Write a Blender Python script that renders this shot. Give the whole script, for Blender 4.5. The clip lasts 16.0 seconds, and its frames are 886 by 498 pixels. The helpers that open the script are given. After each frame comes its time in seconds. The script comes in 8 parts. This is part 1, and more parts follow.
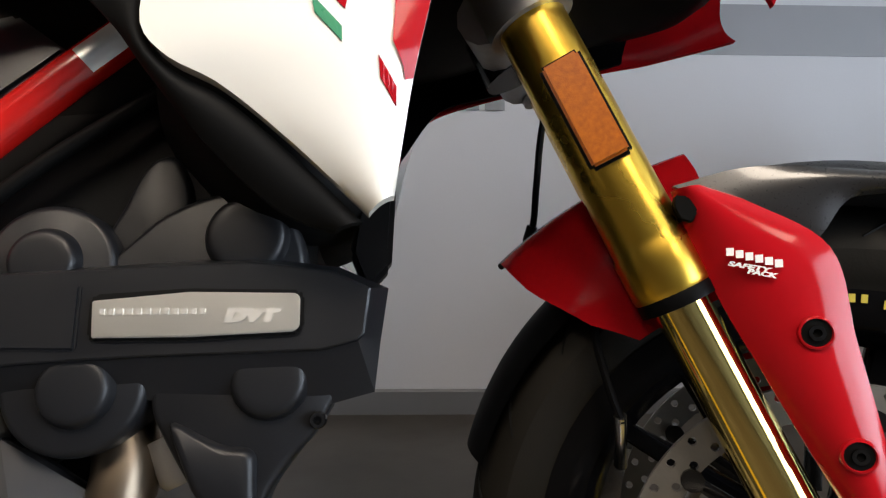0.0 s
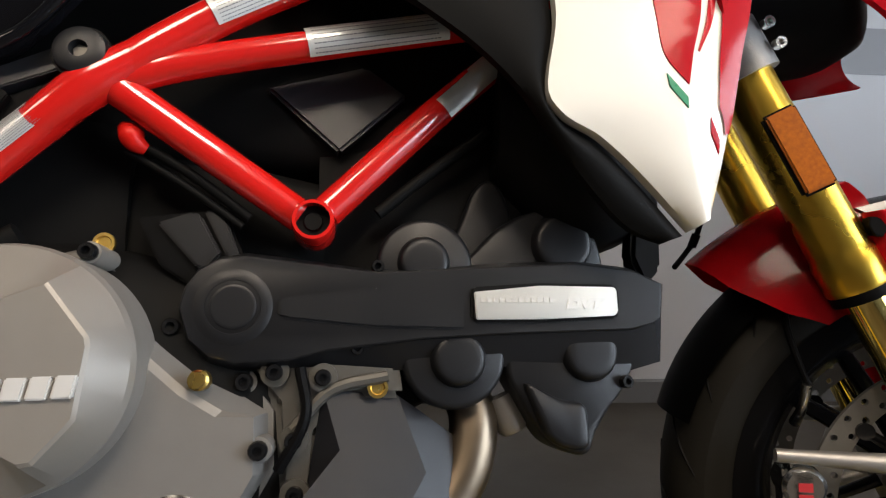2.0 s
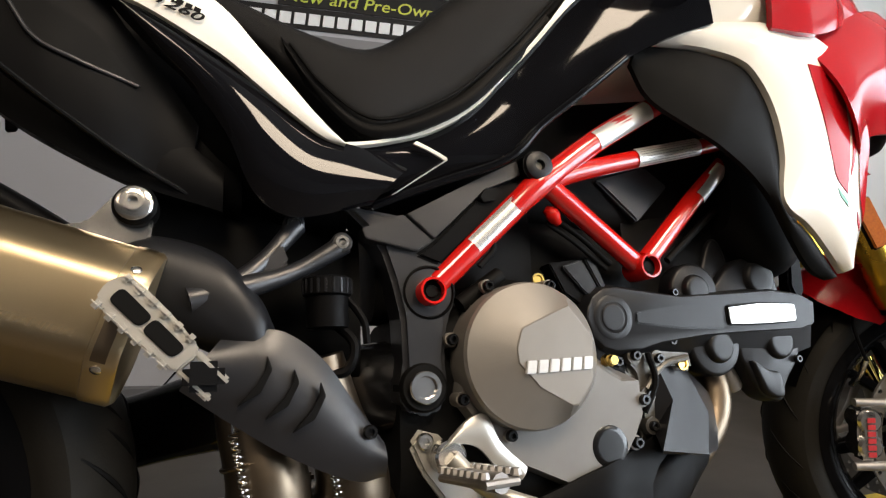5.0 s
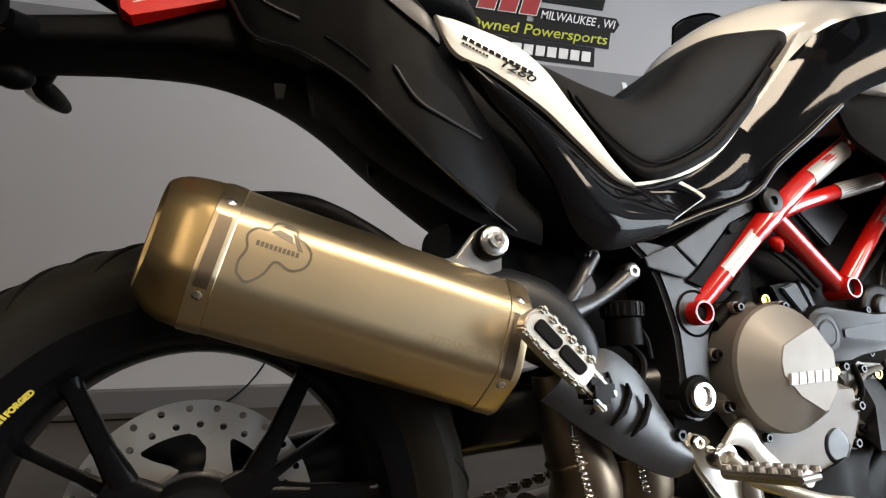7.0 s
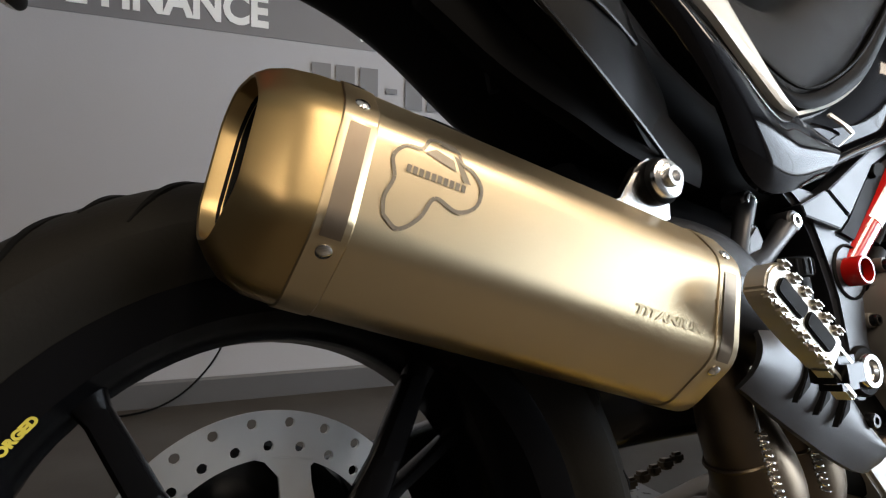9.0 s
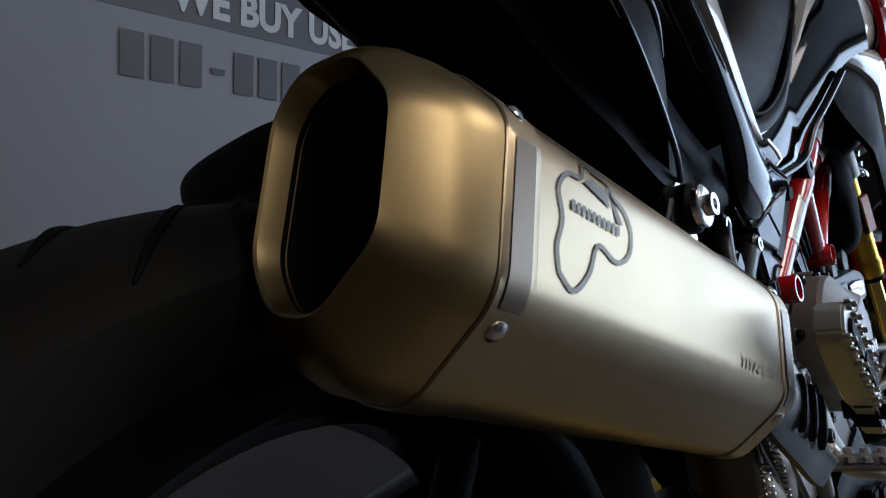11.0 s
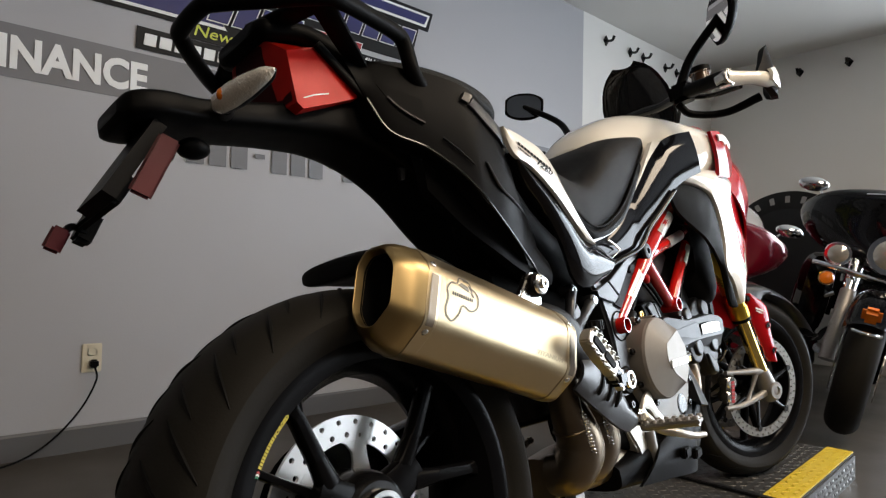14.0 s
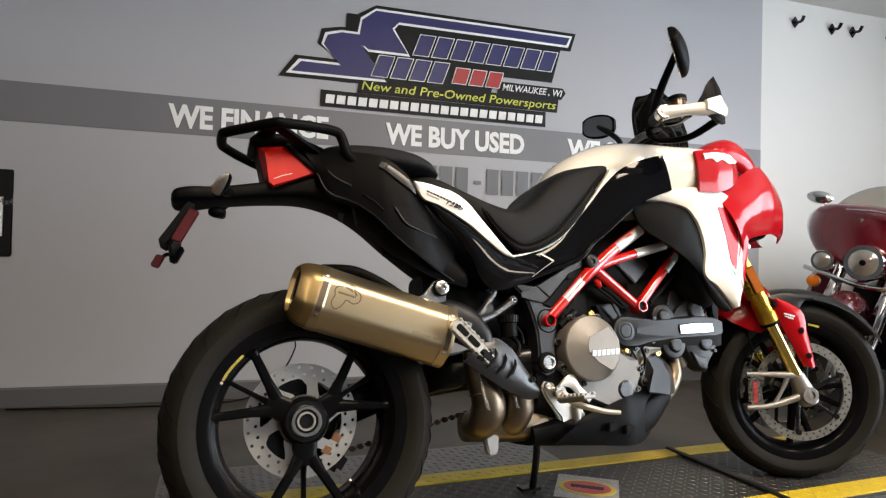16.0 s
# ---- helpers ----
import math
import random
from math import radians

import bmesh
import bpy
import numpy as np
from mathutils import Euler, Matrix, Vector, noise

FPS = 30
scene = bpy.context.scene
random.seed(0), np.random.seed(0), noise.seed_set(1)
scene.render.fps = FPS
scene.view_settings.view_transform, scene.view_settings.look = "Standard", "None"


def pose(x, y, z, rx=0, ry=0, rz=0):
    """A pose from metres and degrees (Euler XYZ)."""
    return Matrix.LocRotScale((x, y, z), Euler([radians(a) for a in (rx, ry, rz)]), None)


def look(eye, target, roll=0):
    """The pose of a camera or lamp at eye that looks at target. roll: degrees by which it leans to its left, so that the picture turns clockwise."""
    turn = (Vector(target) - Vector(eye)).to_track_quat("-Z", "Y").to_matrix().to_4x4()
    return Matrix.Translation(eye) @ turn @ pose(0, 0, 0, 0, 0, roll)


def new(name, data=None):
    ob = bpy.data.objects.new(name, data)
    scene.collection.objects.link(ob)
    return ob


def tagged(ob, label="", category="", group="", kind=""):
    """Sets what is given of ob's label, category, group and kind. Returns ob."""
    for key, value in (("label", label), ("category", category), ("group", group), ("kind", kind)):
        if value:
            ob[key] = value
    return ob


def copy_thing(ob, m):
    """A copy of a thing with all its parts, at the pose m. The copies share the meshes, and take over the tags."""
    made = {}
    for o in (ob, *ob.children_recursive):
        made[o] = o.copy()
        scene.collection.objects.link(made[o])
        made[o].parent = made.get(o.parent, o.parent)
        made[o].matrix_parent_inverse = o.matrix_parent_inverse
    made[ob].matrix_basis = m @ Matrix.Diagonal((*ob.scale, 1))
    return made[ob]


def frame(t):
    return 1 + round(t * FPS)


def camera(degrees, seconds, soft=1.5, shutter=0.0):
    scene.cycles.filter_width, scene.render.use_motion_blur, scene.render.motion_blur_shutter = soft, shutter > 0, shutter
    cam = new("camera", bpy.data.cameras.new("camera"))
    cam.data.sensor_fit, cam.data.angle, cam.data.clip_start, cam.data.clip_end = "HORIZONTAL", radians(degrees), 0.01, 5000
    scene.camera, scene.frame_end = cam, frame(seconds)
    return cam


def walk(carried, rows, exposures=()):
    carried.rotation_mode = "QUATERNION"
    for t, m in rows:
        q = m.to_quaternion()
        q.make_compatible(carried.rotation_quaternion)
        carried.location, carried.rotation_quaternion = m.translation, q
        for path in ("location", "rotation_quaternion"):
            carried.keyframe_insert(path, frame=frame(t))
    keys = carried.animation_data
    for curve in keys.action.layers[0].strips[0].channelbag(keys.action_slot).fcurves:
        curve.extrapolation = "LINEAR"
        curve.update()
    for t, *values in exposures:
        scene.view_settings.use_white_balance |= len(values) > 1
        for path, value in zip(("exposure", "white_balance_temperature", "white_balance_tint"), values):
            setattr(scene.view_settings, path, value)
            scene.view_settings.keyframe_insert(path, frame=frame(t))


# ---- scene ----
cam = camera(72.3, 16.0, soft=1.25)
PATH = [
    (0, (1.296, -0.321, 0.553), (1.353, 1.678, 0.556), 0.2),
    (0.5, (1.231, -0.35, 0.553), (1.298, 1.649, 0.549), 1.0),
    (1, (1.168, -0.372, 0.554), (1.252, 1.626, 0.545), 1.2),
    (1.5, (1.098, -0.399, 0.562), (1.218, 1.597, 0.576), 1.0),
    (2, (1.021, -0.441, 0.558), (1.176, 1.553, 0.55), 0.8),
    (2.5, (0.947, -0.475, 0.559), (1.138, 1.516, 0.559), -0.2),
    (3, (0.849, -0.509, 0.562), (1.118, 1.472, 0.519), 0.5),
    (3.2, (0.806, -0.519, 0.551), (1.112, 1.456, 0.483), 0.5),
    (5.3, (0.403, -0.71, 0.6), (0.921, 1.222, 0.616), 1.1),
    (5.5, (0.359, -0.725, 0.605), (0.883, 1.205, 0.619), 0.8),
    (6, (0.249, -0.733, 0.602), (0.791, 1.191, 0.636), 1.3),
    (6.5, (0.143, -0.722, 0.607), (0.701, 1.198, 0.634), 2.3),
    (7, (0.072, -0.685, 0.62), (0.612, 1.241, 0.619), 1.7),
    (7.5, (0.031, -0.638, 0.611), (0.589, 1.282, 0.562), 1.3),
    (8, (-0.021, -0.578, 0.614), (0.541, 1.34, 0.566), 1.5),
    (8.5, (-0.046, -0.514, 0.593), (0.596, 1.38, 0.538), 1.3),
    (8.7, (-0.054, -0.48, 0.583), (0.645, 1.393, 0.525), 1.0),
    (10.8, (-0.143, -0.264, 0.605), (1.123, 1.282, 0.533), 1.2),
    (11, (-0.16, -0.249, 0.61), (1.174, 1.24, 0.534), 1.3),
    (11.5, (-0.22, -0.224, 0.616), (1.237, 1.145, 0.552), 1.2),
    (12, (-0.31, -0.219, 0.62), (1.223, 1.062, 0.52), 1.0),
    (12.5, (-0.41, -0.253, 0.647), (1.146, 1.002, 0.582), 0.3),
    (13, (-0.475, -0.363, 0.656), (1.071, 0.905, 0.635), 1.0),
    (13.5, (-0.511, -0.51, 0.648), (0.981, 0.82, 0.697), 0.9),
    (14, (-0.49, -0.694, 0.65), (0.826, 0.811, 0.721), 1.2),
    (14.5, (-0.42, -0.884, 0.664), (0.716, 0.762, 0.692), 1.7),
    (15, (-0.349, -1.094, 0.66), (0.605, 0.664, 0.665), 0.8),
    (15.5, (-0.287, -1.301, 0.671), (0.493, 0.54, 0.691), 1.1),
    (16, (-0.112, -1.464, 0.701), (0.461, 0.452, 0.734), 1.4),
]
EXPOSURES = [
    (0, 0.36, 6150, 10), (1, 0.29, 6150, 10), (3, 0.34, 6450, 10), (5.5, 0.44, 6550, 10), (8.5, 0.50, 6450, 10), (11, -1.24, 5300, 10),
    (11.5, -0.94, 5400, 10), (12.5, -0.36, 5600, 10), (13.5, -0.06, 6300, 10), (14.5, 0.45, 6600, 10), (15.3, 0.63, 6600, 10), (16, 0.63, 6550, 10),
]
walk(cam, [(t, look(eye, target, roll)) for t, eye, target, roll in PATH], EXPOSURES)

# ---- light ----
world = bpy.data.worlds.new("sky")
scene.world = world
world.use_nodes = True
wn = world.node_tree.nodes
sky = wn.new("ShaderNodeTexSky")
sky.sky_type = "NISHITA"
sky.sun_disc = False
sky.sun_elevation, sky.sun_rotation = radians(40), radians(120)
world.node_tree.links.new(sky.outputs[0], wn["Background"].inputs[0])
wn["Background"].inputs[1].default_value = 0.12


def area_lamp(name, eye, target, sx, sy, watts, color):
    d = bpy.data.lights.new(name, "AREA")
    d.shape, d.size, d.size_y, d.energy, d.color = "RECTANGLE", sx, sy, watts, color
    ob = new(name, d)
    ob.matrix_world = look(eye, target)
    return ob


FLOOR = -0.10
CEIL = 2.68
# daylight through the window bands, and unseen warm overhead fill added behind the walk
area_lamp("window_light_east", (5.40, -2.6, 1.25), (0.0, -2.6, 1.05), 4.9, 2.5, 230, (0.84, 0.92, 1.0))
for lx, ly, watts in ((1.5, -1.5, 54), (3.2, -2.4, 30), (0.2, -2.0, 41), (-2.0, -2.5, 23)):
    area_lamp("overhead_fill_light", (lx, ly, CEIL - 0.05), (lx, ly, 0), 0.58, 1.18, watts, (1.0, 0.83, 0.64))


# ---- materials ----
def mat(name, color, rough=0.5, metal=0.0, var=0.12, scale=30.0, bump=0.0, bscale=200.0, coat=0.0, color2=None, spec=0.5, rvar=0.1, aniso=0.0):
    m = bpy.data.materials.new(name)
    m.use_nodes = True
    n, l = m.node_tree.nodes, m.node_tree.links
    b = n["Principled BSDF"]
    b.inputs["Roughness"].default_value = rough
    b.inputs["Metallic"].default_value = metal
    b.inputs["Specular IOR Level"].default_value = spec
    b.inputs["Coat Weight"].default_value = coat
    b.inputs["Coat Roughness"].default_value = 0.04
    b.inputs["Anisotropic"].default_value = aniso
    tc = n.new("ShaderNodeTexCoord")
    big = n.new("ShaderNodeTexNoise")
    big.inputs["Scale"].default_value = scale
    big.inputs["Detail"].default_value = 5
    l.new(tc.outputs["Object"], big.inputs["Vector"])
    mix = n.new("ShaderNodeMix")
    mix.data_type = "RGBA"
    c2 = color2 or tuple(c * (1 - var) for c in color)
    mix.inputs["A"].default_value = (*color, 1)
    mix.inputs["B"].default_value = (*c2, 1)
    l.new(big.outputs["Fac"], mix.inputs["Factor"])
    l.new(mix.outputs["Result"], b.inputs["Base Color"])
    mr = n.new("ShaderNodeMapRange")
    mr.inputs["To Min"].default_value = max(0.02, rough - rvar)
    mr.inputs["To Max"].default_value = min(1.0, rough + rvar)
    l.new(big.outputs["Fac"], mr.inputs["Value"])
    l.new(mr.outputs["Result"], b.inputs["Roughness"])
    if bump:
        fine = n.new("ShaderNodeTexNoise")
        fine.inputs["Scale"].default_value = bscale
        fine.inputs["Detail"].default_value = 3
        l.new(tc.outputs["Object"], fine.inputs["Vector"])
        bp = n.new("ShaderNodeBump")
        bp.inputs["Strength"].default_value = bump
        bp.inputs["Distance"].default_value = 0.002
        l.new(fine.outputs["Fac"], bp.inputs["Height"])
        l.new(bp.outputs["Normal"], b.inputs["Normal"])
    return m


def emit(name, color, strength):
    m = bpy.data.materials.new(name)
    m.use_nodes = True
    b = m.node_tree.nodes["Principled BSDF"]
    b.inputs["Emission Color"].default_value = (*color, 1)
    b.inputs["Emission Strength"].default_value = strength
    b.inputs["Base Color"].default_value = (*color, 1)
    return m


def glassy(name, color, rough=0.05, alpha=0.25):
    m = mat(name, color, rough, var=0.05, rvar=0.02)
    m.node_tree.nodes["Principled BSDF"].inputs["Transmission Weight"].default_value = 1 - alpha
    m.node_tree.nodes["Principled BSDF"].inputs["IOR"].default_value = 1.45
    return m


M_WALL = mat("grey_wall_paint", (0.41, 0.41, 0.43), 0.45, var=0.05, scale=2.0, bump=0.15, bscale=120)
M_BAND = mat("dark_grey_band", (0.175, 0.175, 0.188), 0.42, var=0.06, scale=3.0, bump=0.12, bscale=120)
M_WHITEWALL = mat("cream_wall_paint", (0.74, 0.73, 0.70), 0.6, var=0.04, scale=2.0, bump=0.12, bscale=120)
M_CEIL = mat("ceiling_paint", (0.66, 0.65, 0.62), 0.8, var=0.05, scale=2.0, bump=0.1)
M_DARKWALL = mat("charcoal_wall_paint", (0.10, 0.10, 0.105), 0.6, var=0.1, scale=2.0, bump=0.1, bscale=100)
M_BASE = mat("vinyl_baseboard", (0.11, 0.11, 0.115), 0.45, var=0.15, scale=4)
M_FLOOR = mat("stained_concrete", (0.058, 0.048, 0.036), 0.42, var=0.35, scale=3.0, bump=0.08, bscale=60, color2=(0.037, 0.031, 0.024), rvar=0.15)
M_LETTER = mat("white_vinyl", (0.88, 0.88, 0.87), 0.4, var=0.04)
M_LETGREY = mat("grey_vinyl", (0.15, 0.155, 0.17), 0.4, var=0.08)
M_BLUE = mat("blue_vinyl", (0.020, 0.022, 0.125), 0.4, var=0.2, scale=6)
M_DECALBLACK = mat("black_vinyl", (0.010, 0.010, 0.011), 0.45, var=0.1, spec=0.2)
M_DECALRED = mat("red_vinyl", (0.42, 0.030, 0.036), 0.35, var=0.1)
M_DECALYEL = mat("lime_vinyl", (0.58, 0.62, 0.06), 0.35, var=0.05)
M_PLATFORM = mat("black_painted_treadplate", (0.020, 0.020, 0.021), 0.45, var=0.5, scale=9, bump=0.15, bscale=90, color2=(0.038, 0.037, 0.034), spec=0.3)
M_LUG = mat("worn_treadplate_lozenges", (0.13, 0.125, 0.115), 0.36, 0.5, var=0.5, scale=40)
M_YELLOW = mat("yellow_painted_treadplate", (0.62, 0.45, 0.018), 0.42, var=0.25, scale=14, bump=0.15, bscale=80, color2=(0.47, 0.33, 0.025))
M_TREAD = mat("bare_aluminium_treadplate", (0.24, 0.24, 0.235), 0.36, 0.9, var=0.25, scale=20, bump=0.1)
M_TREADDARK = mat("darker_treadplate", (0.075, 0.074, 0.072), 0.42, 0.6, var=0.35, scale=20, bump=0.1)
M_RUBBER = mat("tyre_rubber", (0.0110, 0.0102, 0.0088), 0.62, var=0.35, scale=18, bump=0.12, bscale=300, color2=(0.015, 0.014, 0.012), spec=0.08)
M_BLACKMET = mat("satin_black_metal", (0.005, 0.005, 0.0055), 0.22, 0.0, var=0.2, scale=25, spec=0.45)
M_PLASTIC = mat("matt_black_plastic", (0.0030, 0.0030, 0.0033), 0.46, var=0.25, scale=40, bump=0.05, bscale=1600, spec=0.06)
M_GLOSSBLACK = mat("gloss_black_paint", (0.004, 0.004, 0.005), 0.06, var=0.1, coat=0.25, rvar=0.02, spec=0.12)
M_WHITE = mat("pearl_white_paint", (0.84, 0.81, 0.735), 0.15, var=0.02, coat=1.0, rvar=0.03)
M_RED = mat("red_paint", (0.37, 0.005, 0.009), 0.16, var=0.06, coat=0.10, rvar=0.02, spec=0.15)
M_FRAME = mat("red_frame_paint", (0.52, 0.009, 0.006), 0.2, var=0.08, coat=1.0, rvar=0.04, spec=0.35)
M_TI = mat("brushed_titanium", (0.50, 0.40, 0.25), 0.36, 1.0, var=0.1, scale=12, bump=0.02, bscale=600, rvar=0.05, aniso=0.4)
M_TITIP = mat("bronzed_titanium", (0.44, 0.32, 0.15), 0.36, 1.0, var=0.15, scale=12, bump=0.02, bscale=500, rvar=0.05)
M_STEEL = mat("polished_steel", (0.66, 0.65, 0.63), 0.22, 1.0, var=0.15, scale=40)
M_ALU = mat("cast_aluminium", (0.33, 0.315, 0.30), 0.48, 0.8, var=0.15, scale=60, bump=0.1, bscale=500)
M_CASE = mat("grey_painted_casting", (0.235, 0.218, 0.196), 0.46, 0.4, var=0.12, scale=30, bump=0.03, bscale=700, spec=0.3)
M_BELT = mat("dark_grey_cover", (0.0074, 0.0078, 0.0092), 0.38, 0.0, var=0.15, scale=30, bump=0.05, bscale=1600, spec=0.28)
M_GOLD = mat("gold_anodised", (0.74, 0.47, 0.06), 0.28, 1.0, var=0.1, scale=10, rvar=0.04)
M_TIN = mat("gold_nitride_tube", (0.85, 0.66, 0.22), 0.08, 1.0, var=0.05, rvar=0.02)
M_PIPE = mat("heat_stained_steel", (0.14, 0.105, 0.07), 0.38, 1.0, var=0.3, scale=14, color2=(0.25, 0.205, 0.155))
M_SEAT = mat("black_seat_vinyl", (0.007, 0.007, 0.0075), 0.5, var=0.15, scale=30, bump=0.5, bscale=1200, spec=0.16)
M_AMBER = mat("amber_reflector", (0.52, 0.150, 0.004), 0.35, var=0.6, scale=260, coat=0.15, bump=0.10, bscale=900, color2=(0.20, 0.038, 0.002))
M_TAIL = mat("red_lens", (0.55, 0.009, 0.005), 0.4, var=0.4, scale=25, spec=0.2)
M_DARKRED = mat("dark_red_reflector_and_shade", (0.075, 0.008, 0.012), 0.45, var=0.2, spec=0.15)
M_LENS = mat("clear_ribbed_lens", (0.95, 0.90, 0.82), 0.14, 0.25, var=0.3, scale=90, coat=1.0, bump=0.9, bscale=320)
M_STICKER = mat("silver_sticker", (0.72, 0.72, 0.70), 0.32, 0.6, var=0.06)
# one near-black for print and for shade painted into recesses and engine insides
M_INKSHADE = mat("black_ink_and_shade", (0.0035, 0.0035, 0.0035), 0.6, spec=0.09)
M_BRASS = mat("brass", (0.62, 0.43, 0.12), 0.3, 1.0)
M_CARBON = mat("carbon_weave", (0.03, 0.03, 0.031), 0.3, 0.2, var=0.5, scale=500, coat=0.3)
M_MAROON = mat("maroon_metallic_paint", (0.16, 0.004, 0.014), 0.2, 0.2, var=0.1, coat=1.0, rvar=0.03)
M_CHROME = mat("chrome", (0.78, 0.78, 0.78), 0.07, 1.0, var=0.05, rvar=0.03)
M_ORANGE = mat("orange_lens", (0.80, 0.20, 0.01), 0.2, var=0.2, coat=0.8)
M_MIRROR = mat("mirror_glass", (0.75, 0.75, 0.75), 0.02, 1.0, var=0.0, rvar=0.0)
M_SMOKE = mat("smoked_screen", (0.012, 0.012, 0.013), 0.08, coat=1.0, rvar=0.02)
M_LAMPGLASS = mat("headlamp_glass", (0.72, 0.70, 0.66), 0.1, 0.7, var=0.4, scale=40, coat=1.0)
M_OFFWHITE = mat("outlet_plastic", (0.66, 0.60, 0.46), 0.4, var=0.04)
M_GREEN = mat("green_vinyl", (0.02, 0.22, 0.10), 0.3)
M_GREYPLASTIC = mat("slate_plastic", (0.0085, 0.0088, 0.0105), 0.36, var=0.15, scale=30, bump=0.04, bscale=1600, spec=0.26)
M_SLATE = mat("slate_grey_casting_paint", (0.0135, 0.0140, 0.0165), 0.33, var=0.15, scale=30, bump=0.05, bscale=1600, spec=0.6)
M_CASTBRIGHT = mat("bright_cast_alloy", (0.60, 0.575, 0.52), 0.36, 0.75, var=0.15, scale=50, bump=0.05, bscale=500)
M_GLITTER = mat("speckled_silver_card", (0.55, 0.54, 0.52), 0.4, 0.3, var=0.9, scale=160, bump=0.3, bscale=400)
M_CLEAR = glassy("screen_plastic", (0.75, 0.74, 0.70), 0.05, 0.35)
M_DISC = mat("ground_disc_steel", (0.86, 0.85, 0.82), 0.32, 0.9, var=0.15, scale=30)
M_CRANK = mat("silver_painted_casting", (0.185, 0.177, 0.166), 0.48, 0.4, var=0.12, scale=40, bump=0.03, bscale=600, spec=0.25)
M_CASTDARK = mat("oily_alloy_casting", (0.12, 0.113, 0.10), 0.42, 0.6, var=0.4, scale=60, bump=0.05, bscale=400)
M_BADGE = mat("bright_badge_metal", (0.62, 0.61, 0.59), 0.35, 0.35, var=0.06)
M_DIMLETTER = mat("dull_pale_paint", (0.30, 0.30, 0.29), 0.5, var=0.1)
M_GOLDTEXT = mat("yellow_print", (0.52, 0.43, 0.05), 0.5)
M_WINDOW = glassy("window_glass", (0.95, 0.97, 1.0), 0.02, 0.05)
M_FRAMEALU = mat("window_frame_aluminium", (0.45, 0.45, 0.46), 0.4, 0.8)


# ---- geometry helpers ----
def link(name, bm, material, parent=None, label="", smooth=True, angle=40, m=None):
    me = bpy.data.meshes.new(name)
    bmesh.ops.recalc_face_normals(bm, faces=bm.faces[:])
    for e in bm.edges:
        if len(e.link_faces) == 2:
            e.smooth = e.calc_face_angle(0) < radians(angle)
    for f in bm.faces:
        f.smooth = smooth
    bm.to_mesh(me)
    bm.free()
    me.materials.append(material)
    ob = new(name, me)
    if m is not None:
        ob.matrix_basis = m
    if parent is not None:
        ob.parent = parent
    if label:
        tagged(ob, label)
    return ob


def part(name, bm, material, parent, label="", **kw):
    return link(name, bm, material, parent, label, **kw)


def thing(name, label, category, m=None, group="", kind=""):
    ob = new(name)
    ob.empty_display_size = 0.1
    if m is not None:
        ob.matrix_basis = m
    return tagged(ob, label, category, group, kind)


def spline(pts, n):
    """n points along a smooth curve through pts (any dimension)."""
    p = [np.array(q, float) for q in pts]
    if len(p) == 2:
        return [p[0] + (p[1] - p[0]) * k / (n - 1) for k in range(n)]
    d = [0.0]
    for a, b in zip(p, p[1:]):
        d.append(d[-1] + float(np.linalg.norm(b - a)) ** 0.6 + 1e-6)
    out = []
    for k in range(n):
        s = d[-1] * k / (n - 1)
        i = max(0, min(len(p) - 2, sum(1 for q in d[1:] if q < s)))
        h = d[i + 1] - d[i]
        u = (s - d[i]) / h
        m0 = (p[i + 1] - p[i - 1]) / (d[i + 1] - d[i - 1]) if i else (p[1] - p[0]) / h
        m1 = (p[i + 2] - p[i]) / (d[i + 2] - d[i]) if i + 2 < len(p) else (p[i + 1] - p[i]) / h
        u2, u3 = u * u, u * u * u
        out.append(p[i] * (2 * u3 - 3 * u2 + 1) + m0 * h * (u3 - 2 * u2 + u) + p[i + 1] * (3 * u2 - 2 * u3) + m1 * h * (u3 - u2))
    return out


def loft(rings, closed=True, cap=True):
    bm = bmesh.new()
    rows = [[bm.verts.new(tuple(p)) for p in r] for r in rings]
    n = len(rows[0])
    for a, b in zip(rows, rows[1:]):
        for i in range(n if closed else n - 1):
            j = (i + 1) % n
            bm.faces.new((a[i], a[j], b[j], b[i]))
    if cap and closed:
        bm.faces.new(rows[0][::-1])
        bm.faces.new(rows[-1])
    return bm


def tube(pts, r, seg=12, n=0, cap=True):
    """A round tube through pts; r is a number or one radius per point."""
    q = spline(pts, n or len(pts) * 6) if len(pts) > 2 else [np.array(p, float) for p in pts]
    rr = [r] * len(q) if isinstance(r, (int, float)) else [float(v[0]) for v in spline([(x,) for x in r], len(q))]
    rings, up = [], None
    for i, p in enumerate(q):
        t = Vector(q[min(i + 1, len(q) - 1)] - q[max(i - 1, 0)]).normalized()
        if up is None:
            up = t.orthogonal().normalized()
        up = (up - t * up.dot(t)).normalized()
        side = t.cross(up)
        rings.append([tuple(Vector(p) + (up * math.cos(a) + side * math.sin(a)) * rr[i]) for a in [2 * math.pi * k / seg for k in range(seg)]])
    return loft(rings, True, cap)


def lathe(profile, center, axis=(0, 1, 0), seg=48, closed=False):
    """Turn (along, radius) pairs round an axis through center."""
    ax = Vector(axis).normalized()
    u = ax.orthogonal().normalized()
    v = ax.cross(u)
    c = Vector(center)
    prof = list(profile) + ([profile[0]] if closed else [])
    rings = [[tuple(c + ax * h + (u * math.cos(a) + v * math.sin(a)) * r) for a in [2 * math.pi * k / seg for k in range(seg)]] for h, r in prof]
    return loft(rings, True, not closed)


def add(bm, other):
    """Join another bmesh into bm."""
    me = bpy.data.meshes.new("tmp")
    other.to_mesh(me)
    other.free()
    bm.from_mesh(me)
    bpy.data.meshes.remove(me)
    return bm


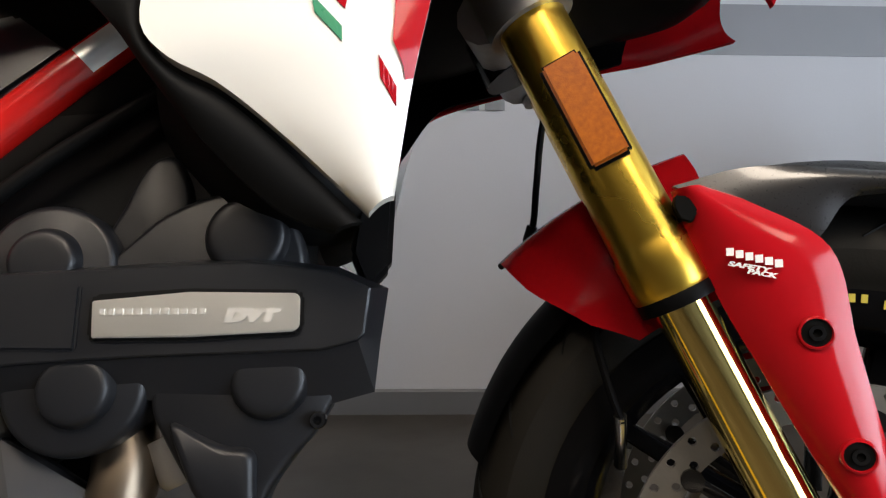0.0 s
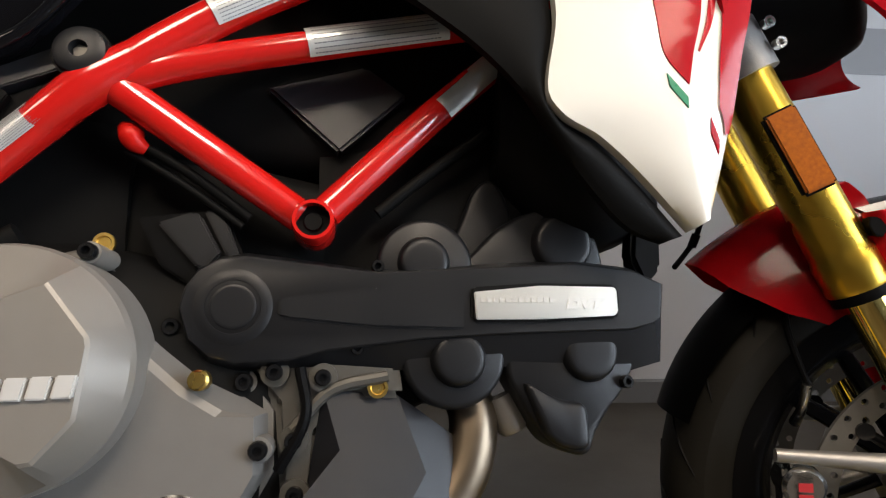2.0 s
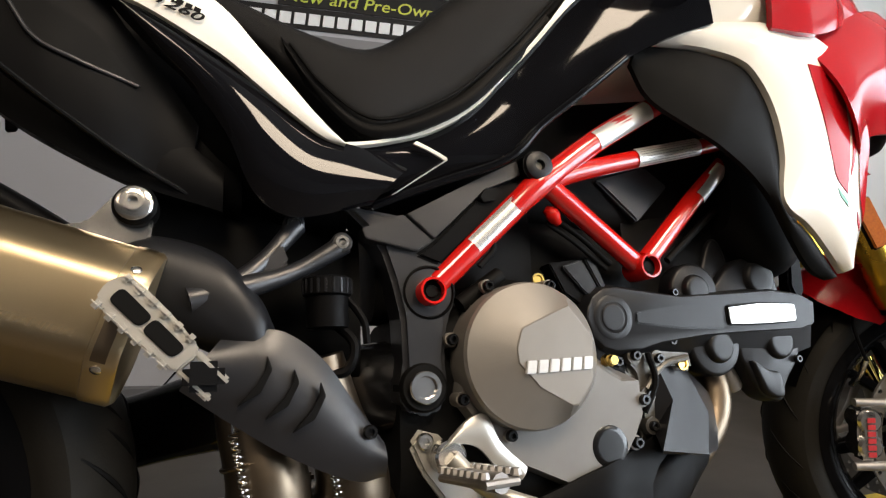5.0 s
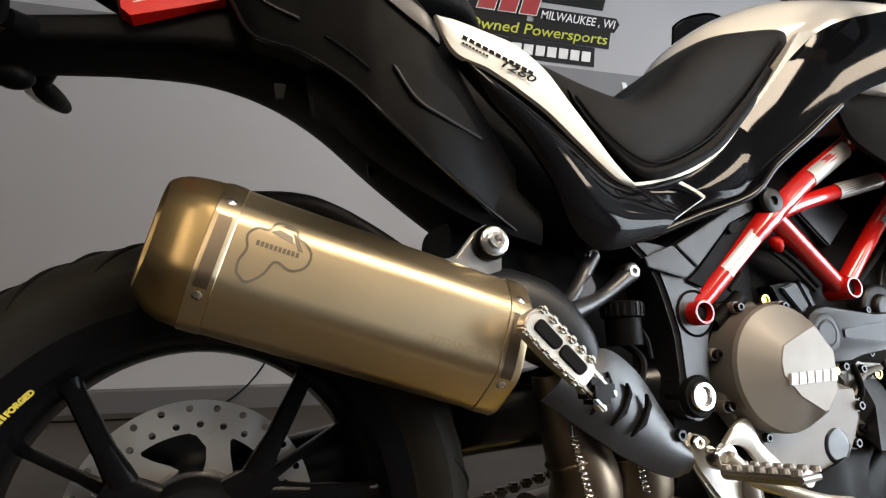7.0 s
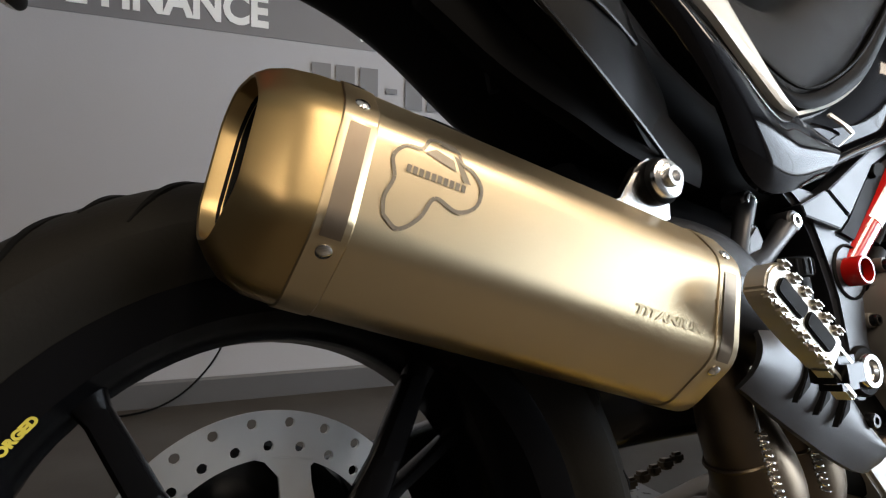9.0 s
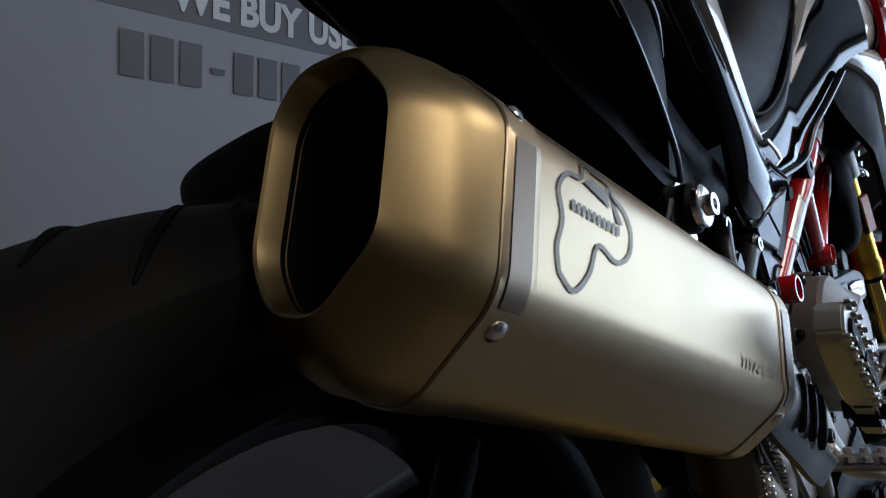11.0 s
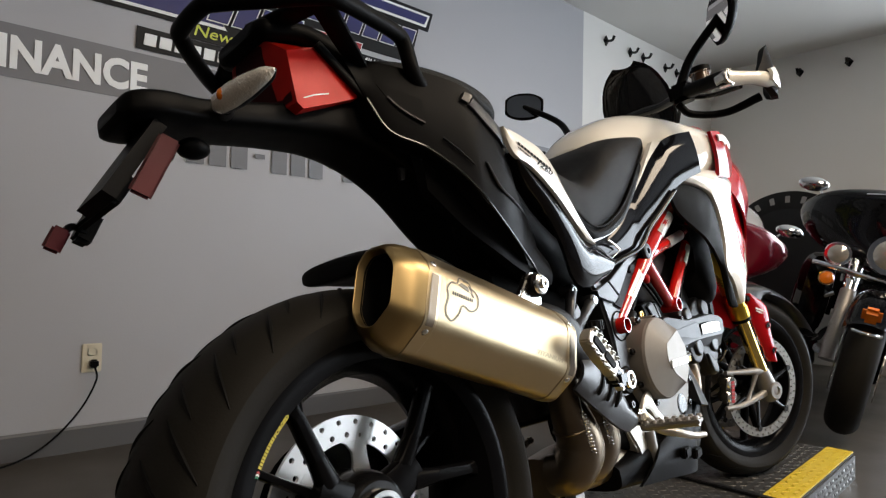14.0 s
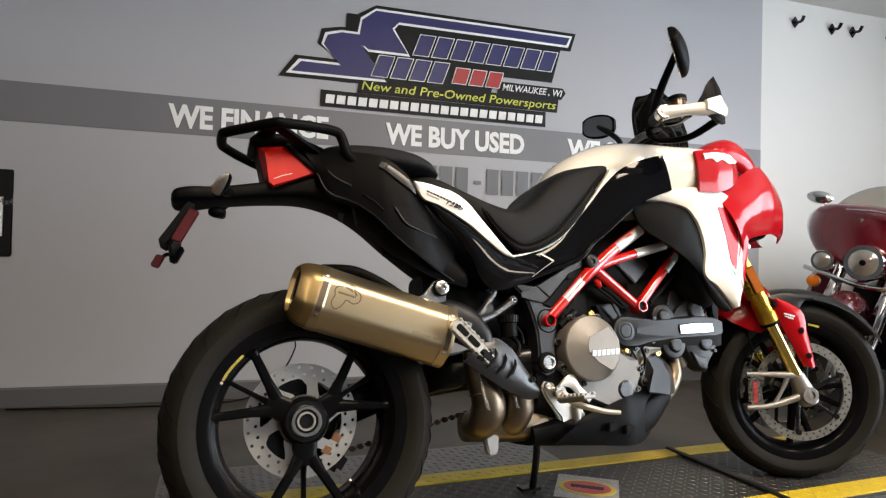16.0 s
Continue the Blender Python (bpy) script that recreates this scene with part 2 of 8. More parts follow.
def prism(profile, y0, y1, bevel=0.004, seg=2, plane="xz"):
    """A slab: the outline in the x-z plane, from y0 to y1, its edges rounded."""
    bm = bmesh.new()
    a = [bm.verts.new((x, y0, z)) for x, z in profile]
    b = [bm.verts.new((x, y1, z)) for x, z in profile]
    bm.faces.new(a)
    bm.faces.new(b[::-1])
    for i in range(len(a)):
        j = (i + 1) % len(a)
        bm.faces.new((a[i], b[i], b[j], a[j]))
    bmesh.ops.recalc_face_normals(bm, faces=bm.faces[:])
    if bevel:
        bmesh.ops.bevel(bm, geom=bm.edges[:], offset=bevel, segments=seg, affect="EDGES", clamp_overlap=True)
    return bm


def box(c, size, bevel=0.004, rot=None):
    bm = bmesh.new()
    bmesh.ops.create_cube(bm, size=1)
    bmesh.ops.scale(bm, vec=size, verts=bm.verts[:])
    if bevel:
        bmesh.ops.bevel(bm, geom=bm.edges[:], offset=bevel, segments=2, affect="EDGES", clamp_overlap=True)
    m = Matrix.Translation(c) @ (rot or Matrix())
    bmesh.ops.transform(bm, matrix=m, verts=bm.verts[:])
    return bm


def ball(c, r, seg=20, rot=None):
    bm = bmesh.new()
    bmesh.ops.create_uvsphere(bm, u_segments=seg, v_segments=seg // 2, radius=1)
    bmesh.ops.transform(bm, matrix=Matrix.Translation(c) @ (rot or Matrix()) @ Matrix.Diagonal((*r, 1)), verts=bm.verts[:])
    return bm


def ribbon(upper, lower, yfun, thick=0.004, n=28, rows=8, crown=0.0):
    """A bodywork panel between two curves of the x-z plane; yfun(x, z) says how far out it stands; crown rounds it outwards."""
    a, b = spline(upper, n), spline(lower, n)
    bm = bmesh.new()
    grid, back = [], []
    sgn = 1 if yfun(*a[n // 2]) > 0 else -1
    for p, q in zip(a, b):
        row, brow = [], []
        for k in range(rows + 1):
            f = k / rows
            x, z = p * (1 - f) + q * f
            y = yfun(x, z) + sgn * crown * (1 - (2 * f - 1) ** 2)
            row.append(bm.verts.new((x, y, z)))
            brow.append(bm.verts.new((x, y - sgn * thick, z)))
        grid.append(row)
        back.append(brow)
    for g, flip in ((grid, False), (back, True)):
        for i in range(n - 1):
            for k in range(rows):
                f = (g[i][k], g[i + 1][k], g[i + 1][k + 1], g[i][k + 1])
                bm.faces.new(f[::-1] if flip else f)
    rim = [(grid[i][0], back[i][0]) for i in range(n)] + [(grid[-1][k], back[-1][k]) for k in range(1, rows + 1)]
    rim += [(grid[i][rows], back[i][rows]) for i in range(n - 2, -1, -1)] + [(grid[0][k], back[0][k]) for k in range(rows - 1, 0, -1)]
    for (a0, b0), (a1, b1) in zip(rim, rim[1:] + rim[:1]):
        bm.faces.new((a0, b0, b1, a1))
    bmesh.ops.remove_doubles(bm, verts=bm.verts[:], dist=0.0002)
    return bm


def superloft(sections, n=40, seg=32, power=2.6):
    """Bodywork along x: sections (x, z_top, z_bottom, half_width[, y])."""
    secs = spline([(*s, 0.0) if len(s) == 4 else s for s in sections], n)
    rings = []
    for x, zt, zb, w, y in secs:
        ring = []
        for k in range(seg):
            a = 2 * math.pi * k / seg
            c, s = math.cos(a), math.sin(a)
            ring.append((x, y + w * math.copysign(abs(c) ** (2 / power), c), (zt + zb) / 2 + (zt - zb) / 2 * math.copysign(abs(s) ** (2 / power), s)))
        rings.append(ring)
    return loft(rings)


def bolt(c, axis, r, h, parent, name="bolt", material=None, socket=True):
    bm = lathe([(0, r), (h * 0.8, r), (h, r * 0.85), (h, r * 0.5), (h * 0.45, r * 0.48), (h * 0.45, 0.0005)], c, axis, 14)
    return part(name, bm, material or M_STEEL, parent)


def text_mesh(s, size, width=None, extrude=0.0008, bold=0.0, shear=0.0, align="LEFT"):
    cu = bpy.data.curves.new("text", "FONT")
    cu.body, cu.size, cu.extrude, cu.offset, cu.shear, cu.align_x = s, size, extrude, bold, shear, align
    cu.resolution_u = 3
    ob = bpy.data.objects.new("text", cu)
    me = bpy.data.meshes.new_from_object(ob)
    bpy.data.objects.remove(ob)
    bm = bmesh.new()
    bm.from_mesh(me)
    bpy.data.meshes.remove(me)
    if width:
        xs = [v.co.x for v in bm.verts]
        f = width / (max(xs) - min(xs))
        for v in bm.verts:
            v.co.x = (v.co.x - min(xs)) * f
    return bm


def moved(bm, m):
    bmesh.ops.transform(bm, matrix=m, verts=bm.verts[:])
    return bm


def face_m(origin, right, up):
    """The pose that lays text (x right, y up) on a surface."""
    r, u = Vector(right).normalized(), Vector(up).normalized()
    k = r.cross(u).normalized()
    u = k.cross(r)
    m = Matrix((r, u, k)).transposed().to_4x4()
    m.translation = origin
    return m

# ---- room ----
def slab(name, lo, hi, material, label, category, kind="structure", bevel=0.0, parent=None):
    c = [(a + b) / 2 for a, b in zip(lo, hi)]
    ob = link(name, box(c, [b - a for a, b in zip(lo, hi)], bevel), material, parent, smooth=False)
    return tagged(ob, label, category, "", kind)


WALL_Y = 2.096
XE = 5.48
floor = slab("floor", (-7.2, -6.2, FLOOR - 0.1), (XE + 0.2, WALL_Y + 0.2, FLOOR), M_FLOOR, "brown stained concrete showroom floor", "floor")
slab("ceiling", (-7.2, -0.9, CEIL), (XE + 0.2, WALL_Y + 0.2, CEIL + 0.1), M_CEIL, "plain off-white painted showroom ceiling", "ceiling")
# unseen half, coloured dark to keep bright reflections off the gloss panels
slab("ceiling_2", (-7.2, -6.2, CEIL), (XE + 0.2, -0.9, CEIL + 0.1), M_DARKWALL, "unseen charcoal ceiling over the aisle, kept dark for the reflections", "ceiling")
wall_north = slab("wall_north", (-7.2, WALL_Y, FLOOR), (3.345, WALL_Y + 0.15, CEIL), M_WALL, "grey painted wall with dealer lettering", "wall")
slab("wall_north_east", (3.345, WALL_Y, FLOOR), (XE, WALL_Y + 0.15, CEIL), M_WHITEWALL, "cream white painted wall with small black hooks", "wall")
slab("wall_west", (-7.2, -6.2, FLOOR), (-7.0, WALL_Y, CEIL), M_DARKWALL, "charcoal painted side wall of the showroom", "wall")


def wall_with_windows(name, axis, at, lo, hi, z0, z1, openings, label, material):
    """A wall of thickness 0.15 with openings (a, b) between heights z0 and z1."""
    bm = bmesh.new()
    spans, a = [], lo
    for o0, o1 in openings:
        spans.append((a, o0, FLOOR, CEIL))
        spans += [(o0, o1, FLOOR, z0), (o0, o1, z1, CEIL)]
        a = o1
    spans.append((a, hi, FLOOR, CEIL))
    for s0, s1, b0, b1 in spans:
        c, sz = ((s0 + s1) / 2, s1 - s0)
        if axis == "x":
            add(bm, box((at + 0.075, c, (b0 + b1) / 2), (0.15, sz, b1 - b0), 0))
        else:
            add(bm, box((c, at - 0.075, (b0 + b1) / 2), (sz, 0.15, b1 - b0), 0))
    return tagged(link(name, bm, material, smooth=False), label, "wall", "", "structure")


def window(name, axis, at, o0, o1, z0, z1):
    win = thing(name, "tall aluminium framed showroom window in daylight", "window", kind="structure")
    n = max(1, round((o1 - o0) / 1.2))
    for k in range(n + 1):
        c = o0 + (o1 - o0) * k / n
        p = (at + 0.07, c, (z0 + z1) / 2) if axis == "x" else (c, at - 0.07, (z0 + z1) / 2)
        part("window_frame", box(p, (0.06, 0.06, z1 - z0), 0.004), M_FRAMEALU, win)
    for z in (z0 + 0.03, z1 - 0.03):
        p = (at + 0.07, (o0 + o1) / 2, z) if axis == "x" else ((o0 + o1) / 2, at - 0.07, z)
        part("window_sill", box(p, (0.05, o1 - o0, 0.05) if axis == "x" else (o1 - o0, 0.05, 0.05), 0.003), M_FRAMEALU, win)
    for k in range(n):
        c = o0 + (o1 - o0) * (k + 0.5) / n
        p = (at + 0.09, c, (z0 + z1) / 2) if axis == "x" else (c, at - 0.09, (z0 + z1) / 2)
        s = (o1 - o0) / n - 0.06
        g = part("pane", box(p, (0.008, s, z1 - z0 - 0.1) if axis == "x" else (s, 0.008, z1 - z0 - 0.1), 0), M_WINDOW, win)
        g.visible_shadow = False
    return win


wall_with_windows("wall_east", "x", XE, -6.2, WALL_Y + 0.15, 0.1, 2.58, [(-5.0, 0.17)], "cream painted end wall with a wide window", M_WHITEWALL)
window("window_1", "x", XE, -5.0, 0.17, 0.1, 2.58)
# unseen wall, solid and dark to calm the reflections in black parts
slab("wall_south", (-7.0, -6.2, FLOOR), (XE, -6.0, CEIL), M_DARKWALL, "unseen charcoal back wall, kept dark for the reflections", "wall")
# pale daylight street beyond the panes
for nm, c, sz in (("backdrop_east", (9.0, -2.4, 1.2), (0.02, 16, 7)),):
    tagged(link(nm, box(c, sz, 0), emit("daylight_" + nm, (0.80, 0.90, 1.0), 3.0), smooth=False), "pale overexposed daylight street outside the window", "backdrop", "", "structure")

base = prism([(0, 0), (0.012, 0), (0.012, 0.09), (0.006, 0.10), (0, 0.10)], -7.0, XE, 0)
moved(base, Matrix(((0, 1, 0, 0), (-1, 0, 0, WALL_Y), (0, 0, 1, FLOOR), (0, 0, 0, 1))))
tagged(link("baseboard", base, M_BASE, smooth=False), "dark grey vinyl cove baseboard along the wall", "baseboard", "", "structure")
slab("wall_band", (-7.0, WALL_Y - 0.003, 1.345), (3.345, WALL_Y, 1.55), M_BAND, "wide dark grey painted stripe on the wall", "stripe")


def lettering(s, x0, x1, z, h, material, label, y=WALL_Y - 0.007, bold=0.0, shear=0.0, slope=0.0, name="wall_lettering", depth=0.0004):
    bm = text_mesh(s, h / 0.70, None, depth, bold * h, shear)
    xs = [v.co.x for v in bm.verts]
    k = (x1 - x0) / (max(xs) - min(xs))
    for v in bm.verts:
        v.co.x = (v.co.x - min(xs)) * k
    moved(bm, face_m((x0, y, z), (1, 0, slope), (0, 0, 1)))
    return tagged(link(name, bm, material, smooth=False), label, "lettering")


def bars(x0, x1, z, h, n, material, label, y=WALL_Y - 0.007, gap=0.25, name="wall_lettering", depth=0.0009, skip=()):
    """Writing that must not be spelt out: one block for each character, a short dash where skipped."""
    root = thing(name, label, "lettering")
    w = (x1 - x0) / n
    for k in range(n):
        if k in skip:
            part("dash", box((x0 + w * (k + 0.5), y, z + h * 0.45), (w * 0.5, depth, h * 0.14), 0), material, root)
        else:
            part("block", box((x0 + w * (k + 0.5), y, z + h / 2), (w * (1 - gap), depth, h), 0), material, root)
    return root


lettering("WE FINANCE", -0.616, 0.24, 1.385, 0.118, M_LETTER, "bold white letters WE FINANCE on the grey stripe", bold=0.055)
lettering("WE BUY USED", 0.575, 1.475, 1.385, 0.118, M_LETTER, "bold white letters WE BUY USED on the grey stripe", bold=0.055)
lettering("WE SHIP", 1.78, 2.36, 1.385, 0.118, M_LETTER, "bold white letters WE SHIP on the grey stripe", bold=0.055)
bars(0.40, 1.62, 1.11, 0.16, 12, M_LETGREY, "large dark grey phone number below the stripe", skip=(3, 7), gap=0.22)


def poly_decal(name, pts, material, label, y, cat="sign", thick=0.002, parent=None):
    bm = bmesh.new()
    vs = [bm.verts.new((x, y, z)) for x, z in pts]
    f = bm.faces.new(vs)
    r = bmesh.ops.extrude_face_region(bm, geom=[f])
    bmesh.ops.translate(bm, vec=(0, thick, 0), verts=[v for v in r["geom"] if isinstance(v, bmesh.types.BMVert)])
    ob = link(name, bm, material, parent, smooth=False)
    return tagged(ob, label, cat) if parent is None else ob


# dealer sign on the wall: black ground, swooping blue shapes, red and lime words
sign = thing("wall_sign", "large blue black and red dealer sign decal", "sign")
SY = WALL_Y - 0.004


def sdecal(name, pts, material, dy, label=""):
    ob = poly_decal(name, pts, material, label, SY - dy, parent=sign)
    if label:
        tagged(ob, label)
    return ob


def swoop(grow):
    g = grow
    return [(0.40 - g, 1.98), (0.42 - g * 0.7, 2.10 + g), (0.50, 2.165 + g), (1.78 + 1.3 * g, 2.165 + g), (1.755 + g, 2.115 - g), (0.64, 2.115 - g), (0.60 + g, 2.07), (0.70 + g, 1.93 - g), (0.46, 1.93 - g)]


def swoop2(grow):
    g = grow
    return [(0.02 - 2 * g, 1.755 - g), (0.075 - g, 1.815 + g), (0.30, 1.815 + g), (0.20 - g, 1.93), (0.22 - g, 1.985 + g), (0.30, 2.01 + g), (0.62, 2.01 + g), (0.60, 1.965 - g), (0.42, 1.945), (0.56 + g, 1.76 - g)]


sdecal("ground", swoop(0.035), M_DECALBLACK, 0.0)
sdecal("ground", swoop2(0.035), M_DECALBLACK, 0.001)
sdecal("ground", [(0.30, 1.72), (0.33, 2.13), (1.73, 2.13), (1.66, 1.86), (1.26, 1.86), (1.24, 1.74)], M_DECALBLACK, 0.002)
sdecal("white_border", swoop(0.014), M_LETTER, 0.0035)
sdecal("white_border", swoop2(0.014), M_LETTER, 0.0045)
sdecal("blue_swoop", swoop(0.0), M_BLUE, 0.0055)
sdecal("blue_swoop", swoop2(0.0), M_BLUE, 0.0065)


def sign_bars(x0, x1, z, h, n, material, dy, shear, border=None):
    w = (x1 - x0) / n
    for k in range(n):
        for mat_, gro, d in (((border, 0.010, dy), (material, 0.0, dy + 0.001)) if border else ((material, 0.0, dy),)):
            c = box((x0 + w * (k + 0.5), SY - d, z + h / 2), (w * 0.80 + gro, 0.002, h + gro), w * 0.12)
            for v in c.verts:
                v.co.x += shear * (v.co.z - z)
            part("letter_block", c, mat_, sign, smooth=False)


sign_bars(0.72, 1.66, 1.93, 0.125, 8, M_BLUE, 0.008, 0.35, M_LETTER)
sign_bars(0.47, 0.93, 1.775, 0.125, 4, M_BLUE, 0.009, 0.35, M_LETTER)
sign_bars(0.97, 1.30, 1.785, 0.095, 3, M_DECALRED, 0.009, 0.3, M_LETTER)
sdecal("ground", [(1.28, 1.755), (1.30, 1.83), (1.74, 1.83), (1.76, 1.80), (1.73, 1.755)], M_DECALBLACK, 0.002)
sdecal("ground", [(0.40, 1.668), (0.41, 1.755), (1.71, 1.755), (1.70, 1.668)], M_DECALBLACK, 0.0025)
sdecal("ground", [(0.19, 1.568), (0.19, 1.665), (1.62, 1.665), (1.62, 1.568)], M_DECALBLACK, 0.003)
lettering("MILWAUKEE , WI", 1.315, 1.735, 1.775, 0.042, M_LETTER, "small white slanted city name on black", y=SY - 0.006, bold=0.01, shear=0.25)
lettering("New and Pre-Owned Powersports", 0.425, 1.69, 1.688, 0.052, M_DECALYEL, "lime green line of words New and Pre-Owned Powersports", y=SY - 0.006, bold=0.008, shear=0.2)
sign_bars(0.21, 1.60, 1.588, 0.052, 22, M_LETTER, 0.006, 0.1)

# power outlet with a black lead
outlet = thing("wall_outlet", "ivory wall outlet with a black plug", "outlet")
part("cover_plate", box((0.072, WALL_Y - 0.004, 0.268), (0.072, 0.008, 0.115), 0.003), M_OFFWHITE, outlet)
part("socket", box((0.072, WALL_Y - 0.010, 0.292), (0.034, 0.006, 0.030), 0.003), M_OFFWHITE, outlet)
part("plug", box((0.078, WALL_Y - 0.022, 0.246), (0.030, 0.03, 0.032), 0.006), M_PLASTIC, outlet)
cord = tube([(0.078, 2.065, 0.24), (0.085, 2.06, 0.18), (0.02, 2.065, 0.05), (-0.10, 2.05, -0.06), (-0.25, 2.00, -0.094), (-0.7, 1.97, -0.094), (-1.3, 2.03, -0.094)], 0.004, 8, 60)
tagged(link("power_cord", cord, M_PLASTIC), "thin black power cord hanging to the floor", "cord")

# dark poster at the west end of the wall
poster = thing("wall_poster", "black poster with a pale vehicle picture", "poster")
part("sheet", box((-1.75, WALL_Y - 0.006, 0.88), (0.86, 0.010, 0.44), 0.03), M_DECALBLACK, poster)
part("pale_patch", box((-1.50, WALL_Y - 0.013, 0.86), (0.28, 0.004, 0.20), 0.02), M_LETTER, poster)
lettering("4x4", -1.375, -1.315, 0.92, 0.035, M_LETGREY, "small printed 4x4 on the poster", y=WALL_Y - 0.017)


def wall_hook(m):
    h = thing("wall_hook", "small black metal hook fixed near the ceiling", "hook", m, "black hooks on the wall")
    part("back_plate", prism([(0, -0.045), (0.035, 0), (0, 0.045), (-0.035, 0)], -0.012, 0, 0.003), M_BLACKMET, h)
    part("peg", tube([(0, -0.01, 0), (0, -0.06, -0.012), (0.0, -0.085, 0.02)], [0.010, 0.010, 0.012], 8), M_BLACKMET, h)
    return h


hook = wall_hook(pose(3.995, WALL_Y, 2.52))
for x in (3.64, 4.20, 4.573, 4.777, 5.184):
    copy_thing(hook, pose(x, WALL_Y, 2.525))
for y in (1.896, 1.507, 1.282, 0.9):
    copy_thing(hook, pose(XE, y, 2.505, 0, 0, -90))
detector = box((5.40, 2.05, 2.44), (0.07, 0.06, 0.10), 0.01)
tagged(link("motion_sensor_box", detector, M_WHITEWALL), "small white sensor box in the wall corner", "sensor")

# ---- display platform ----
PROT = 3.9
pl = thing("display_platform", "low tread plate display platform with yellow edges", "platform", pose(1.43, -0.035, 0, 0, 0, PROT))
# platform frame: u along, v across from the near edge
U0, U1, V1 = -1.78, 0.78, 0.545
part("deck", box(((U0 + U1) / 2, V1 / 2, -0.052), (U1 - U0, V1, 0.096), 0.003), M_PLATFORM, pl, "black painted tread plate deck")
for v0, v1 in ((0.0, 0.085), (V1 - 0.075, V1)):
    for u0, u1 in ((U0, -0.008), (0.008, U1)):
        part("yellow_edge", box(((u0 + u1) / 2, (v0 + v1) / 2, -0.002), (u1 - u0 - 0.004, v1 - v0, 0.006), 0.001), M_YELLOW, pl, "yellow painted edge strip")
part("seam", box((0, V1 / 2, 0.0025), (0.022, V1 + 0.012, 0.009), 0.002), M_DECALBLACK, pl, "black rubber joint strip")
# side and end plates in a darker tone than the step plate
part("side_plate", box(((U0 + U1) / 2, -0.004, -0.056), (U1 - U0, 0.006, 0.088), 0.001), M_TREADDARK, pl, "darker metal tread plate side")
part("end_plate", box((U1 + 0.004, V1 / 2, -0.056), (0.006, V1, 0.088), 0.001), M_TREADDARK, pl, "darker metal tread plate end")
part("step_plate", box((-1.12, V1 + 0.135, -0.052), (1.32, 0.26, 0.096), 0.003), M_TREAD, pl, "bare aluminium tread plate step")


def lugs(name, u0, u1, v0, v1, z, material, label, pitch=0.026, side=False):
    """Raised lozenges of tread plate, alternately turned."""
    verts, faces = [], []
    nu, nv = int((u1 - u0) / pitch), int((v1 - v0) / pitch)
    for i in range(nu):
        for j in range(nv):
            cu, cv = u0 + (i + 0.5) * pitch, v0 + (j + 0.5) * pitch
            a = radians(45 if (i + j) % 2 else -45)
            c, s = math.cos(a), math.sin(a)
            k = len(verts)
            for lu, lv, h in ((-0.011, 0, 0), (0, -0.0036, 0), (0.011, 0, 0), (0, 0.0036, 0), (-0.005, 0, 0.0018), (0.005, 0, 0.0018)):
                p, q = cu + lu * c - lv * s, cv + lu * s + lv * c
                verts.append((p, -0.007 - h, q) if side else (p, q, z + h))
            faces += [(k, k + 1, k + 4), (k + 1, k + 2, k + 5), (k + 1, k + 5, k + 4), (k + 2, k + 3, k + 5), (k + 3, k, k + 4), (k + 3, k + 4, k + 5)]
    me = bpy.data.meshes.new(name)
    me.from_pydata(verts, [], faces)
    me.materials.append(material)
    ob = new(name, me)
    ob.parent = pl
    return tagged(ob, label, "", "", "stuff")


lugs("tread_pattern", U0, -0.012, 0.087, V1 - 0.077, -0.0036, M_LUG, "raised lozenge pattern")
lugs("tread_pattern", 0.012, U1, 0.087, V1 - 0.077, -0.0036, M_LUG, "raised lozenge pattern")
for v0, v1 in ((0.004, 0.083), (V1 - 0.073, V1 - 0.002)):
    lugs("tread_pattern", U0, -0.012, v0, v1, 0.0012, M_YELLOW, "raised lozenge pattern")
    lugs("tread_pattern", 0.012, U1, v0, v1, 0.0012, M_YELLOW, "raised lozenge pattern")
lugs("tread_pattern", -1.78, -0.46, V1 + 0.01, V1 + 0.26, -0.0036, M_TREAD, "raised lozenge pattern")
lugs("tread_pattern", U0, U1, -0.098, -0.014, 0, M_TREAD, "raised lozenge pattern", side=True)

# glossy red and yellow round emblem card lying on the deck
card = thing("floor_card", "square card with a red and yellow oval emblem", "card", pose(0.875, 0.215, 0.001, 0, 0, -32))
part("sheet", box((0, 0, 0.001), (0.19, 0.20, 0.002), 0.0005), M_GLITTER, card)
part("emblem_ring", moved(lathe([(0, 0.088), (0.0012, 0.088), (0.0012, 0.001)], (0, 0, 0.002), (0, 0, 1), 40), Matrix.Diagonal((1, 0.72, 1, 1))), M_GOLDTEXT, card)
part("emblem_field", moved(lathe([(0, 0.072), (0.0012, 0.072), (0.0012, 0.001)], (0, 0, 0.0034), (0, 0, 1), 40), Matrix.Diagonal((1, 0.68, 1, 1))), M_DECALRED, card)
part("emblem_bar", box((0, 0, 0.0050), (0.10, 0.022, 0.001), 0), M_DECALBLACK, card)

# ---- the motorcycle ----
PSI, LEAN = 5.0, 12.0
BIKE = Matrix.Translation((0.0, -0.035, 0.002)) @ pose(0, 0, 0, 0, 0, PSI) @ pose(0, 0, 0, -LEAN, 0, 0)
bike = thing("sport_touring_motorcycle", "white red and black sport touring motorcycle on its side stand", "motorcycle", BIKE)


def bp(name, bm, material, label="", parent=None, **kw):
    return part(name, bm, material, parent or bike, label, **kw)


def mirrored(bm):
    bmesh.ops.scale(bm, vec=(1, -1, 1), verts=bm.verts[:])
    return bm


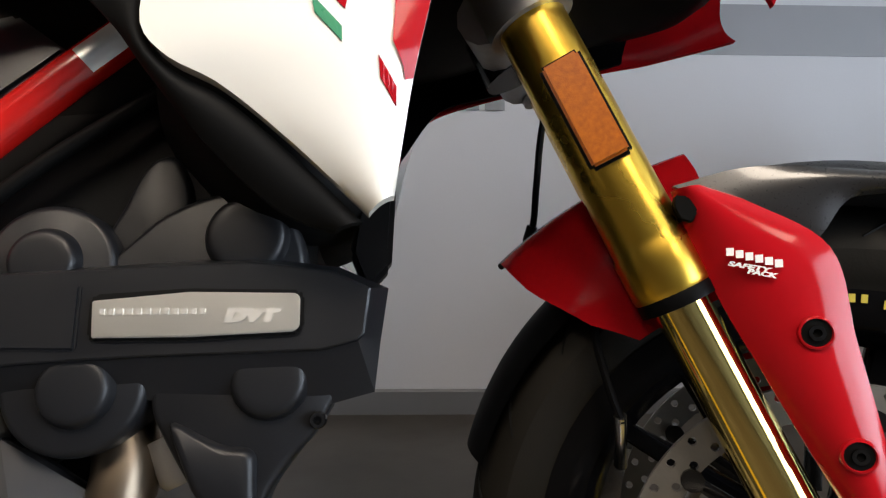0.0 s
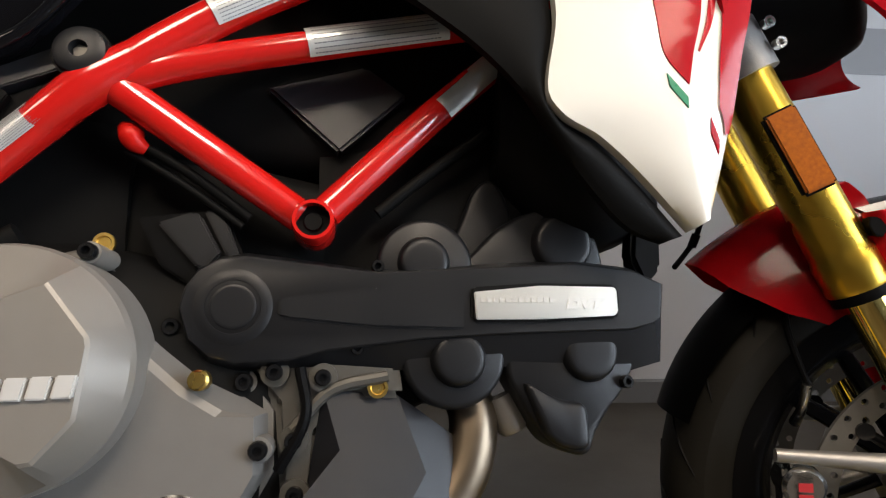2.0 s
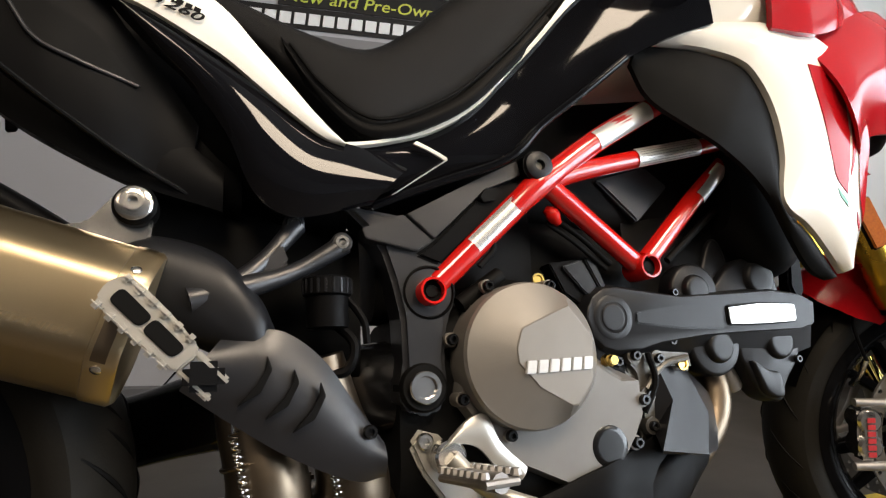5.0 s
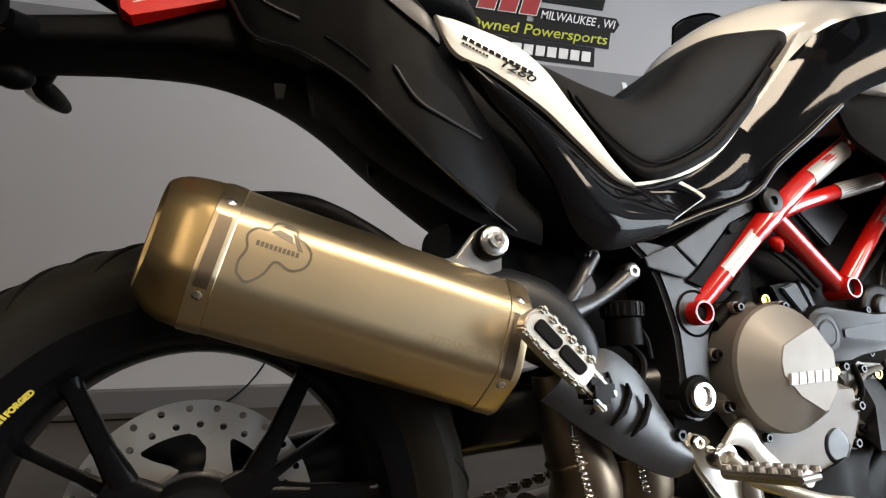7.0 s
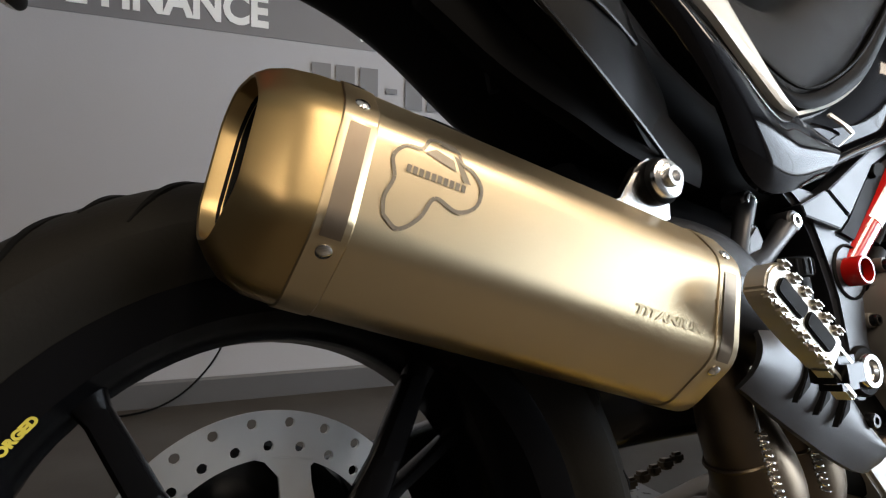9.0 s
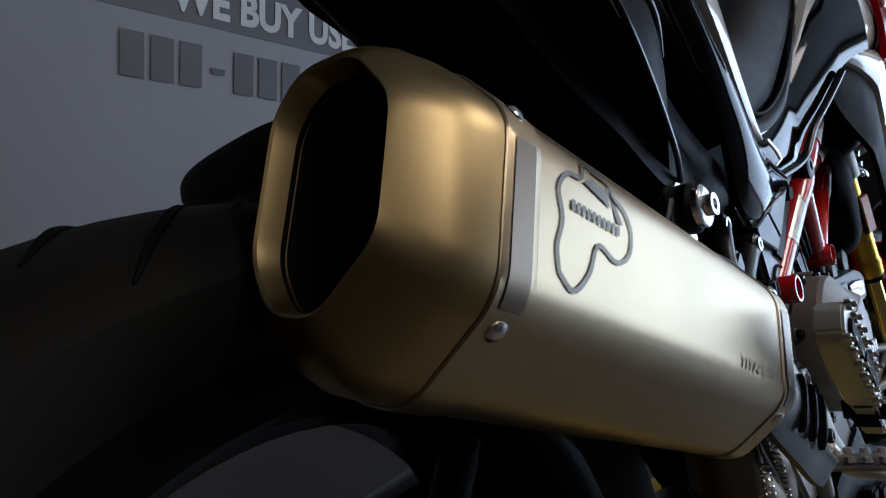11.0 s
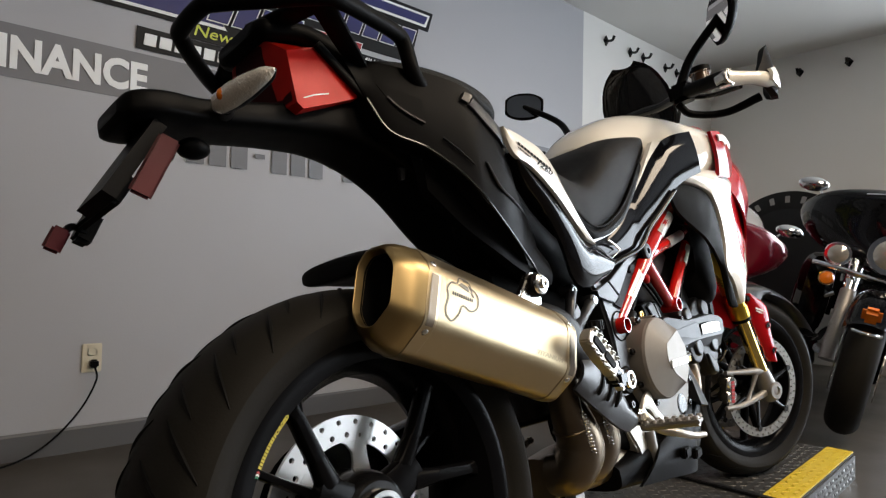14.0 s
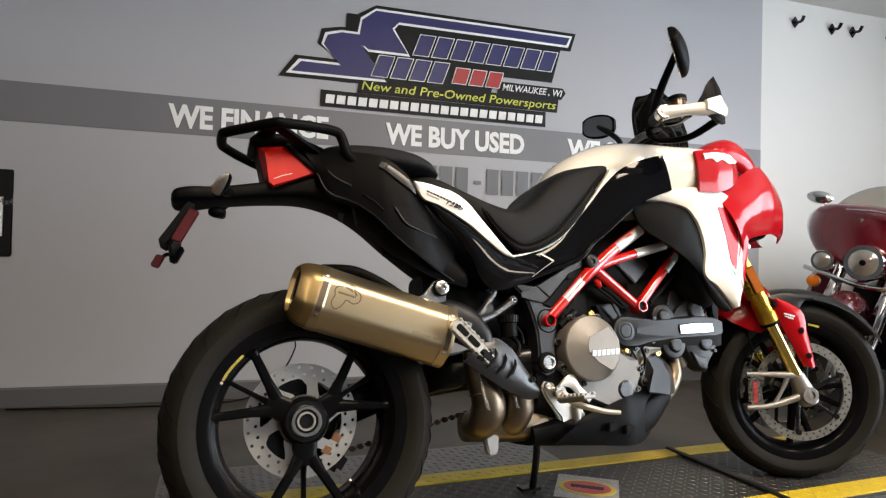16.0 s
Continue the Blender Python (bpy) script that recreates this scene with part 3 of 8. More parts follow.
def tyre_section(R, half, rim):
    """Closed (along, radius) outline of a road tyre."""
    pts = []
    for k in range(-8, 9):
        a = k / 8
        pts.append((half * math.sin(a * 1.35) / math.sin(1.35), R - (R - rim) * 0.46 * (1 - math.cos(a * 1.35)) / (1 - math.cos(1.35))))
    pts += [(half * 0.99, R - (R - rim) * 0.62), (half * 0.86, rim + 0.020), (half * 0.79, rim + 0.012), (half * 0.74, rim - 0.004), (half * 0.66, rim - 0.006)]
    pts += [(-half * 0.66, rim - 0.006), (-half * 0.74, rim - 0.004), (-half * 0.79, rim + 0.012), (-half * 0.86, rim + 0.020), (-half * 0.99, R - (R - rim) * 0.62)]
    return pts


def rim_section(half, rim):
    o = [(-half, rim + 0.006), (-half, rim - 0.008), (-half * 0.92, rim - 0.014), (-half * 0.75, rim - 0.020), (-half * 0.45, rim - 0.032)]
    o += [(half * 0.45, rim - 0.032), (half * 0.75, rim - 0.020), (half * 0.92, rim - 0.014), (half, rim - 0.008), (half, rim + 0.006)]
    o[0], o[-1] = (-half, rim + 0.014), (half, rim + 0.014)
    o[1], o[-2] = (-half, rim + 0.000), (half, rim + 0.000)
    return o + [(half * 0.90, rim + 0.013), (half * 0.88, rim + 0.004), (half * 0.8, rim - 0.006), (-half * 0.8, rim - 0.006), (-half * 0.88, rim + 0.004), (-half * 0.90, rim + 0.013)]


def bar_between(p, q, w0, w1, t0, t1, normal=(0, 1, 0)):
    """A tapered spoke with rounded edges: width in the wheel's plane, thickness along its axle."""
    p, q, nrm = Vector(p), Vector(q), Vector(normal).normalized()
    d = (q - p).normalized()
    s = d.cross(nrm).normalized()
    rings = []
    for f, w, t in ((0, w0, t0), (0.35, w0 * 0.75 + w1 * 0.25, t0 * 0.8 + t1 * 0.2), (1, w1, t1)):
        c = p.lerp(q, f)
        ring = []
        for k in range(12):
            a = 2 * math.pi * k / 12
            x, y = math.cos(a), math.sin(a)
            ring.append(tuple(c + s * (w / 2 * math.copysign(abs(x) ** 0.6, x)) + nrm * (t / 2 * math.copysign(abs(y) ** 0.6, y))))
        rings.append(ring)
    return loft(rings)


def drilled_disc(r0, r1, y, thick, holes, hr, rows, material_name, parent, label, m=None):
    """A brake disc: ring with real holes."""
    cells_r = rows
    bm = bmesh.new()
    n = holes
    for k in range(n):
        a0, a1 = 2 * math.pi * k / n, 2 * math.pi * (k + 1) / n
        for row in range(cells_r):
            b0 = r0 + (r1 - r0) * row / cells_r
            b1 = r0 + (r1 - r0) * (row + 1) / cells_r
            ac = (a0 + a1) / 2 + (0.22 * (a1 - a0) if row % 2 else -0.22 * (a1 - a0))
            rc = (b0 + b1) / 2
            outer = []
            for i in range(4):
                outer.append((b0, a0 + (a1 - a0) * i / 4))
            for i in range(2):
                outer.append((b0 + (b1 - b0) * i / 2, a1))
            for i in range(4):
                outer.append((b1, a1 - (a1 - a0) * i / 4))
            for i in range(2):
                outer.append((b1 - (b1 - b0) * i / 2, a0))
            ov = [Vector((r * math.cos(a), 0, r * math.sin(a))) for r, a in outer]
            cc = Vector((rc * math.cos(ac), 0, rc * math.sin(ac)))
            iv = [cc + (v - cc).normalized() * hr for v in ov]
            lay = []
            for yy in (y - thick / 2, y + thick / 2):
                lay.append(([bm.verts.new((v.x, yy, v.z)) for v in ov], [bm.verts.new((v.x, yy, v.z)) for v in iv]))
            m_ = len(ov)
            for i in range(m_):
                j = (i + 1) % m_
                (o0, i0), (o1, i1) = lay
                bm.faces.new((o0[i], o0[j], i0[j], i0[i]))
                bm.faces.new((o1[j], o1[i], i1[i], i1[j]))
                bm.faces.new((i0[i], i0[j], i1[j], i1[i]))
                if row == 0 and i < 4 or row == cells_r - 1 and 6 <= i < 10:
                    bm.faces.new((o0[j], o0[i], o1[i], o1[j]))
    bmesh.ops.remove_doubles(bm, verts=bm.verts[:], dist=0.0001)
    return part("brake_disc", bm, material_name, parent, label, m=m, smooth=False)


M_PLATE = mat("brushed_plate", (0.80, 0.78, 0.72), 0.31, 0.95, var=0.08, scale=8, bump=0.02, bscale=800)
M_PLATELETTER = mat("embossed_plate_letters", (0.76, 0.74, 0.69), 0.38, 0.8, var=0.08)
M_PAD = mat("brown_brake_pad", (0.24, 0.11, 0.05), 0.5, 0.2, var=0.3, scale=80)
M_RIM = mat("forged_black_rim", (0.004, 0.004, 0.0045), 0.20, 0.0, var=0.2, scale=25, spec=0.05)
# --- rear wheel ---
RC = (0.0, 0.0, 0.311)
RM = Matrix.Translation(RC)
rear = bp("rear_wheel", lathe(rim_section(0.080, 0.223), (0, 0, 0), (0, 1, 0), 72, True), M_RIM, "satin black forged rear rim", m=RM)
part("tyre", lathe(tyre_section(0.317, 0.098, 0.223), (0, 0, 0), (0, 1, 0), 96, True), M_RUBBER, rear, "wide black sport touring tyre")
grooves = bmesh.new()
for k in range(22):
    for sgn in (-1, 1):
        for (b0, b1, da, off) in ((0.20, 0.86, 0.20, 0.0), (0.06, 0.50, 0.13, 0.5)):
            pts = []
            for i in range(6):
                f = b0 + (b1 - b0) * i / 5
                a = 2 * math.pi * (k + off + (0.5 if sgn > 0 else 0)) / 22 + da * i / 5
                r = 0.3166 - 0.094 * 0.46 * (1 - math.cos(f * 1.35)) / (1 - math.cos(1.35))
                pts.append((r * math.cos(a), sgn * 0.098 * math.sin(f * 1.35) / math.sin(1.35), r * math.sin(a)))
            add(grooves, tube(pts, [0.0012, 0.0030, 0.0036, 0.0036, 0.0030, 0.0010], 6, 12))
tagged(part("tread_pattern", grooves, M_INKSHADE, rear, "dark rain grooves"), kind="stuff")
part("hub", lathe([(-0.048, 0.030), (-0.048, 0.046), (-0.040, 0.055), (-0.02, 0.060), (0.03, 0.060), (0.05, 0.05)], (0, 0, 0), (0, 1, 0), 36), M_BLACKMET, rear)
part("axle_nut", lathe([(-0.030, 0.0365), (-0.058, 0.0365), (-0.062, 0.034), (-0.062, 0.027), (-0.050, 0.026), (-0.040, 0.022), (-0.030, 0.022)], (0, 0, 0), (0, 1, 0), 36, True), M_STEEL, rear, "machined steel axle nut")
part("axle_tube", lathe([(-0.058, 0.0215), (-0.058, 0.017), (-0.02, 0.017), (-0.02, 0.0215)], (0, 0, 0), (0, 1, 0), 30, True), M_ALU, rear)
for k in range(3):
    a = radians(-90 + 120 * k)
    sp = bar_between((0.035 * math.cos(a), -0.026, 0.035 * math.sin(a)), (0.100 * math.cos(a), -0.032, 0.100 * math.sin(a)), 0.062, 0.048, 0.034, 0.024)
    for da, w0, w1 in ((-24, 0.031, 0.019), (24, 0.031, 0.019), (0, 0.016, 0.011)):
        b = a + radians(da)
        c0 = a + radians(da * 0.40)
        c1 = a + radians(da * 0.72)
        d0 = 0.084 if da else 0.092
        y0, y1 = (-0.031, -0.042) if da else (-0.008, 0.0)
        mid = (0.125 * math.cos(c1), (y0 + y1) / 2, 0.125 * math.sin(c1))
        add(sp, bar_between((d0 * math.cos(c0), y0, d0 * math.sin(c0)), mid, w0, w0 * 0.72, 0.026, 0.025))
        add(sp, bar_between(mid, (0.207 * math.cos(b), y1, 0.207 * math.sin(b)), w0 * 0.74, w1, 0.025, 0.026))
        if da:
            add(sp, bar_between((0.184 * math.cos(c1 + (b - c1) * 0.78), y1 + 0.002, 0.184 * math.sin(c1 + (b - c1) * 0.78)), (0.208 * math.cos(b), y1, 0.208 * math.sin(b)), w1, w1 * 1.8, 0.026, 0.030))
    part("spoke", sp, M_RIM, rear)
drilled_disc(0.098, 0.135, 0.018, 0.005, 26, 0.0042, 2, M_DISC, rear, "drilled steel rear brake disc", None)
part("disc_carrier", lathe([(0.0155, 0.038), (0.0205, 0.038), (0.0205, 0.056), (0.0155, 0.056)], (0, 0, 0), (0, 1, 0), 40, True), M_DISC, rear)
for k in range(6):
    a = radians(8 + 60 * k)
    arm = []
    for f, da, half in ((0.0, -0.16, 0.36), (0.3, -0.05, 0.24), (0.6, 0.06, 0.17), (0.85, 0.16, 0.20), (1.0, 0.22, 0.30)):
        r = 0.053 + 0.049 * f
        arm.append((r * math.cos(a + da - half), r * math.sin(a + da - half), r * math.cos(a + da + half), r * math.sin(a + da + half)))
    part("carrier_arm", prism([(p[0], p[1]) for p in arm] + [(p[2], p[3]) for p in arm[::-1]], 0.0155, 0.0205, 0.0), M_DISC, rear)
part("sprocket", lathe([(0.085, 0.10), (0.092, 0.105), (0.098, 0.10), (0.098, 0.05)], (0, 0, 0), (0, 1, 0), 42), M_BLACKMET, rear)
part("valve_stem", tube([(0.115, -0.02, -0.155), (0.10, -0.055, -0.14)], 0.004, 8), M_STEEL, rear)
def rim_face(a, r, out=0.0006):
    """A point on the slanted inner face of the rear rim's lip."""
    return (r * math.cos(a), -0.0736 - (r - 0.209) * 0.457 - out, r * math.sin(a))


ft = text_mesh("FORGED", 0.0072, 0.030, 0.0, 0.0005)
for v in ft.verts:
    v.co = Vector(rim_face(radians(140.8) - v.co.x / 0.211, 0.2078 + v.co.y))
part("rim_print", ft, M_GOLDTEXT, rear, "yellow printed word on the rim")
mk = bmesh.new()
for k in range(10):
    a = radians(151.2) - k * 0.0180
    mk.faces.new([mk.verts.new(rim_face(a - da, r)) for da, r in ((0, 0.2080), (0, 0.2140), (0.0130, 0.2140), (0.0130, 0.2080))])
part("rim_print", mk, M_GOLDTEXT, rear, "yellow maker print as plain bars")
for k, m_ in enumerate((M_GREEN, M_LETTER, M_DECALRED)):
    a = radians(154.2) - k * 0.013
    ch = bmesh.new()
    ch.faces.new([ch.verts.new(rim_face(a - da, r)) for da, r in ((0, 0.2080), (0.006, 0.2110), (0, 0.2140), (0.009, 0.2140), (0.015, 0.2110), (0.009, 0.2080))])
    part("rim_chevron", ch, m_, rear, "small green, white and red chevrons" if not k else "")

# --- swingarm, hugger, chain (left side) ---
bp("swingarm", superloft([(-0.05, 0.375, 0.245, 0.026, 0.135), (0.10, 0.385, 0.27, 0.030, 0.135), (0.28, 0.42, 0.326, 0.034, 0.12), (0.42, 0.46, 0.352, 0.05, 0.06), (0.62, 0.48, 0.362, 0.08, 0.0)], 24, 24, 3), M_BLACKMET, "black single-sided swingarm")
bp("rear_hugger", superloft([(0.010, 0.672, 0.652, 0.060, 0.03), (0.014, 0.680, 0.646, 0.076, 0.03), (0.05, 0.688, 0.646, 0.086, 0.02), (0.13, 0.676, 0.636, 0.095), (0.24, 0.615, 0.570, 0.10), (0.34, 0.54, 0.49, 0.09)], 30, 28, 3), M_PLASTIC, "matt black hugger over the tyre")
ch = bmesh.new()
for k in range(22):
    x = 0.10 + 0.022 * k
    for zz in (0.215 + 0.0045 * k,):
        add(ch, box((x, 0.112, zz), (0.019, 0.014 if k % 2 else 0.018, 0.014), 0.004))
bp("chain", ch, M_PIPE, "greasy drive chain")
cal = box((0.080, 0.05, 0.214), (0.066, 0.05, 0.056), 0.012, Matrix.Rotation(radians(35), 4, "Y"))
cal = bp("rear_caliper", cal, M_BLACKMET, "black rear brake caliper")
for x, z in ((0.060, 0.236), (0.085, 0.262)):
    part("brake_pad", box((x, 0.020, z), (0.024, 0.012, 0.024), 0.003, Matrix.Rotation(radians(30), 4, "Y")), M_PAD, cal, "brown brake pad")

# --- silencer ---
CORNERS = [(0.046, 0.046), (0.026, 0.072), (-0.022, 0.075), (-0.057, 0.040), (-0.057, -0.036), (-0.014, -0.077), (0.022, -0.073), (0.046, -0.042)]


def rounded(corners, cut, per):
    """A closed outline with every corner rounded off."""
    out = []
    n = len(corners)
    for i in range(n):
        a0, c0, b0 = (np.array(corners[j % n], float) for j in (i - 1, i, i + 1))
        p0 = c0 + (a0 - c0) * min(cut / np.linalg.norm(a0 - c0), 0.48)
        p1 = c0 + (b0 - c0) * min(cut / np.linalg.norm(b0 - c0), 0.48)
        for k in range(per):
            t = k / (per - 1)
            out.append(p0 * (1 - t) ** 2 + c0 * 2 * t * (1 - t) + p1 * t * t)
    return out


SEC = rounded(CORNERS, 0.014, 7)
SA, SB = Vector((-0.051, -0.128, 0.609)), Vector((0.333, -0.133, 0.487))
SAX = (SB - SA).normalized()
SUP = Vector((0, 1, 0)).cross(SAX).normalized() * -1
if SUP.z < 0:
    SUP = -SUP
SSIDE = Vector((0, 1, 0))


def sec_ring(s, k, shear=0.0):
    ring = SEC
    c = SA + SAX * s
    return [tuple(c + SSIDE * (p[0] * k) + SUP * (p[1] * k) + SAX * (-shear * p[1] * k)) for p in ring]


LS = (SB - SA).length
silencer = bp("silencer", loft([sec_ring(s, k, sh) for s, k, sh in ((0.070, 1.0, 0), (LS * 0.5, 1.0, 0), (LS - 0.028, 0.995, 0))], cap=False), M_TI, "brushed titanium slip-on silencer")
def cap_ring(s, ky, kz, shear, tilt, dz):
    """A ring of the end cap: narrowed, tilted outwards towards the outlet."""
    c = SA + SAX * s
    return [tuple(c + SSIDE * (p[0] * ky - 0.012 * (1 - ky)) + SUP * (p[1] * kz + dz) - SAX * (shear * p[1] * kz + tilt * p[0] * ky)) for p in SEC]


CAP = ((0.02, 0.54, 0.665, 0.03, 0.202, 0.003), (0.012, 0.553, 0.684, 0.04, 0.216, 0.004), (0.008, 0.567, 0.698, 0.04, 0.223, 0.004), (0.007, 0.585, 0.717, 0.04, 0.223, 0.004), (0.009, 0.621, 0.755, 0.04, 0.216, 0.004), (0.0148, 0.708, 0.837, 0.04, 0.21, 0.003), (0.025, 0.836, 0.926, 0.03, 0.155, 0.001), (0.0412, 0.96, 0.98, 0.0, 0.066, 0.0), (0.062, 1.0, 1.0, 0.0, 0.0, 0.0))
part("end_cap", loft([cap_ring(*v) for v in CAP], cap=False), M_TITIP, silencer, "bronze tinted end cap with open outlet", angle=25)
# near-black liner and end disc close the outlet
part("outlet_liner", loft([cap_ring(s, k, k + 0.125, 0.03, 0.20, 0.003) for s, k in ((0.017, 0.542), (0.10, 0.50), (0.16, 0.46))][::-1], cap=False), M_INKSHADE, silencer, "near-black liner inside the outlet")
part("liner_end", loft([sec_ring(0.16, 0.56), sec_ring(0.162, 0.02)], cap=False), M_INKSHADE, silencer)
part("clamp_band", loft([sec_ring(s, k) for s, k in ((0.058, 1.0), (0.059, 1.014), (0.080, 1.014), (0.081, 1.0))], cap=False), M_TI, silencer, "riveted steel band")
part("clamp_band", loft([sec_ring(s, k) for s, k in ((LS - 0.032, 0.99), (LS - 0.031, 1.012), (LS - 0.008, 1.012), (LS - 0.004, 0.97), (LS - 0.002, 0.55), (LS, 0.2))], cap=True), M_TI, silencer, "riveted steel band")


def on_sil(s, k, out=0.001):
    """A point on the silencer skin: s along, k in 0..1 round the section."""
    r = [Vector(p) for p in sec_ring(s, 1.014)]
    i = int(k * len(r)) % len(r)
    p = r[i]
    t = (r[(i + 1) % len(r)] - r[i - 1]).normalized()
    nrm = t.cross(SAX).normalized()
    if nrm.dot(p - (SA + SAX * s)) < 0:
        nrm = -nrm
    return p + nrm * out, nrm, t


for s in (0.0695, LS - 0.020):
    for k in (0.19, 0.40, 0.62, 0.90):
        p, nrm, t = on_sil(s, k, -0.001)
        part("rivet", lathe([(0, 0.0052), (0.0015, 0.0050), (0.003, 0.0028), (0.003, 0.0005)], p, nrm, 14), M_STEEL, silencer)
for s in (0.0695, LS - 0.020):
    for k0, k1 in ((0.225, 0.33), (0.47, 0.58)):
        ring = []
        for i in range(7):
            p, nrm, t = on_sil(s, k0 + (k1 - k0) * i / 6, 0.0006)
            ring.append([tuple(p - SAX * 0.0065), tuple(p + SAX * 0.0065)])
        part("band_recess", loft(ring, closed=False, cap=False), M_PIPE, silencer)


def sil_flat(s, v, out=0.0007):
    """A point on the flat outer flank of the silencer: s along, v up."""
    ring = sec_ring(s, 1.0)
    best, c = None, SA + SAX * s
    for p, q in zip(ring, ring[1:] + ring[:1]):
        p, q = Vector(p), Vector(q)
        a, b = (p - c).dot(SUP), (q - c).dot(SUP)
        if (a - v) * (b - v) <= 0 and (p - c).y < 0 and abs(a - b) > 1e-9:
            best = p.lerp(q, (v - a) / (b - a))
    return best + Vector((0, -out, 0))


def skin_text(s, size, width, s0, v0, material, name, label, bold=0.0, shear=0.0):
    bm = text_mesh(s, size, width, 0.0, bold, shear)
    for v in bm.verts:
        v.co = sil_flat(s0 + v.co.x, v0 + v.co.y)
    return part(name, bm, material, silencer, label)


M_ETCH = mat("dark_etched_mark", (0.15, 0.13, 0.10), 0.42, 0.8)
M_FAINT = mat("faint_etching", (0.33, 0.265, 0.165), 0.4, 0.9, var=0.1)
outline = [(0.0, -0.030), (0.012, -0.036), (0.026, -0.024), (0.034, -0.008), (0.052, -0.012), (0.066, -0.004), (0.068, 0.010), (0.058, 0.020), (0.050, 0.022), (0.044, 0.032), (0.024, 0.032), (0.018, 0.022), (0.006, 0.020), (-0.002, 0.010), (0.002, -0.004), (-0.002, -0.018)]
logo = bmesh.new()
lp = spline(outline + [outline[0]], 65)
for a, b in zip(lp, lp[1:]):
    q = []
    d = (b - a) / (np.linalg.norm(b - a) + 1e-9)
    nn = np.array((-d[1], d[0])) * 0.0014
    for c in (a - nn, b - nn, b + nn, a + nn):
        q.append(logo.verts.new(sil_flat(0.095 + c[0] * 0.88, c[1] * 0.94 + 0.011)))
    logo.faces.new(q)
for k in range(10):
    x = 0.103 + k * 0.0042
    logo.faces.new([logo.verts.new(sil_flat(x + a, 0.0135 + b)) for a, b in ((0, 0), (0.0030, 0), (0.0030, 0.005), (0, 0.005))])
for q in (((0.020, 0.018), (0.046, 0.013), (0.043, 0.020), (0.028, 0.023)), ((0.042, 0.024), (0.048, 0.022), (0.059, 0.008), (0.053, 0.008)), ((0.030, 0.027), (0.044, 0.026), (0.045, 0.029), (0.034, 0.030))):
    logo.faces.new([logo.verts.new(sil_flat(0.095 + a * 0.88, 0.012 + b)) for a, b in q])
part("maker_mark", logo, M_ETCH, silencer, "dark etched maker's outline mark")
skin_text("TITANIUM", 0.0095, 0.068, LS - 0.112, -0.0245, M_FAINT, "etched_word", "faint etched word TITANIUM", 0.0004, 0.2)
mt = bmesh.new()
add(mt, prism([(0.247, 0.590), (0.274, 0.594), (0.300, 0.626), (0.318, 0.636), (0.336, 0.624), (0.334, 0.590), (0.330, 0.560), (0.262, 0.575)], -0.135, -0.120, 0.003))
bp("silencer_bracket", mt, M_STEEL, "welded silencer hanger bracket")
bp("mount_bush", lathe([(-0.118, 0.021), (-0.142, 0.021), (-0.145, 0.018), (-0.145, 0.0005)], (0.318, 0, 0.611), (0, 1, 0), 28), M_PLASTIC)
bp("mount_washer", lathe([(-0.144, 0.0175), (-0.150, 0.0175), (-0.152, 0.014), (-0.152, 0.009), (-0.158, 0.009), (-0.158, 0.005), (-0.152, 0.004), (-0.152, 0.0005)], (0.318, 0, 0.611), (0, 1, 0), 28), M_STEEL, "bright steel mounting bolt")

# --- tail, seats and side panels ---
def lerp_y(*pairs):
    """Half-width by x from (x, y) pairs."""
    xs, ys = zip(*pairs)
    return lambda x, z: -float(np.interp(x, xs, ys))


bp("tail_mudguard", superloft([(-0.308, 0.850, 0.834, 0.034), (-0.298, 0.860, 0.828, 0.054), (-0.265, 0.866, 0.830, 0.062), (-0.21, 0.872, 0.838, 0.050), (-0.150, 0.882, 0.845, 0.050), (-0.088, 0.894, 0.851, 0.052), (0.0, 0.914, 0.853, 0.060), (0.08, 0.930, 0.833, 0.068), (0.15, 0.935, 0.792, 0.072), (0.237, 0.920, 0.722, 0.086), (0.34, 0.86, 0.650, 0.095), (0.42, 0.78, 0.618, 0.09)], 60, 40, 5.0), M_PLASTIC, "long matt black rear mudguard", angle=28)
tailside = lerp_y((-0.03, 0.076), (0.02, 0.085), (0.05, 0.104), (0.10, 0.128), (0.18, 0.156), (0.24, 0.157), (0.29, 0.142), (0.33, 0.122), (0.38, 0.108), (0.5, 0.10))
TAIL_UP = [(-0.02, 0.985), (0.06, 0.962), (0.14, 0.948), (0.20, 0.925), (0.255, 0.874), (0.290, 0.818), (0.335, 0.765), (0.372, 0.715)]
TAIL_LOW = [(0.024, 0.905), (0.049, 0.852), (0.099, 0.826), (0.152, 0.786), (0.196, 0.740), (0.303, 0.664), (0.366, 0.632)]
bp("tail_side_panel", ribbon(TAIL_UP, TAIL_LOW, tailside, 0.03, 30, 10, 0.006), M_PLASTIC, "matt black tail side panel")
bp("tail_side_panel", mirrored(ribbon([(-0.02, 0.985), (0.06, 0.962), (0.14, 0.948), (0.20, 0.925), (0.255, 0.890)], [(0.02, 0.925), (0.08, 0.908), (0.14, 0.890), (0.20, 0.870), (0.255, 0.850)], tailside, 0.03, 24, 8, 0.008)), M_PLASTIC)


def over_tail(out):
    return lambda x, z: tailside(x, z) - out


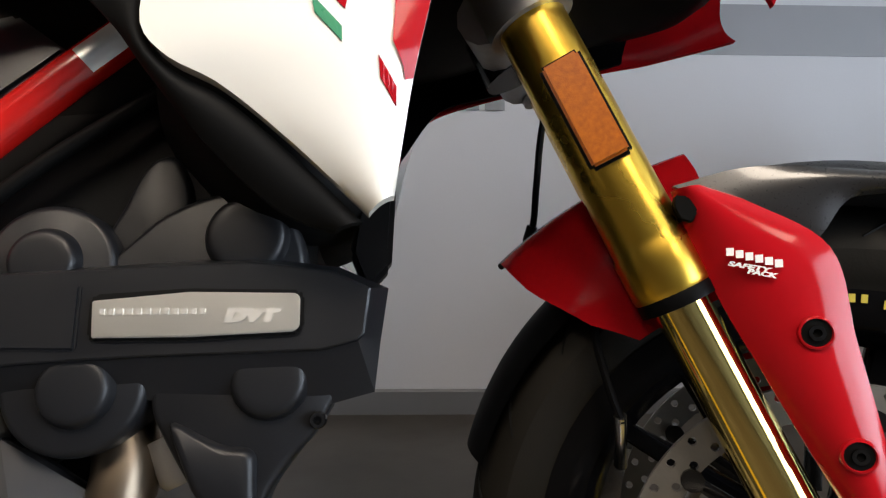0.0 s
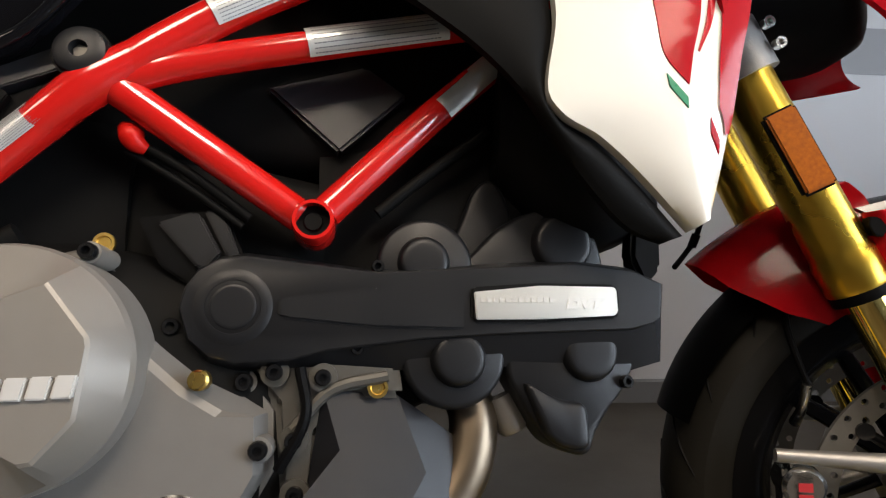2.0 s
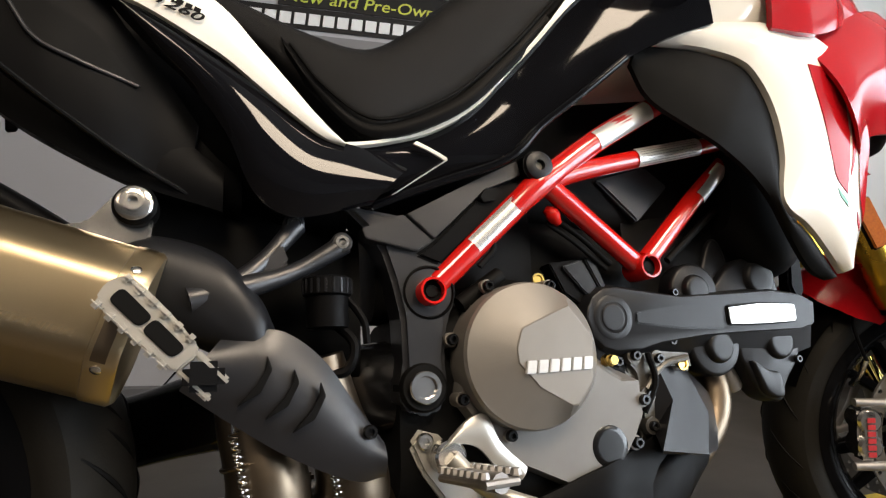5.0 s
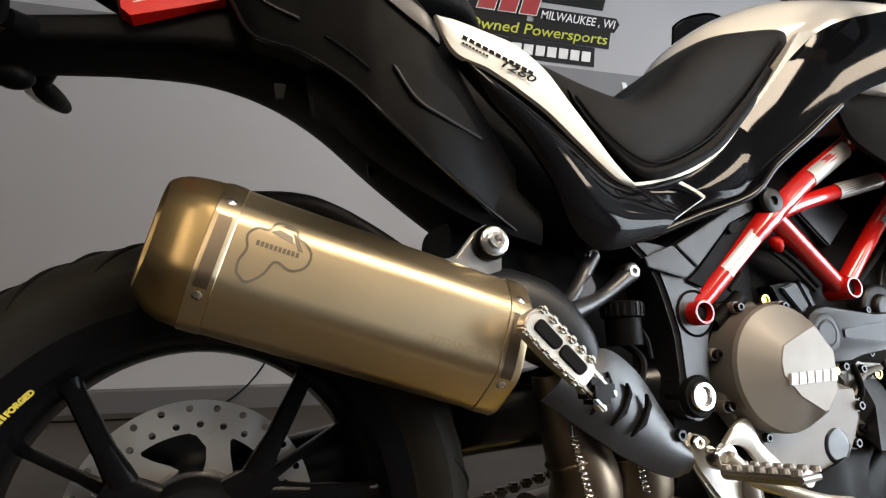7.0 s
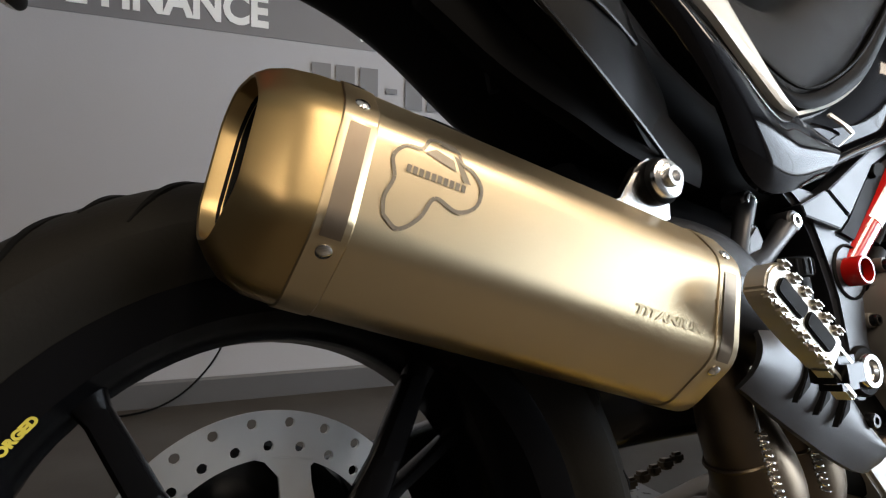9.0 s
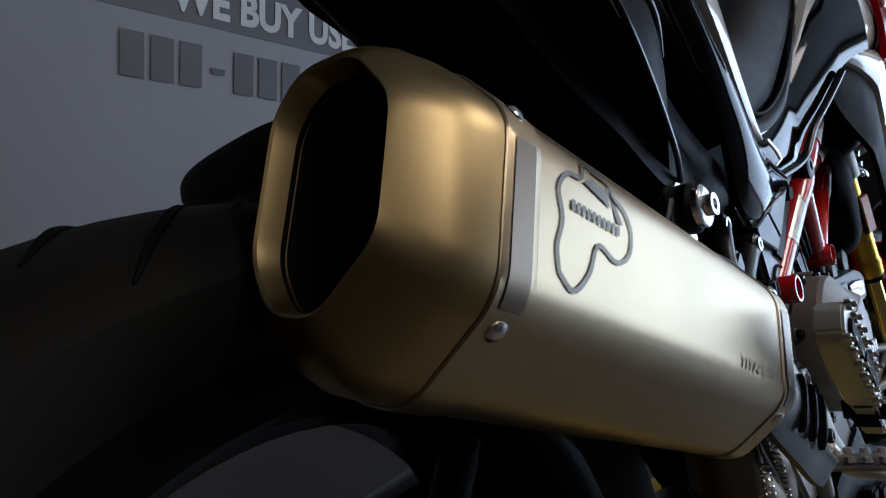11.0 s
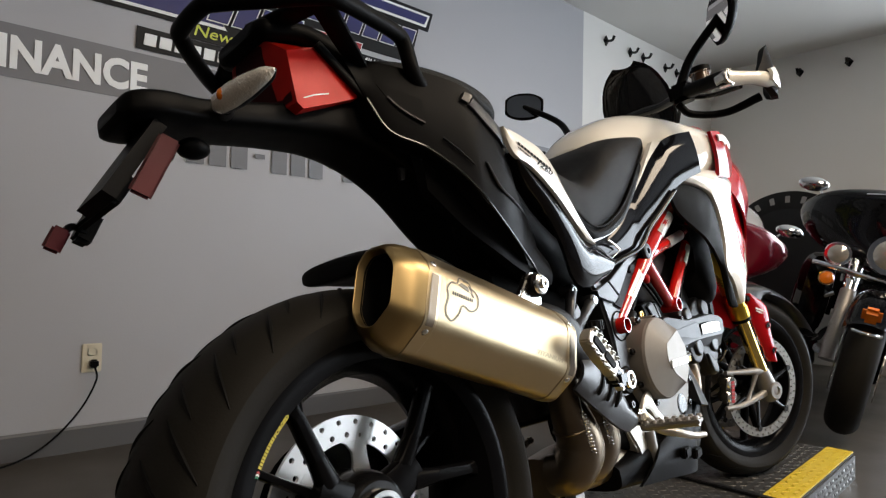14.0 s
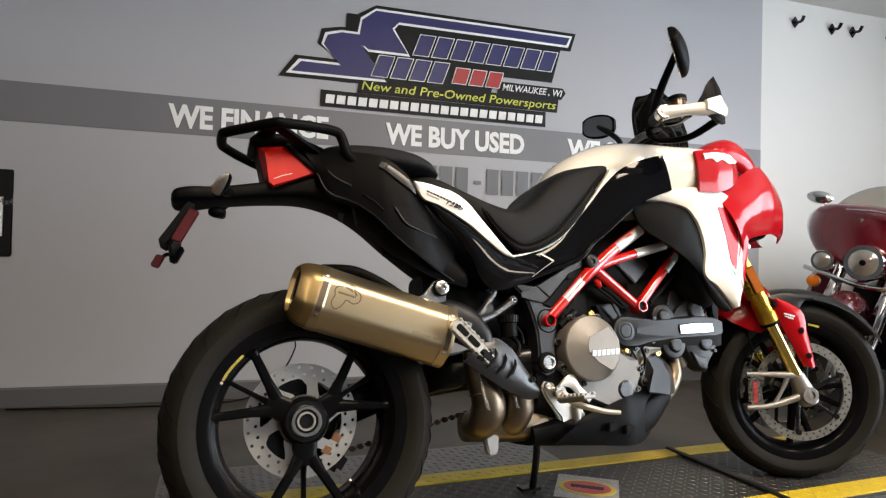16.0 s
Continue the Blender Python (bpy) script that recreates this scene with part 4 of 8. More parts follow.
# two recesses painted as near-black sheets, raised lips in a lit tone, the faceted rear edge and the slate trim
for up, lo in (([(0.037, 0.926), (0.062, 0.918), (0.099, 0.904)], [(0.048, 0.906), (0.066, 0.886), (0.098, 0.864)]), ([(0.197, 0.808), (0.235, 0.806), (0.272, 0.789), (0.316, 0.742)], [(0.199, 0.806), (0.225, 0.768), (0.262, 0.752), (0.314, 0.740)])):
    vent = bp("panel_vent", ribbon(up, lo, over_tail(0.0065), 0.006, 12, 4), M_INKSHADE, "near-black sheet for the shaded recess in the tail panel")
    part("vent_lip", tube([(x, tailside(x, z) - 0.008, z) for x, z in lo], 0.0022, 8, 24), M_SLATE, vent, "raised lower lip, paler for its lit edge")
bp("panel_edge", tube([(x, tailside(x, z) - 0.004, z) for x, z in TAIL_LOW], 0.0026, 8, 40), M_BLACKMET, "satin lower edge of the tail panel")
bp("panel_edge", tube([(x, tailside(x, z) - 0.007, z) for x, z in ((0.125, 0.842), (0.150, 0.822), (0.172, 0.800))], 0.0016, 8, 12), M_BLACKMET, "raised edge of the tail panel")
bp("tail_corner_trim", ribbon([(0.186, 0.914), (0.22, 0.893), (0.252, 0.869)], [(0.176, 0.901), (0.215, 0.872), (0.257, 0.843)], over_tail(0.009), 0.008, 12, 4, 0.001), M_SLATE, "slate grey trim piece")
bp("tail_corner_cap", ribbon([(0.170, 0.922), (0.184, 0.917)], [(0.163, 0.909), (0.175, 0.903)], over_tail(0.010), 0.008, 5, 3), M_SLATE, "slate grey trim cap")
# lower inner tail body down to the subframe
bp("undertail_panel", ribbon([(0.10, 0.868), (0.20, 0.80), (0.30, 0.74), (0.40, 0.66)], [(0.12, 0.77), (0.20, 0.70), (0.30, 0.645), (0.40, 0.615)], lerp_y((0.1, 0.098), (0.25, 0.122), (0.40, 0.115)), 0.02, 20, 6, 0.006), M_PLASTIC, "matt black undertail panel")
white_y = lerp_y((0.24, 0.163), (0.35, 0.163), (0.45, 0.150), (0.57, 0.135))
bp("white_tail_stripe", ribbon([(0.250, 0.877), (0.279, 0.874), (0.322, 0.864), (0.360, 0.853), (0.398, 0.830), (0.430, 0.796), (0.462, 0.762), (0.495, 0.726), (0.530, 0.694)], [(0.251, 0.873), (0.274, 0.833), (0.314, 0.819), (0.358, 0.796), (0.397, 0.775), (0.436, 0.746), (0.475, 0.717), (0.505, 0.698), (0.529, 0.691)], lambda x, z: white_y(x, z) - 0.004, 0.008, 36, 6, 0.004), M_WHITE, "pearl white tail stripe panel")
def black_y(x, z):
    """The gloss panel stands further out towards its lower edge."""
    top = float(np.interp(x, (0.272, 0.36, 0.44, 0.50, 0.55, 0.60), (0.836, 0.797, 0.745, 0.703, 0.692, 0.680)))
    return -float(np.interp(x, (0.26, 0.40, 0.50, 0.60), (0.150, 0.145, 0.139, 0.135))) - 0.06 * max(0.0, min(0.11, top - z)) + 1.6 * max(0.0, top - z - 0.05) ** 2


bp("rear_side_panel", ribbon([(0.274, 0.838), (0.314, 0.822), (0.36, 0.798), (0.44, 0.747), (0.50, 0.703), (0.545, 0.694), (0.605, 0.672)], [(0.276, 0.836), (0.322, 0.785), (0.362, 0.747), (0.402, 0.692), (0.432, 0.630), (0.475, 0.606), (0.560, 0.626)], black_y, 0.006, 44, 16, 0.014), M_GLOSSBLACK, "gloss black rear side panel")
tank_base = lerp_y((0.52, 0.118), (0.62, 0.118), (0.75, 0.132), (0.9, 0.172), (1.04, 0.204))


def tank_y(x, z):
    """The tank side panel tucks in towards its lower rear corner."""
    return tank_base(x, z) + 0.28 * max(0.0, 0.695 - z)


bp("tank_side_panel", ribbon([(0.545, 0.696), (0.59, 0.706), (0.642, 0.724), (0.695, 0.758), (0.738, 0.803), (0.791, 0.862), (0.83, 0.908), (0.872, 0.948), (0.935, 0.982), (1.022, 1.004)], [(0.556, 0.628), (0.60, 0.644), (0.650, 0.661), (0.700, 0.678), (0.738, 0.692), (0.783, 0.738), (0.840, 0.782), (0.90, 0.832), (0.96, 0.866), (1.036, 0.894)], tank_y, 0.008, 44, 14, 0.004), M_GLOSSBLACK, "gloss black tank side panel")
tp_base = lerp_y((0.52, 0.132), (0.62, 0.132), (0.75, 0.145), (0.9, 0.182), (1.04, 0.214))


def tp_y(x, z):
    return tp_base(x, z) + 0.28 * max(0.0, 0.695 - z)


bp("pinstripe", ribbon([(0.525, 0.701), (0.574, 0.709), (0.636, 0.730), (0.687, 0.760), (0.725, 0.797), (0.774, 0.851), (0.807, 0.892), (0.854, 0.957)], [(0.525, 0.696), (0.575, 0.705), (0.640, 0.725), (0.695, 0.759), (0.738, 0.804), (0.791, 0.863), (0.830, 0.909), (0.885, 0.960)], lambda x, z: tp_y(x, z) + 0.004, 0.012, 44, 4), M_WHITE, "cream edge between seat and tank panel")
bp("pinstripe", ribbon([(0.6185, 0.7095), (0.634, 0.702), (0.656, 0.690)], [(0.614, 0.706), (0.628, 0.700), (0.655, 0.686)], lambda x, z: tp_y(x, z) - 0.0005, 0.003, 14, 2), M_WHITE, "cream pointed accent line")
bp("pinstripe", tube([(x, tp_y(x, z) - 0.0002, z) for x, z in ((0.656, 0.688), (0.615, 0.661), (0.574, 0.633))], 0.0009, 6, 14), M_STICKER, "thin silver accent line")
bp("panel_edge", tube([(0.566, tp_y(0.566, 0.631) + 0.003, 0.631), (0.65, tp_y(0.65, 0.663) + 0.003, 0.663), (0.738, tp_y(0.738, 0.695) + 0.003, 0.695), (0.783, tp_y(0.783, 0.740) + 0.003, 0.740), (0.84, tp_y(0.84, 0.785) + 0.003, 0.785), (0.90, tp_y(0.90, 0.835) + 0.003, 0.835)], 0.0055, 12, 60), M_GLOSSBLACK, "rolled gloss black edge of the tank panel")
# print on the white stripe: model name as bars, number as figures
pm = bmesh.new()
for k in range(11):
    add(pm, box((0.004 + 0.0091 * k, 0, 0), (0.0066, 0.0052, 0.0006), 0))
for k in range(8):
    add(pm, box((0.004 + 0.0046 * k, -0.0078, 0), (0.0032, 0.0022, 0.0006), 0))
moved(pm, face_m((0.281, -0.1722, 0.8515), (0.937, 0.012, -0.35), (0.35, 0.0, 0.937)))
bp("model_print", pm, M_INKSHADE, "black model lettering as plain bars")
num = text_mesh("1260", 0.0145, 0.048, 0.0003, 0.0002, 0.3)
moved(num, face_m((0.330, -0.1722, 0.8205), (0.937, 0.020, -0.35), (0.35, 0.0, 0.937)))
bp("model_number", num, M_INKSHADE, "black figures 1260")

seat = superloft([(0.27, 0.925, 0.89, 0.06), (0.33, 0.928, 0.872, 0.088), (0.42, 0.888, 0.830, 0.104), (0.50, 0.856, 0.755, 0.120), (0.565, 0.846, 0.706, 0.130), (0.62, 0.880, 0.722, 0.134), (0.674, 0.932, 0.744, 0.138), (0.73, 0.966, 0.797, 0.142), (0.786, 0.980, 0.857, 0.145), (0.845, 0.986, 0.927, 0.145), (0.880, 0.984, 0.960, 0.130)], 60, 44, 4.2)
bp("seat_subframe", superloft([(0.18, 0.90, 0.81, 0.085), (0.28, 0.87, 0.745, 0.092), (0.38, 0.80, 0.675, 0.098), (0.46, 0.74, 0.62, 0.10), (0.54, 0.70, 0.60, 0.10)], 16, 24, 4), M_PLASTIC, "black inner tail body")
seat = bp("rider_seat", seat, M_SEAT, "black textured vinyl rider seat", angle=70)
part("seat_edge", ribbon([(0.46, 0.835), (0.50, 0.775), (0.565, 0.728), (0.66, 0.762), (0.73, 0.825), (0.80, 0.905)], [(0.465, 0.815), (0.505, 0.757), (0.567, 0.710), (0.668, 0.745), (0.74, 0.808), (0.812, 0.890)], lerp_y((0.46, 0.114), (0.5, 0.122), (0.6, 0.134), (0.7, 0.142), (0.83, 0.147)), 0.01, 30, 3, 0.003), M_PLASTIC, seat, "stitched dark seat border")
part("seat_seam", tube([(0.47, -0.117, 0.826), (0.51, -0.124, 0.772), (0.57, -0.135, 0.732), (0.66, -0.142, 0.768), (0.74, -0.147, 0.838), (0.80, -0.149, 0.905), (0.835, -0.148, 0.945)], 0.0022, 6, 40), M_INKSHADE, seat)
bp("pillion_seat", superloft([(0.035, 0.985, 0.95, 0.05), (0.06, 0.992, 0.945, 0.085), (0.12, 0.997, 0.94, 0.105), (0.20, 0.995, 0.93, 0.118), (0.27, 0.985, 0.925, 0.118), (0.32, 0.966, 0.925, 0.105), (0.355, 0.945, 0.927, 0.07)], 40, 36, 3.0), M_SEAT, "black textured vinyl pillion seat", angle=70)

# --- tank, cockpit and nose ---
tank = superloft([(0.72, 0.965, 0.80, 0.075), (0.76, 1.010, 0.80, 0.105), (0.82, 1.048, 0.80, 0.125), (0.90, 1.078, 0.82, 0.150), (1.0, 1.085, 0.84, 0.182), (1.10, 1.078, 0.86, 0.206), (1.20, 1.078, 0.88, 0.208), (1.28, 1.075, 0.90, 0.188), (1.32, 1.06, 0.92, 0.15)], 50, 44, 2.7)
tank = bp("fuel_tank", tank, M_WHITE, "pearl white painted fuel tank", angle=70)
part("filler_cap", lathe([(0, 0.052), (0.006, 0.050), (0.010, 0.040), (0.010, 0.001)], (0.99, 0, 1.089), (0, 0, 1), 30), M_BLACKMET, tank)
bp("tank_front_panel", ribbon([(1.132, 1.020), (1.20, 1.030), (1.28, 1.030), (1.335, 1.01)], [(1.128, 0.893), (1.20, 0.895), (1.25, 0.91), (1.32, 0.945)], lerp_y((1.1, 0.216), (1.2, 0.219), (1.28, 0.205), (1.34, 0.175)), 0.010, 24, 8, 0.006), M_RED, "red painted front tank panel")
bp("tank_front_panel", mirrored(ribbon([(1.132, 1.020), (1.20, 1.030), (1.28, 1.030), (1.335, 1.01)], [(1.128, 0.893), (1.20, 0.895), (1.25, 0.91), (1.32, 0.945)], lerp_y((1.1, 0.216), (1.2, 0.219), (1.28, 0.205), (1.34, 0.175)), 0.010, 24, 8, 0.006)), M_RED)
bp("tank_front_accent", ribbon([(1.155, 1.011), (1.20, 1.018), (1.26, 1.022), (1.322, 1.014)], [(1.158, 0.992), (1.185, 0.998), (1.205, 0.988), (1.235, 1.000), (1.265, 0.992), (1.315, 1.003)], lerp_y((1.1, 0.2235), (1.2, 0.2265), (1.28, 0.2125), (1.34, 0.182)), 0.004, 40, 4, 0.003), M_LETTER, "white brushed script shape on the red panel")
nose_y = lerp_y((1.18, 0.190), (1.28, 0.185), (1.38, 0.170), (1.48, 0.145), (1.57, 0.098), (1.655, 0.02))
for k in (0, 1):
    bm = ribbon([(1.20, 0.900), (1.30, 0.945), (1.41, 1.002), (1.49, 1.020), (1.58, 0.990), (1.652, 0.905)], [(1.297, 0.70), (1.312, 0.738), (1.342, 0.762), (1.40, 0.779), (1.52, 0.798), (1.640, 0.792)], nose_y, 0.006, 36, 16, 0.034)
    bp("nose_fairing", mirrored(bm) if k else bm, M_RED, "glossy red nose fairing with beak" if not k else "")
bp("nose_core", superloft([(1.18, 1.05, 0.92, 0.15), (1.27, 1.06, 0.76, 0.15), (1.33, 1.05, 0.765, 0.16), (1.40, 1.03, 0.785, 0.148), (1.50, 1.00, 0.80, 0.118), (1.57, 0.95, 0.805, 0.065), (1.60, 0.90, 0.82, 0.03)], 30, 32, 3.6), M_PLASTIC, "black inner nose panel")
# black sheet added over the red inside, for the shade there
bp("nose_shade", mirrored(ribbon([(1.297, 0.82), (1.35, 0.84), (1.41, 0.86), (1.49, 0.87), (1.57, 0.87)], [(1.299, 0.704), (1.344, 0.764), (1.40, 0.7795), (1.49, 0.794), (1.545, 0.800)], lambda x, z: nose_y(x, z) + 0.011, 0.004, 20, 6, 0.012)), M_PLASTIC, "black sheet for the shaded inside of the far fairing")
bp("nose_top", superloft([(1.295, 1.090, 1.05, 0.085), (1.36, 1.132, 1.04, 0.112), (1.44, 1.150, 1.02, 0.108), (1.53, 1.102, 0.99, 0.085), (1.575, 1.04, 0.97, 0.05)], 20, 24, 2.8), M_RED, "red upper nose cowl")
scr = []
for f in range(13):
    t = f / 12
    z, x = 1.075 + 0.245 * t, 1.275 - 0.085 * t
    w = float(np.interp(t, (0, 0.25, 0.55, 0.80, 0.93, 1.0), (0.085, 0.108, 0.112, 0.090, 0.062, 0.035)))
    scr.append([(x - 0.030 * u * u, w * u, z) for u in [-1 + 2 * k / 14 for k in range(15)]])
sbm = loft(scr, closed=False, cap=False)
bmesh.ops.solidify(sbm, geom=sbm.faces[:], thickness=0.004)
bp("windscreen", sbm, M_SMOKE, "low dark smoked windscreen", angle=80)
bp("dash_panel", box((1.20, 0.02, 1.115), (0.07, 0.16, 0.09), 0.015, Matrix.Rotation(radians(-35), 4, "Y")), M_PLASTIC, "black instrument panel")

# --- winglet fairing and radiator shroud, right and left ---
def wy(x, z):
    """How far out the white fairing stands."""
    return -min(float(np.interp(x, (0.94, 1.02, 1.12), (0.165, 0.188, 0.205))), float(np.interp(z, (0.55, 0.60, 0.64, 0.70, 0.80, 0.90), (0.155, 0.172, 0.183, 0.189, 0.197, 0.205))))



W_OUT = [(0.936, 0.882), (1.01, 0.898), (1.12, 0.908), (1.215, 0.905), (1.285, 0.860), (1.316, 0.760), (1.303, 0.690), (1.290, 0.630), (1.284, 0.595), (1.279, 0.562)]
W_IN = [(0.938, 0.874), (1.03, 0.862), (1.090, 0.842), (1.130, 0.790), (1.145, 0.720), (1.137, 0.656), (1.150, 0.636), (1.180, 0.621), (1.218, 0.592), (1.264, 0.552)]
for k in (0, 1):
    flip = mirrored if k else (lambda b: b)
    wing = bp("side_fairing", flip(ribbon(W_OUT, W_IN, wy, 0.010, 60, 12, 0.009)), M_WHITE, "pearl white side fairing with pointed tip" if not k else "")
    sh = bp("radiator_shroud", flip(ribbon([(0.934, 0.872), (1.03, 0.859), (1.088, 0.839), (1.128, 0.788), (1.143, 0.718), (1.137, 0.654), (1.151, 0.632), (1.180, 0.617), (1.217, 0.588), (1.260, 0.549)], [(0.925, 0.840), (0.950, 0.790), (0.995, 0.752), (1.035, 0.724), (1.082, 0.692), (1.116, 0.660), (1.138, 0.630), (1.170, 0.592), (1.210, 0.556), (1.243, 0.543)], lambda x, z: wy(x, z) + 0.008, 0.008, 50, 8, 0.006)), M_INKSHADE, "matt black radiator shroud" if not k else "")


def fairing_patch(name, u0, u1, v0, v1, material, label="", out=0.0016, n=26, m=6):
    """A painted patch on the white fairing: u runs along it from the rear, v from its outer to its inner edge."""
    wo, wi = spline(W_OUT, 200), spline(W_IN, 200)
    rings = []
    for i in range(n):
        f = i / (n - 1)
        k = int(round((u0 + (u1 - u0) * f) * 199))
        ring = []
        for j in range(m + 1):
            v = v0(f) + (v1(f) - v0(f)) * j / m
            c = wo[k] * (1 - v) + wi[k] * v
            ring.append((c[0], wy(*c) - 0.009 * (1 - (2 * v - 1) ** 2) - out, c[1]))
        rings.append(ring)
    return bp(name, loft(rings, closed=False, cap=False), material, label)


fairing_patch("fairing_red_edge", 0.46, 0.862, lambda f: 0.0, lambda f: 0.20 - 0.03 * f - 1.1 * max(0.0, f - 0.90), M_RED, "red front edge of the fairing", 0.0016, 40)
WO, WI = spline(W_OUT, 160), spline(W_IN, 160)
FGRID = np.array([[(a[0] * (1 - v) + b[0] * v, a[1] * (1 - v) + b[1] * v, v) for v in [k / 30 for k in range(31)]] for a, b in zip(WO, WI)]).reshape(-1, 3)


def on_fairing(x, z):
    """The skin of the white fairing at a point of its side view."""
    v = FGRID[np.argmin((FGRID[:, 0] - x) ** 2 + (FGRID[:, 1] - z) ** 2), 2]
    return wy(x, z) - 0.009 * (1 - (2 * v - 1) ** 2) - 0.001


def graphic(name, a, b, material, label):
    bp(name, ribbon(a, b, on_fairing, 0.0012, 30, 6), material, label)


graphic("fairing_red_patch", [(1.195, 0.850), (1.2160, 0.770), (1.2243, 0.7165), (1.2304, 0.6836), (1.2490, 0.662)], [(1.262, 0.850), (1.268, 0.770), (1.2640, 0.7207), (1.2560, 0.690), (1.2504, 0.661)], M_RED, "red pointed graphic on the white fairing")
graphic("fairing_red_stripe", [(1.270, 0.850), (1.2755, 0.770), (1.2700, 0.7207), (1.2600, 0.690)], [(1.276, 0.850), (1.2820, 0.770), (1.2760, 0.7207), (1.2615, 0.689)], M_RED, "thin red stripe on the white fairing")
graphic("fairing_red_tick", [(1.2692, 0.636), (1.2797, 0.6203)], [(1.2702, 0.624), (1.2795, 0.6096)], M_RED, "small red tick near the fairing tip")
graphic("fairing_green_accent", [(1.2314, 0.6684), (1.2487, 0.6502)], [(1.2335, 0.6578), (1.2488, 0.6417)], M_GREEN, "green accent on the white fairing")
bp("shroud_inner", superloft([(1.12, 0.80, 0.62, 0.11), (1.17, 0.80, 0.57, 0.12), (1.22, 0.78, 0.555, 0.12), (1.27, 0.75, 0.57, 0.09)], 16, 24, 4), M_INKSHADE, "black radiator and ducting")
bp("shroud_strut", prism([(1.258, 0.60), (1.285, 0.62), (1.280, 0.535), (1.262, 0.515), (1.250, 0.545)], -0.075, -0.05, 0.004), M_PLASTIC, "black lower shroud strut")

# --- trellis frame ---
frame_part = bp("trellis_frame", tube([(0.633, -0.100, 0.528), (0.784, -0.119, 0.668)], 0.0165, 20), M_FRAME, "glossy red steel trellis frame")


def ft(name, pts, r, material=M_FRAME, label="", seg=20):
    return part(name, tube(pts, r, seg), material, frame_part, label)


ft("frame_tube", [(0.774, -0.119, 0.659), (0.878, -0.121, 0.735), (0.970, -0.117, 0.790), (1.13, -0.095, 0.886)], 0.0165)
ft("frame_tube", [(0.793, -0.118, 0.671), (0.85, -0.116, 0.692), (0.949, -0.108, 0.720), (1.072, -0.098, 0.752), (1.2, -0.082, 0.786)], 0.0135)
ft("frame_tube", [(0.793, -0.118, 0.676), (0.947, -0.0905, 0.573)], 0.0145)
ft("frame_tube", [(0.968, -0.0895, 0.578), (1.071, -0.090, 0.679), (1.125, -0.090, 0.728), (1.20, -0.085, 0.80)], 0.0145)
for c, g in (((0.633, -0.110, 0.528), 0.95), ((0.958, -0.091, 0.566), 1.0)):
    part("frame_lug", lathe([(-0.021, 0.0138 * g), (-0.021, 0.0165 * g), (-0.018, 0.0178 * g), (0.022, 0.0178 * g), (0.022, 0.0138 * g)], c, (0, 1, 0), 32, True), M_FRAME, frame_part)
    part("lug_socket", lathe([(0.004, 0.0139 * g), (-0.010, 0.0139 * g), (-0.0102, 0.008), (-0.013, 0.0072), (-0.013, 0.0005)], c, (0, 1, 0), 20), M_INKSHADE, frame_part)
part("gusset", tube([(0.748, -0.117, 0.635), (0.768, -0.119, 0.653), (0.786, -0.120, 0.669), (0.808, -0.120, 0.685), (0.832, -0.121, 0.702)], [0.0150, 0.0176, 0.0186, 0.0176, 0.0150], 20, 20), M_FRAME, frame_part)
part("frame_bolt", lathe([(-0.012, 0.0205), (-0.017, 0.019), (-0.019, 0.015), (-0.019, 0.007), (-0.012, 0.006), (-0.012, 0.0005)], (0.7815, -0.120, 0.6895), (0, 1, 0), 28), M_BELT, frame_part, "large black frame bolt")
part("bolt_socket", lathe([(-0.0125, 0.0062), (-0.0135, 0.0060), (-0.0135, 0.0005)], (0.7815, -0.120, 0.6895), (0, 1, 0), 6), M_CASTDARK, frame_part, "grey hexagon in the bolt")
part("bolt_boss", lathe([(0.01, 0.022), (-0.012, 0.022), (-0.012, 0.001)], (0.7815, -0.120, 0.6895), (0, 1, 0), 28), M_PLASTIC, frame_part)


def sticker(p, q, r, a0, a1, lines, label):
    """A curved paper label on a tube, with printed lines."""
    p, q = Vector(p), Vector(q)
    d = (q - p).normalized()
    n0 = Vector((0, -1, 0))
    n0 = (n0 - d * n0.dot(d)).normalized()
    s = d.cross(n0)
    if s.z < 0:
        s = -s

    def pt(f, a, rr):
        return tuple(p.lerp(q, f) + (n0 * math.cos(a) + s * math.sin(a)) * rr)
    rings = [[pt(f, a0 + (a1 - a0) * k / 8, r + 0.0006) for k in range(9)] for f in (0, 1)]
    st = part("sticker", loft(rings, closed=False, cap=False), M_STICKER, frame_part, label)
    if not lines:
        return
    ink = bmesh.new()
    rows_ = lines * 3 - 1
    for i in range(rows_):
        a = a0 + (a1 - a0) * (i + 0.8) / (rows_ + 0.6)
        da = (a1 - a0) / (rows_ + 1) * 0.13
        f = 0.04
        rnd = random.Random(i * 7 + lines)
        while f < 0.92:
            w = rnd.uniform(0.008, 0.028)
            f2 = min(0.96, f + w)
            ink.faces.new([ink.verts.new(pt(g, b, r + 0.0010)) for g, b in ((f, a - da), (f2, a - da), (f2, a + da), (f, a + da))])
            f = f2 + 0.006
    part("print", ink, M_LETGREY, frame_part)


def on_line(p, q, f):
    return tuple(np.array(p) + (np.array(q) - np.array(p)) * f)


T1 = ((0.633, -0.100, 0.528), (0.784, -0.119, 0.668))
sticker(on_line(*T1, 0.40), on_line(*T1, 0.84), 0.0165, -0.5, 0.9, 5, "printed silver frame label")
sticker((0.874, -0.1210, 0.7325), (0.970, -0.1170, 0.790), 0.0172, -0.9, 0.9, 4, "printed silver frame label")
sticker((0.949, -0.1080, 0.7200), (1.072, -0.0980, 0.7520), 0.0148, -1.1, 1.1, 3, "printed silver frame label")
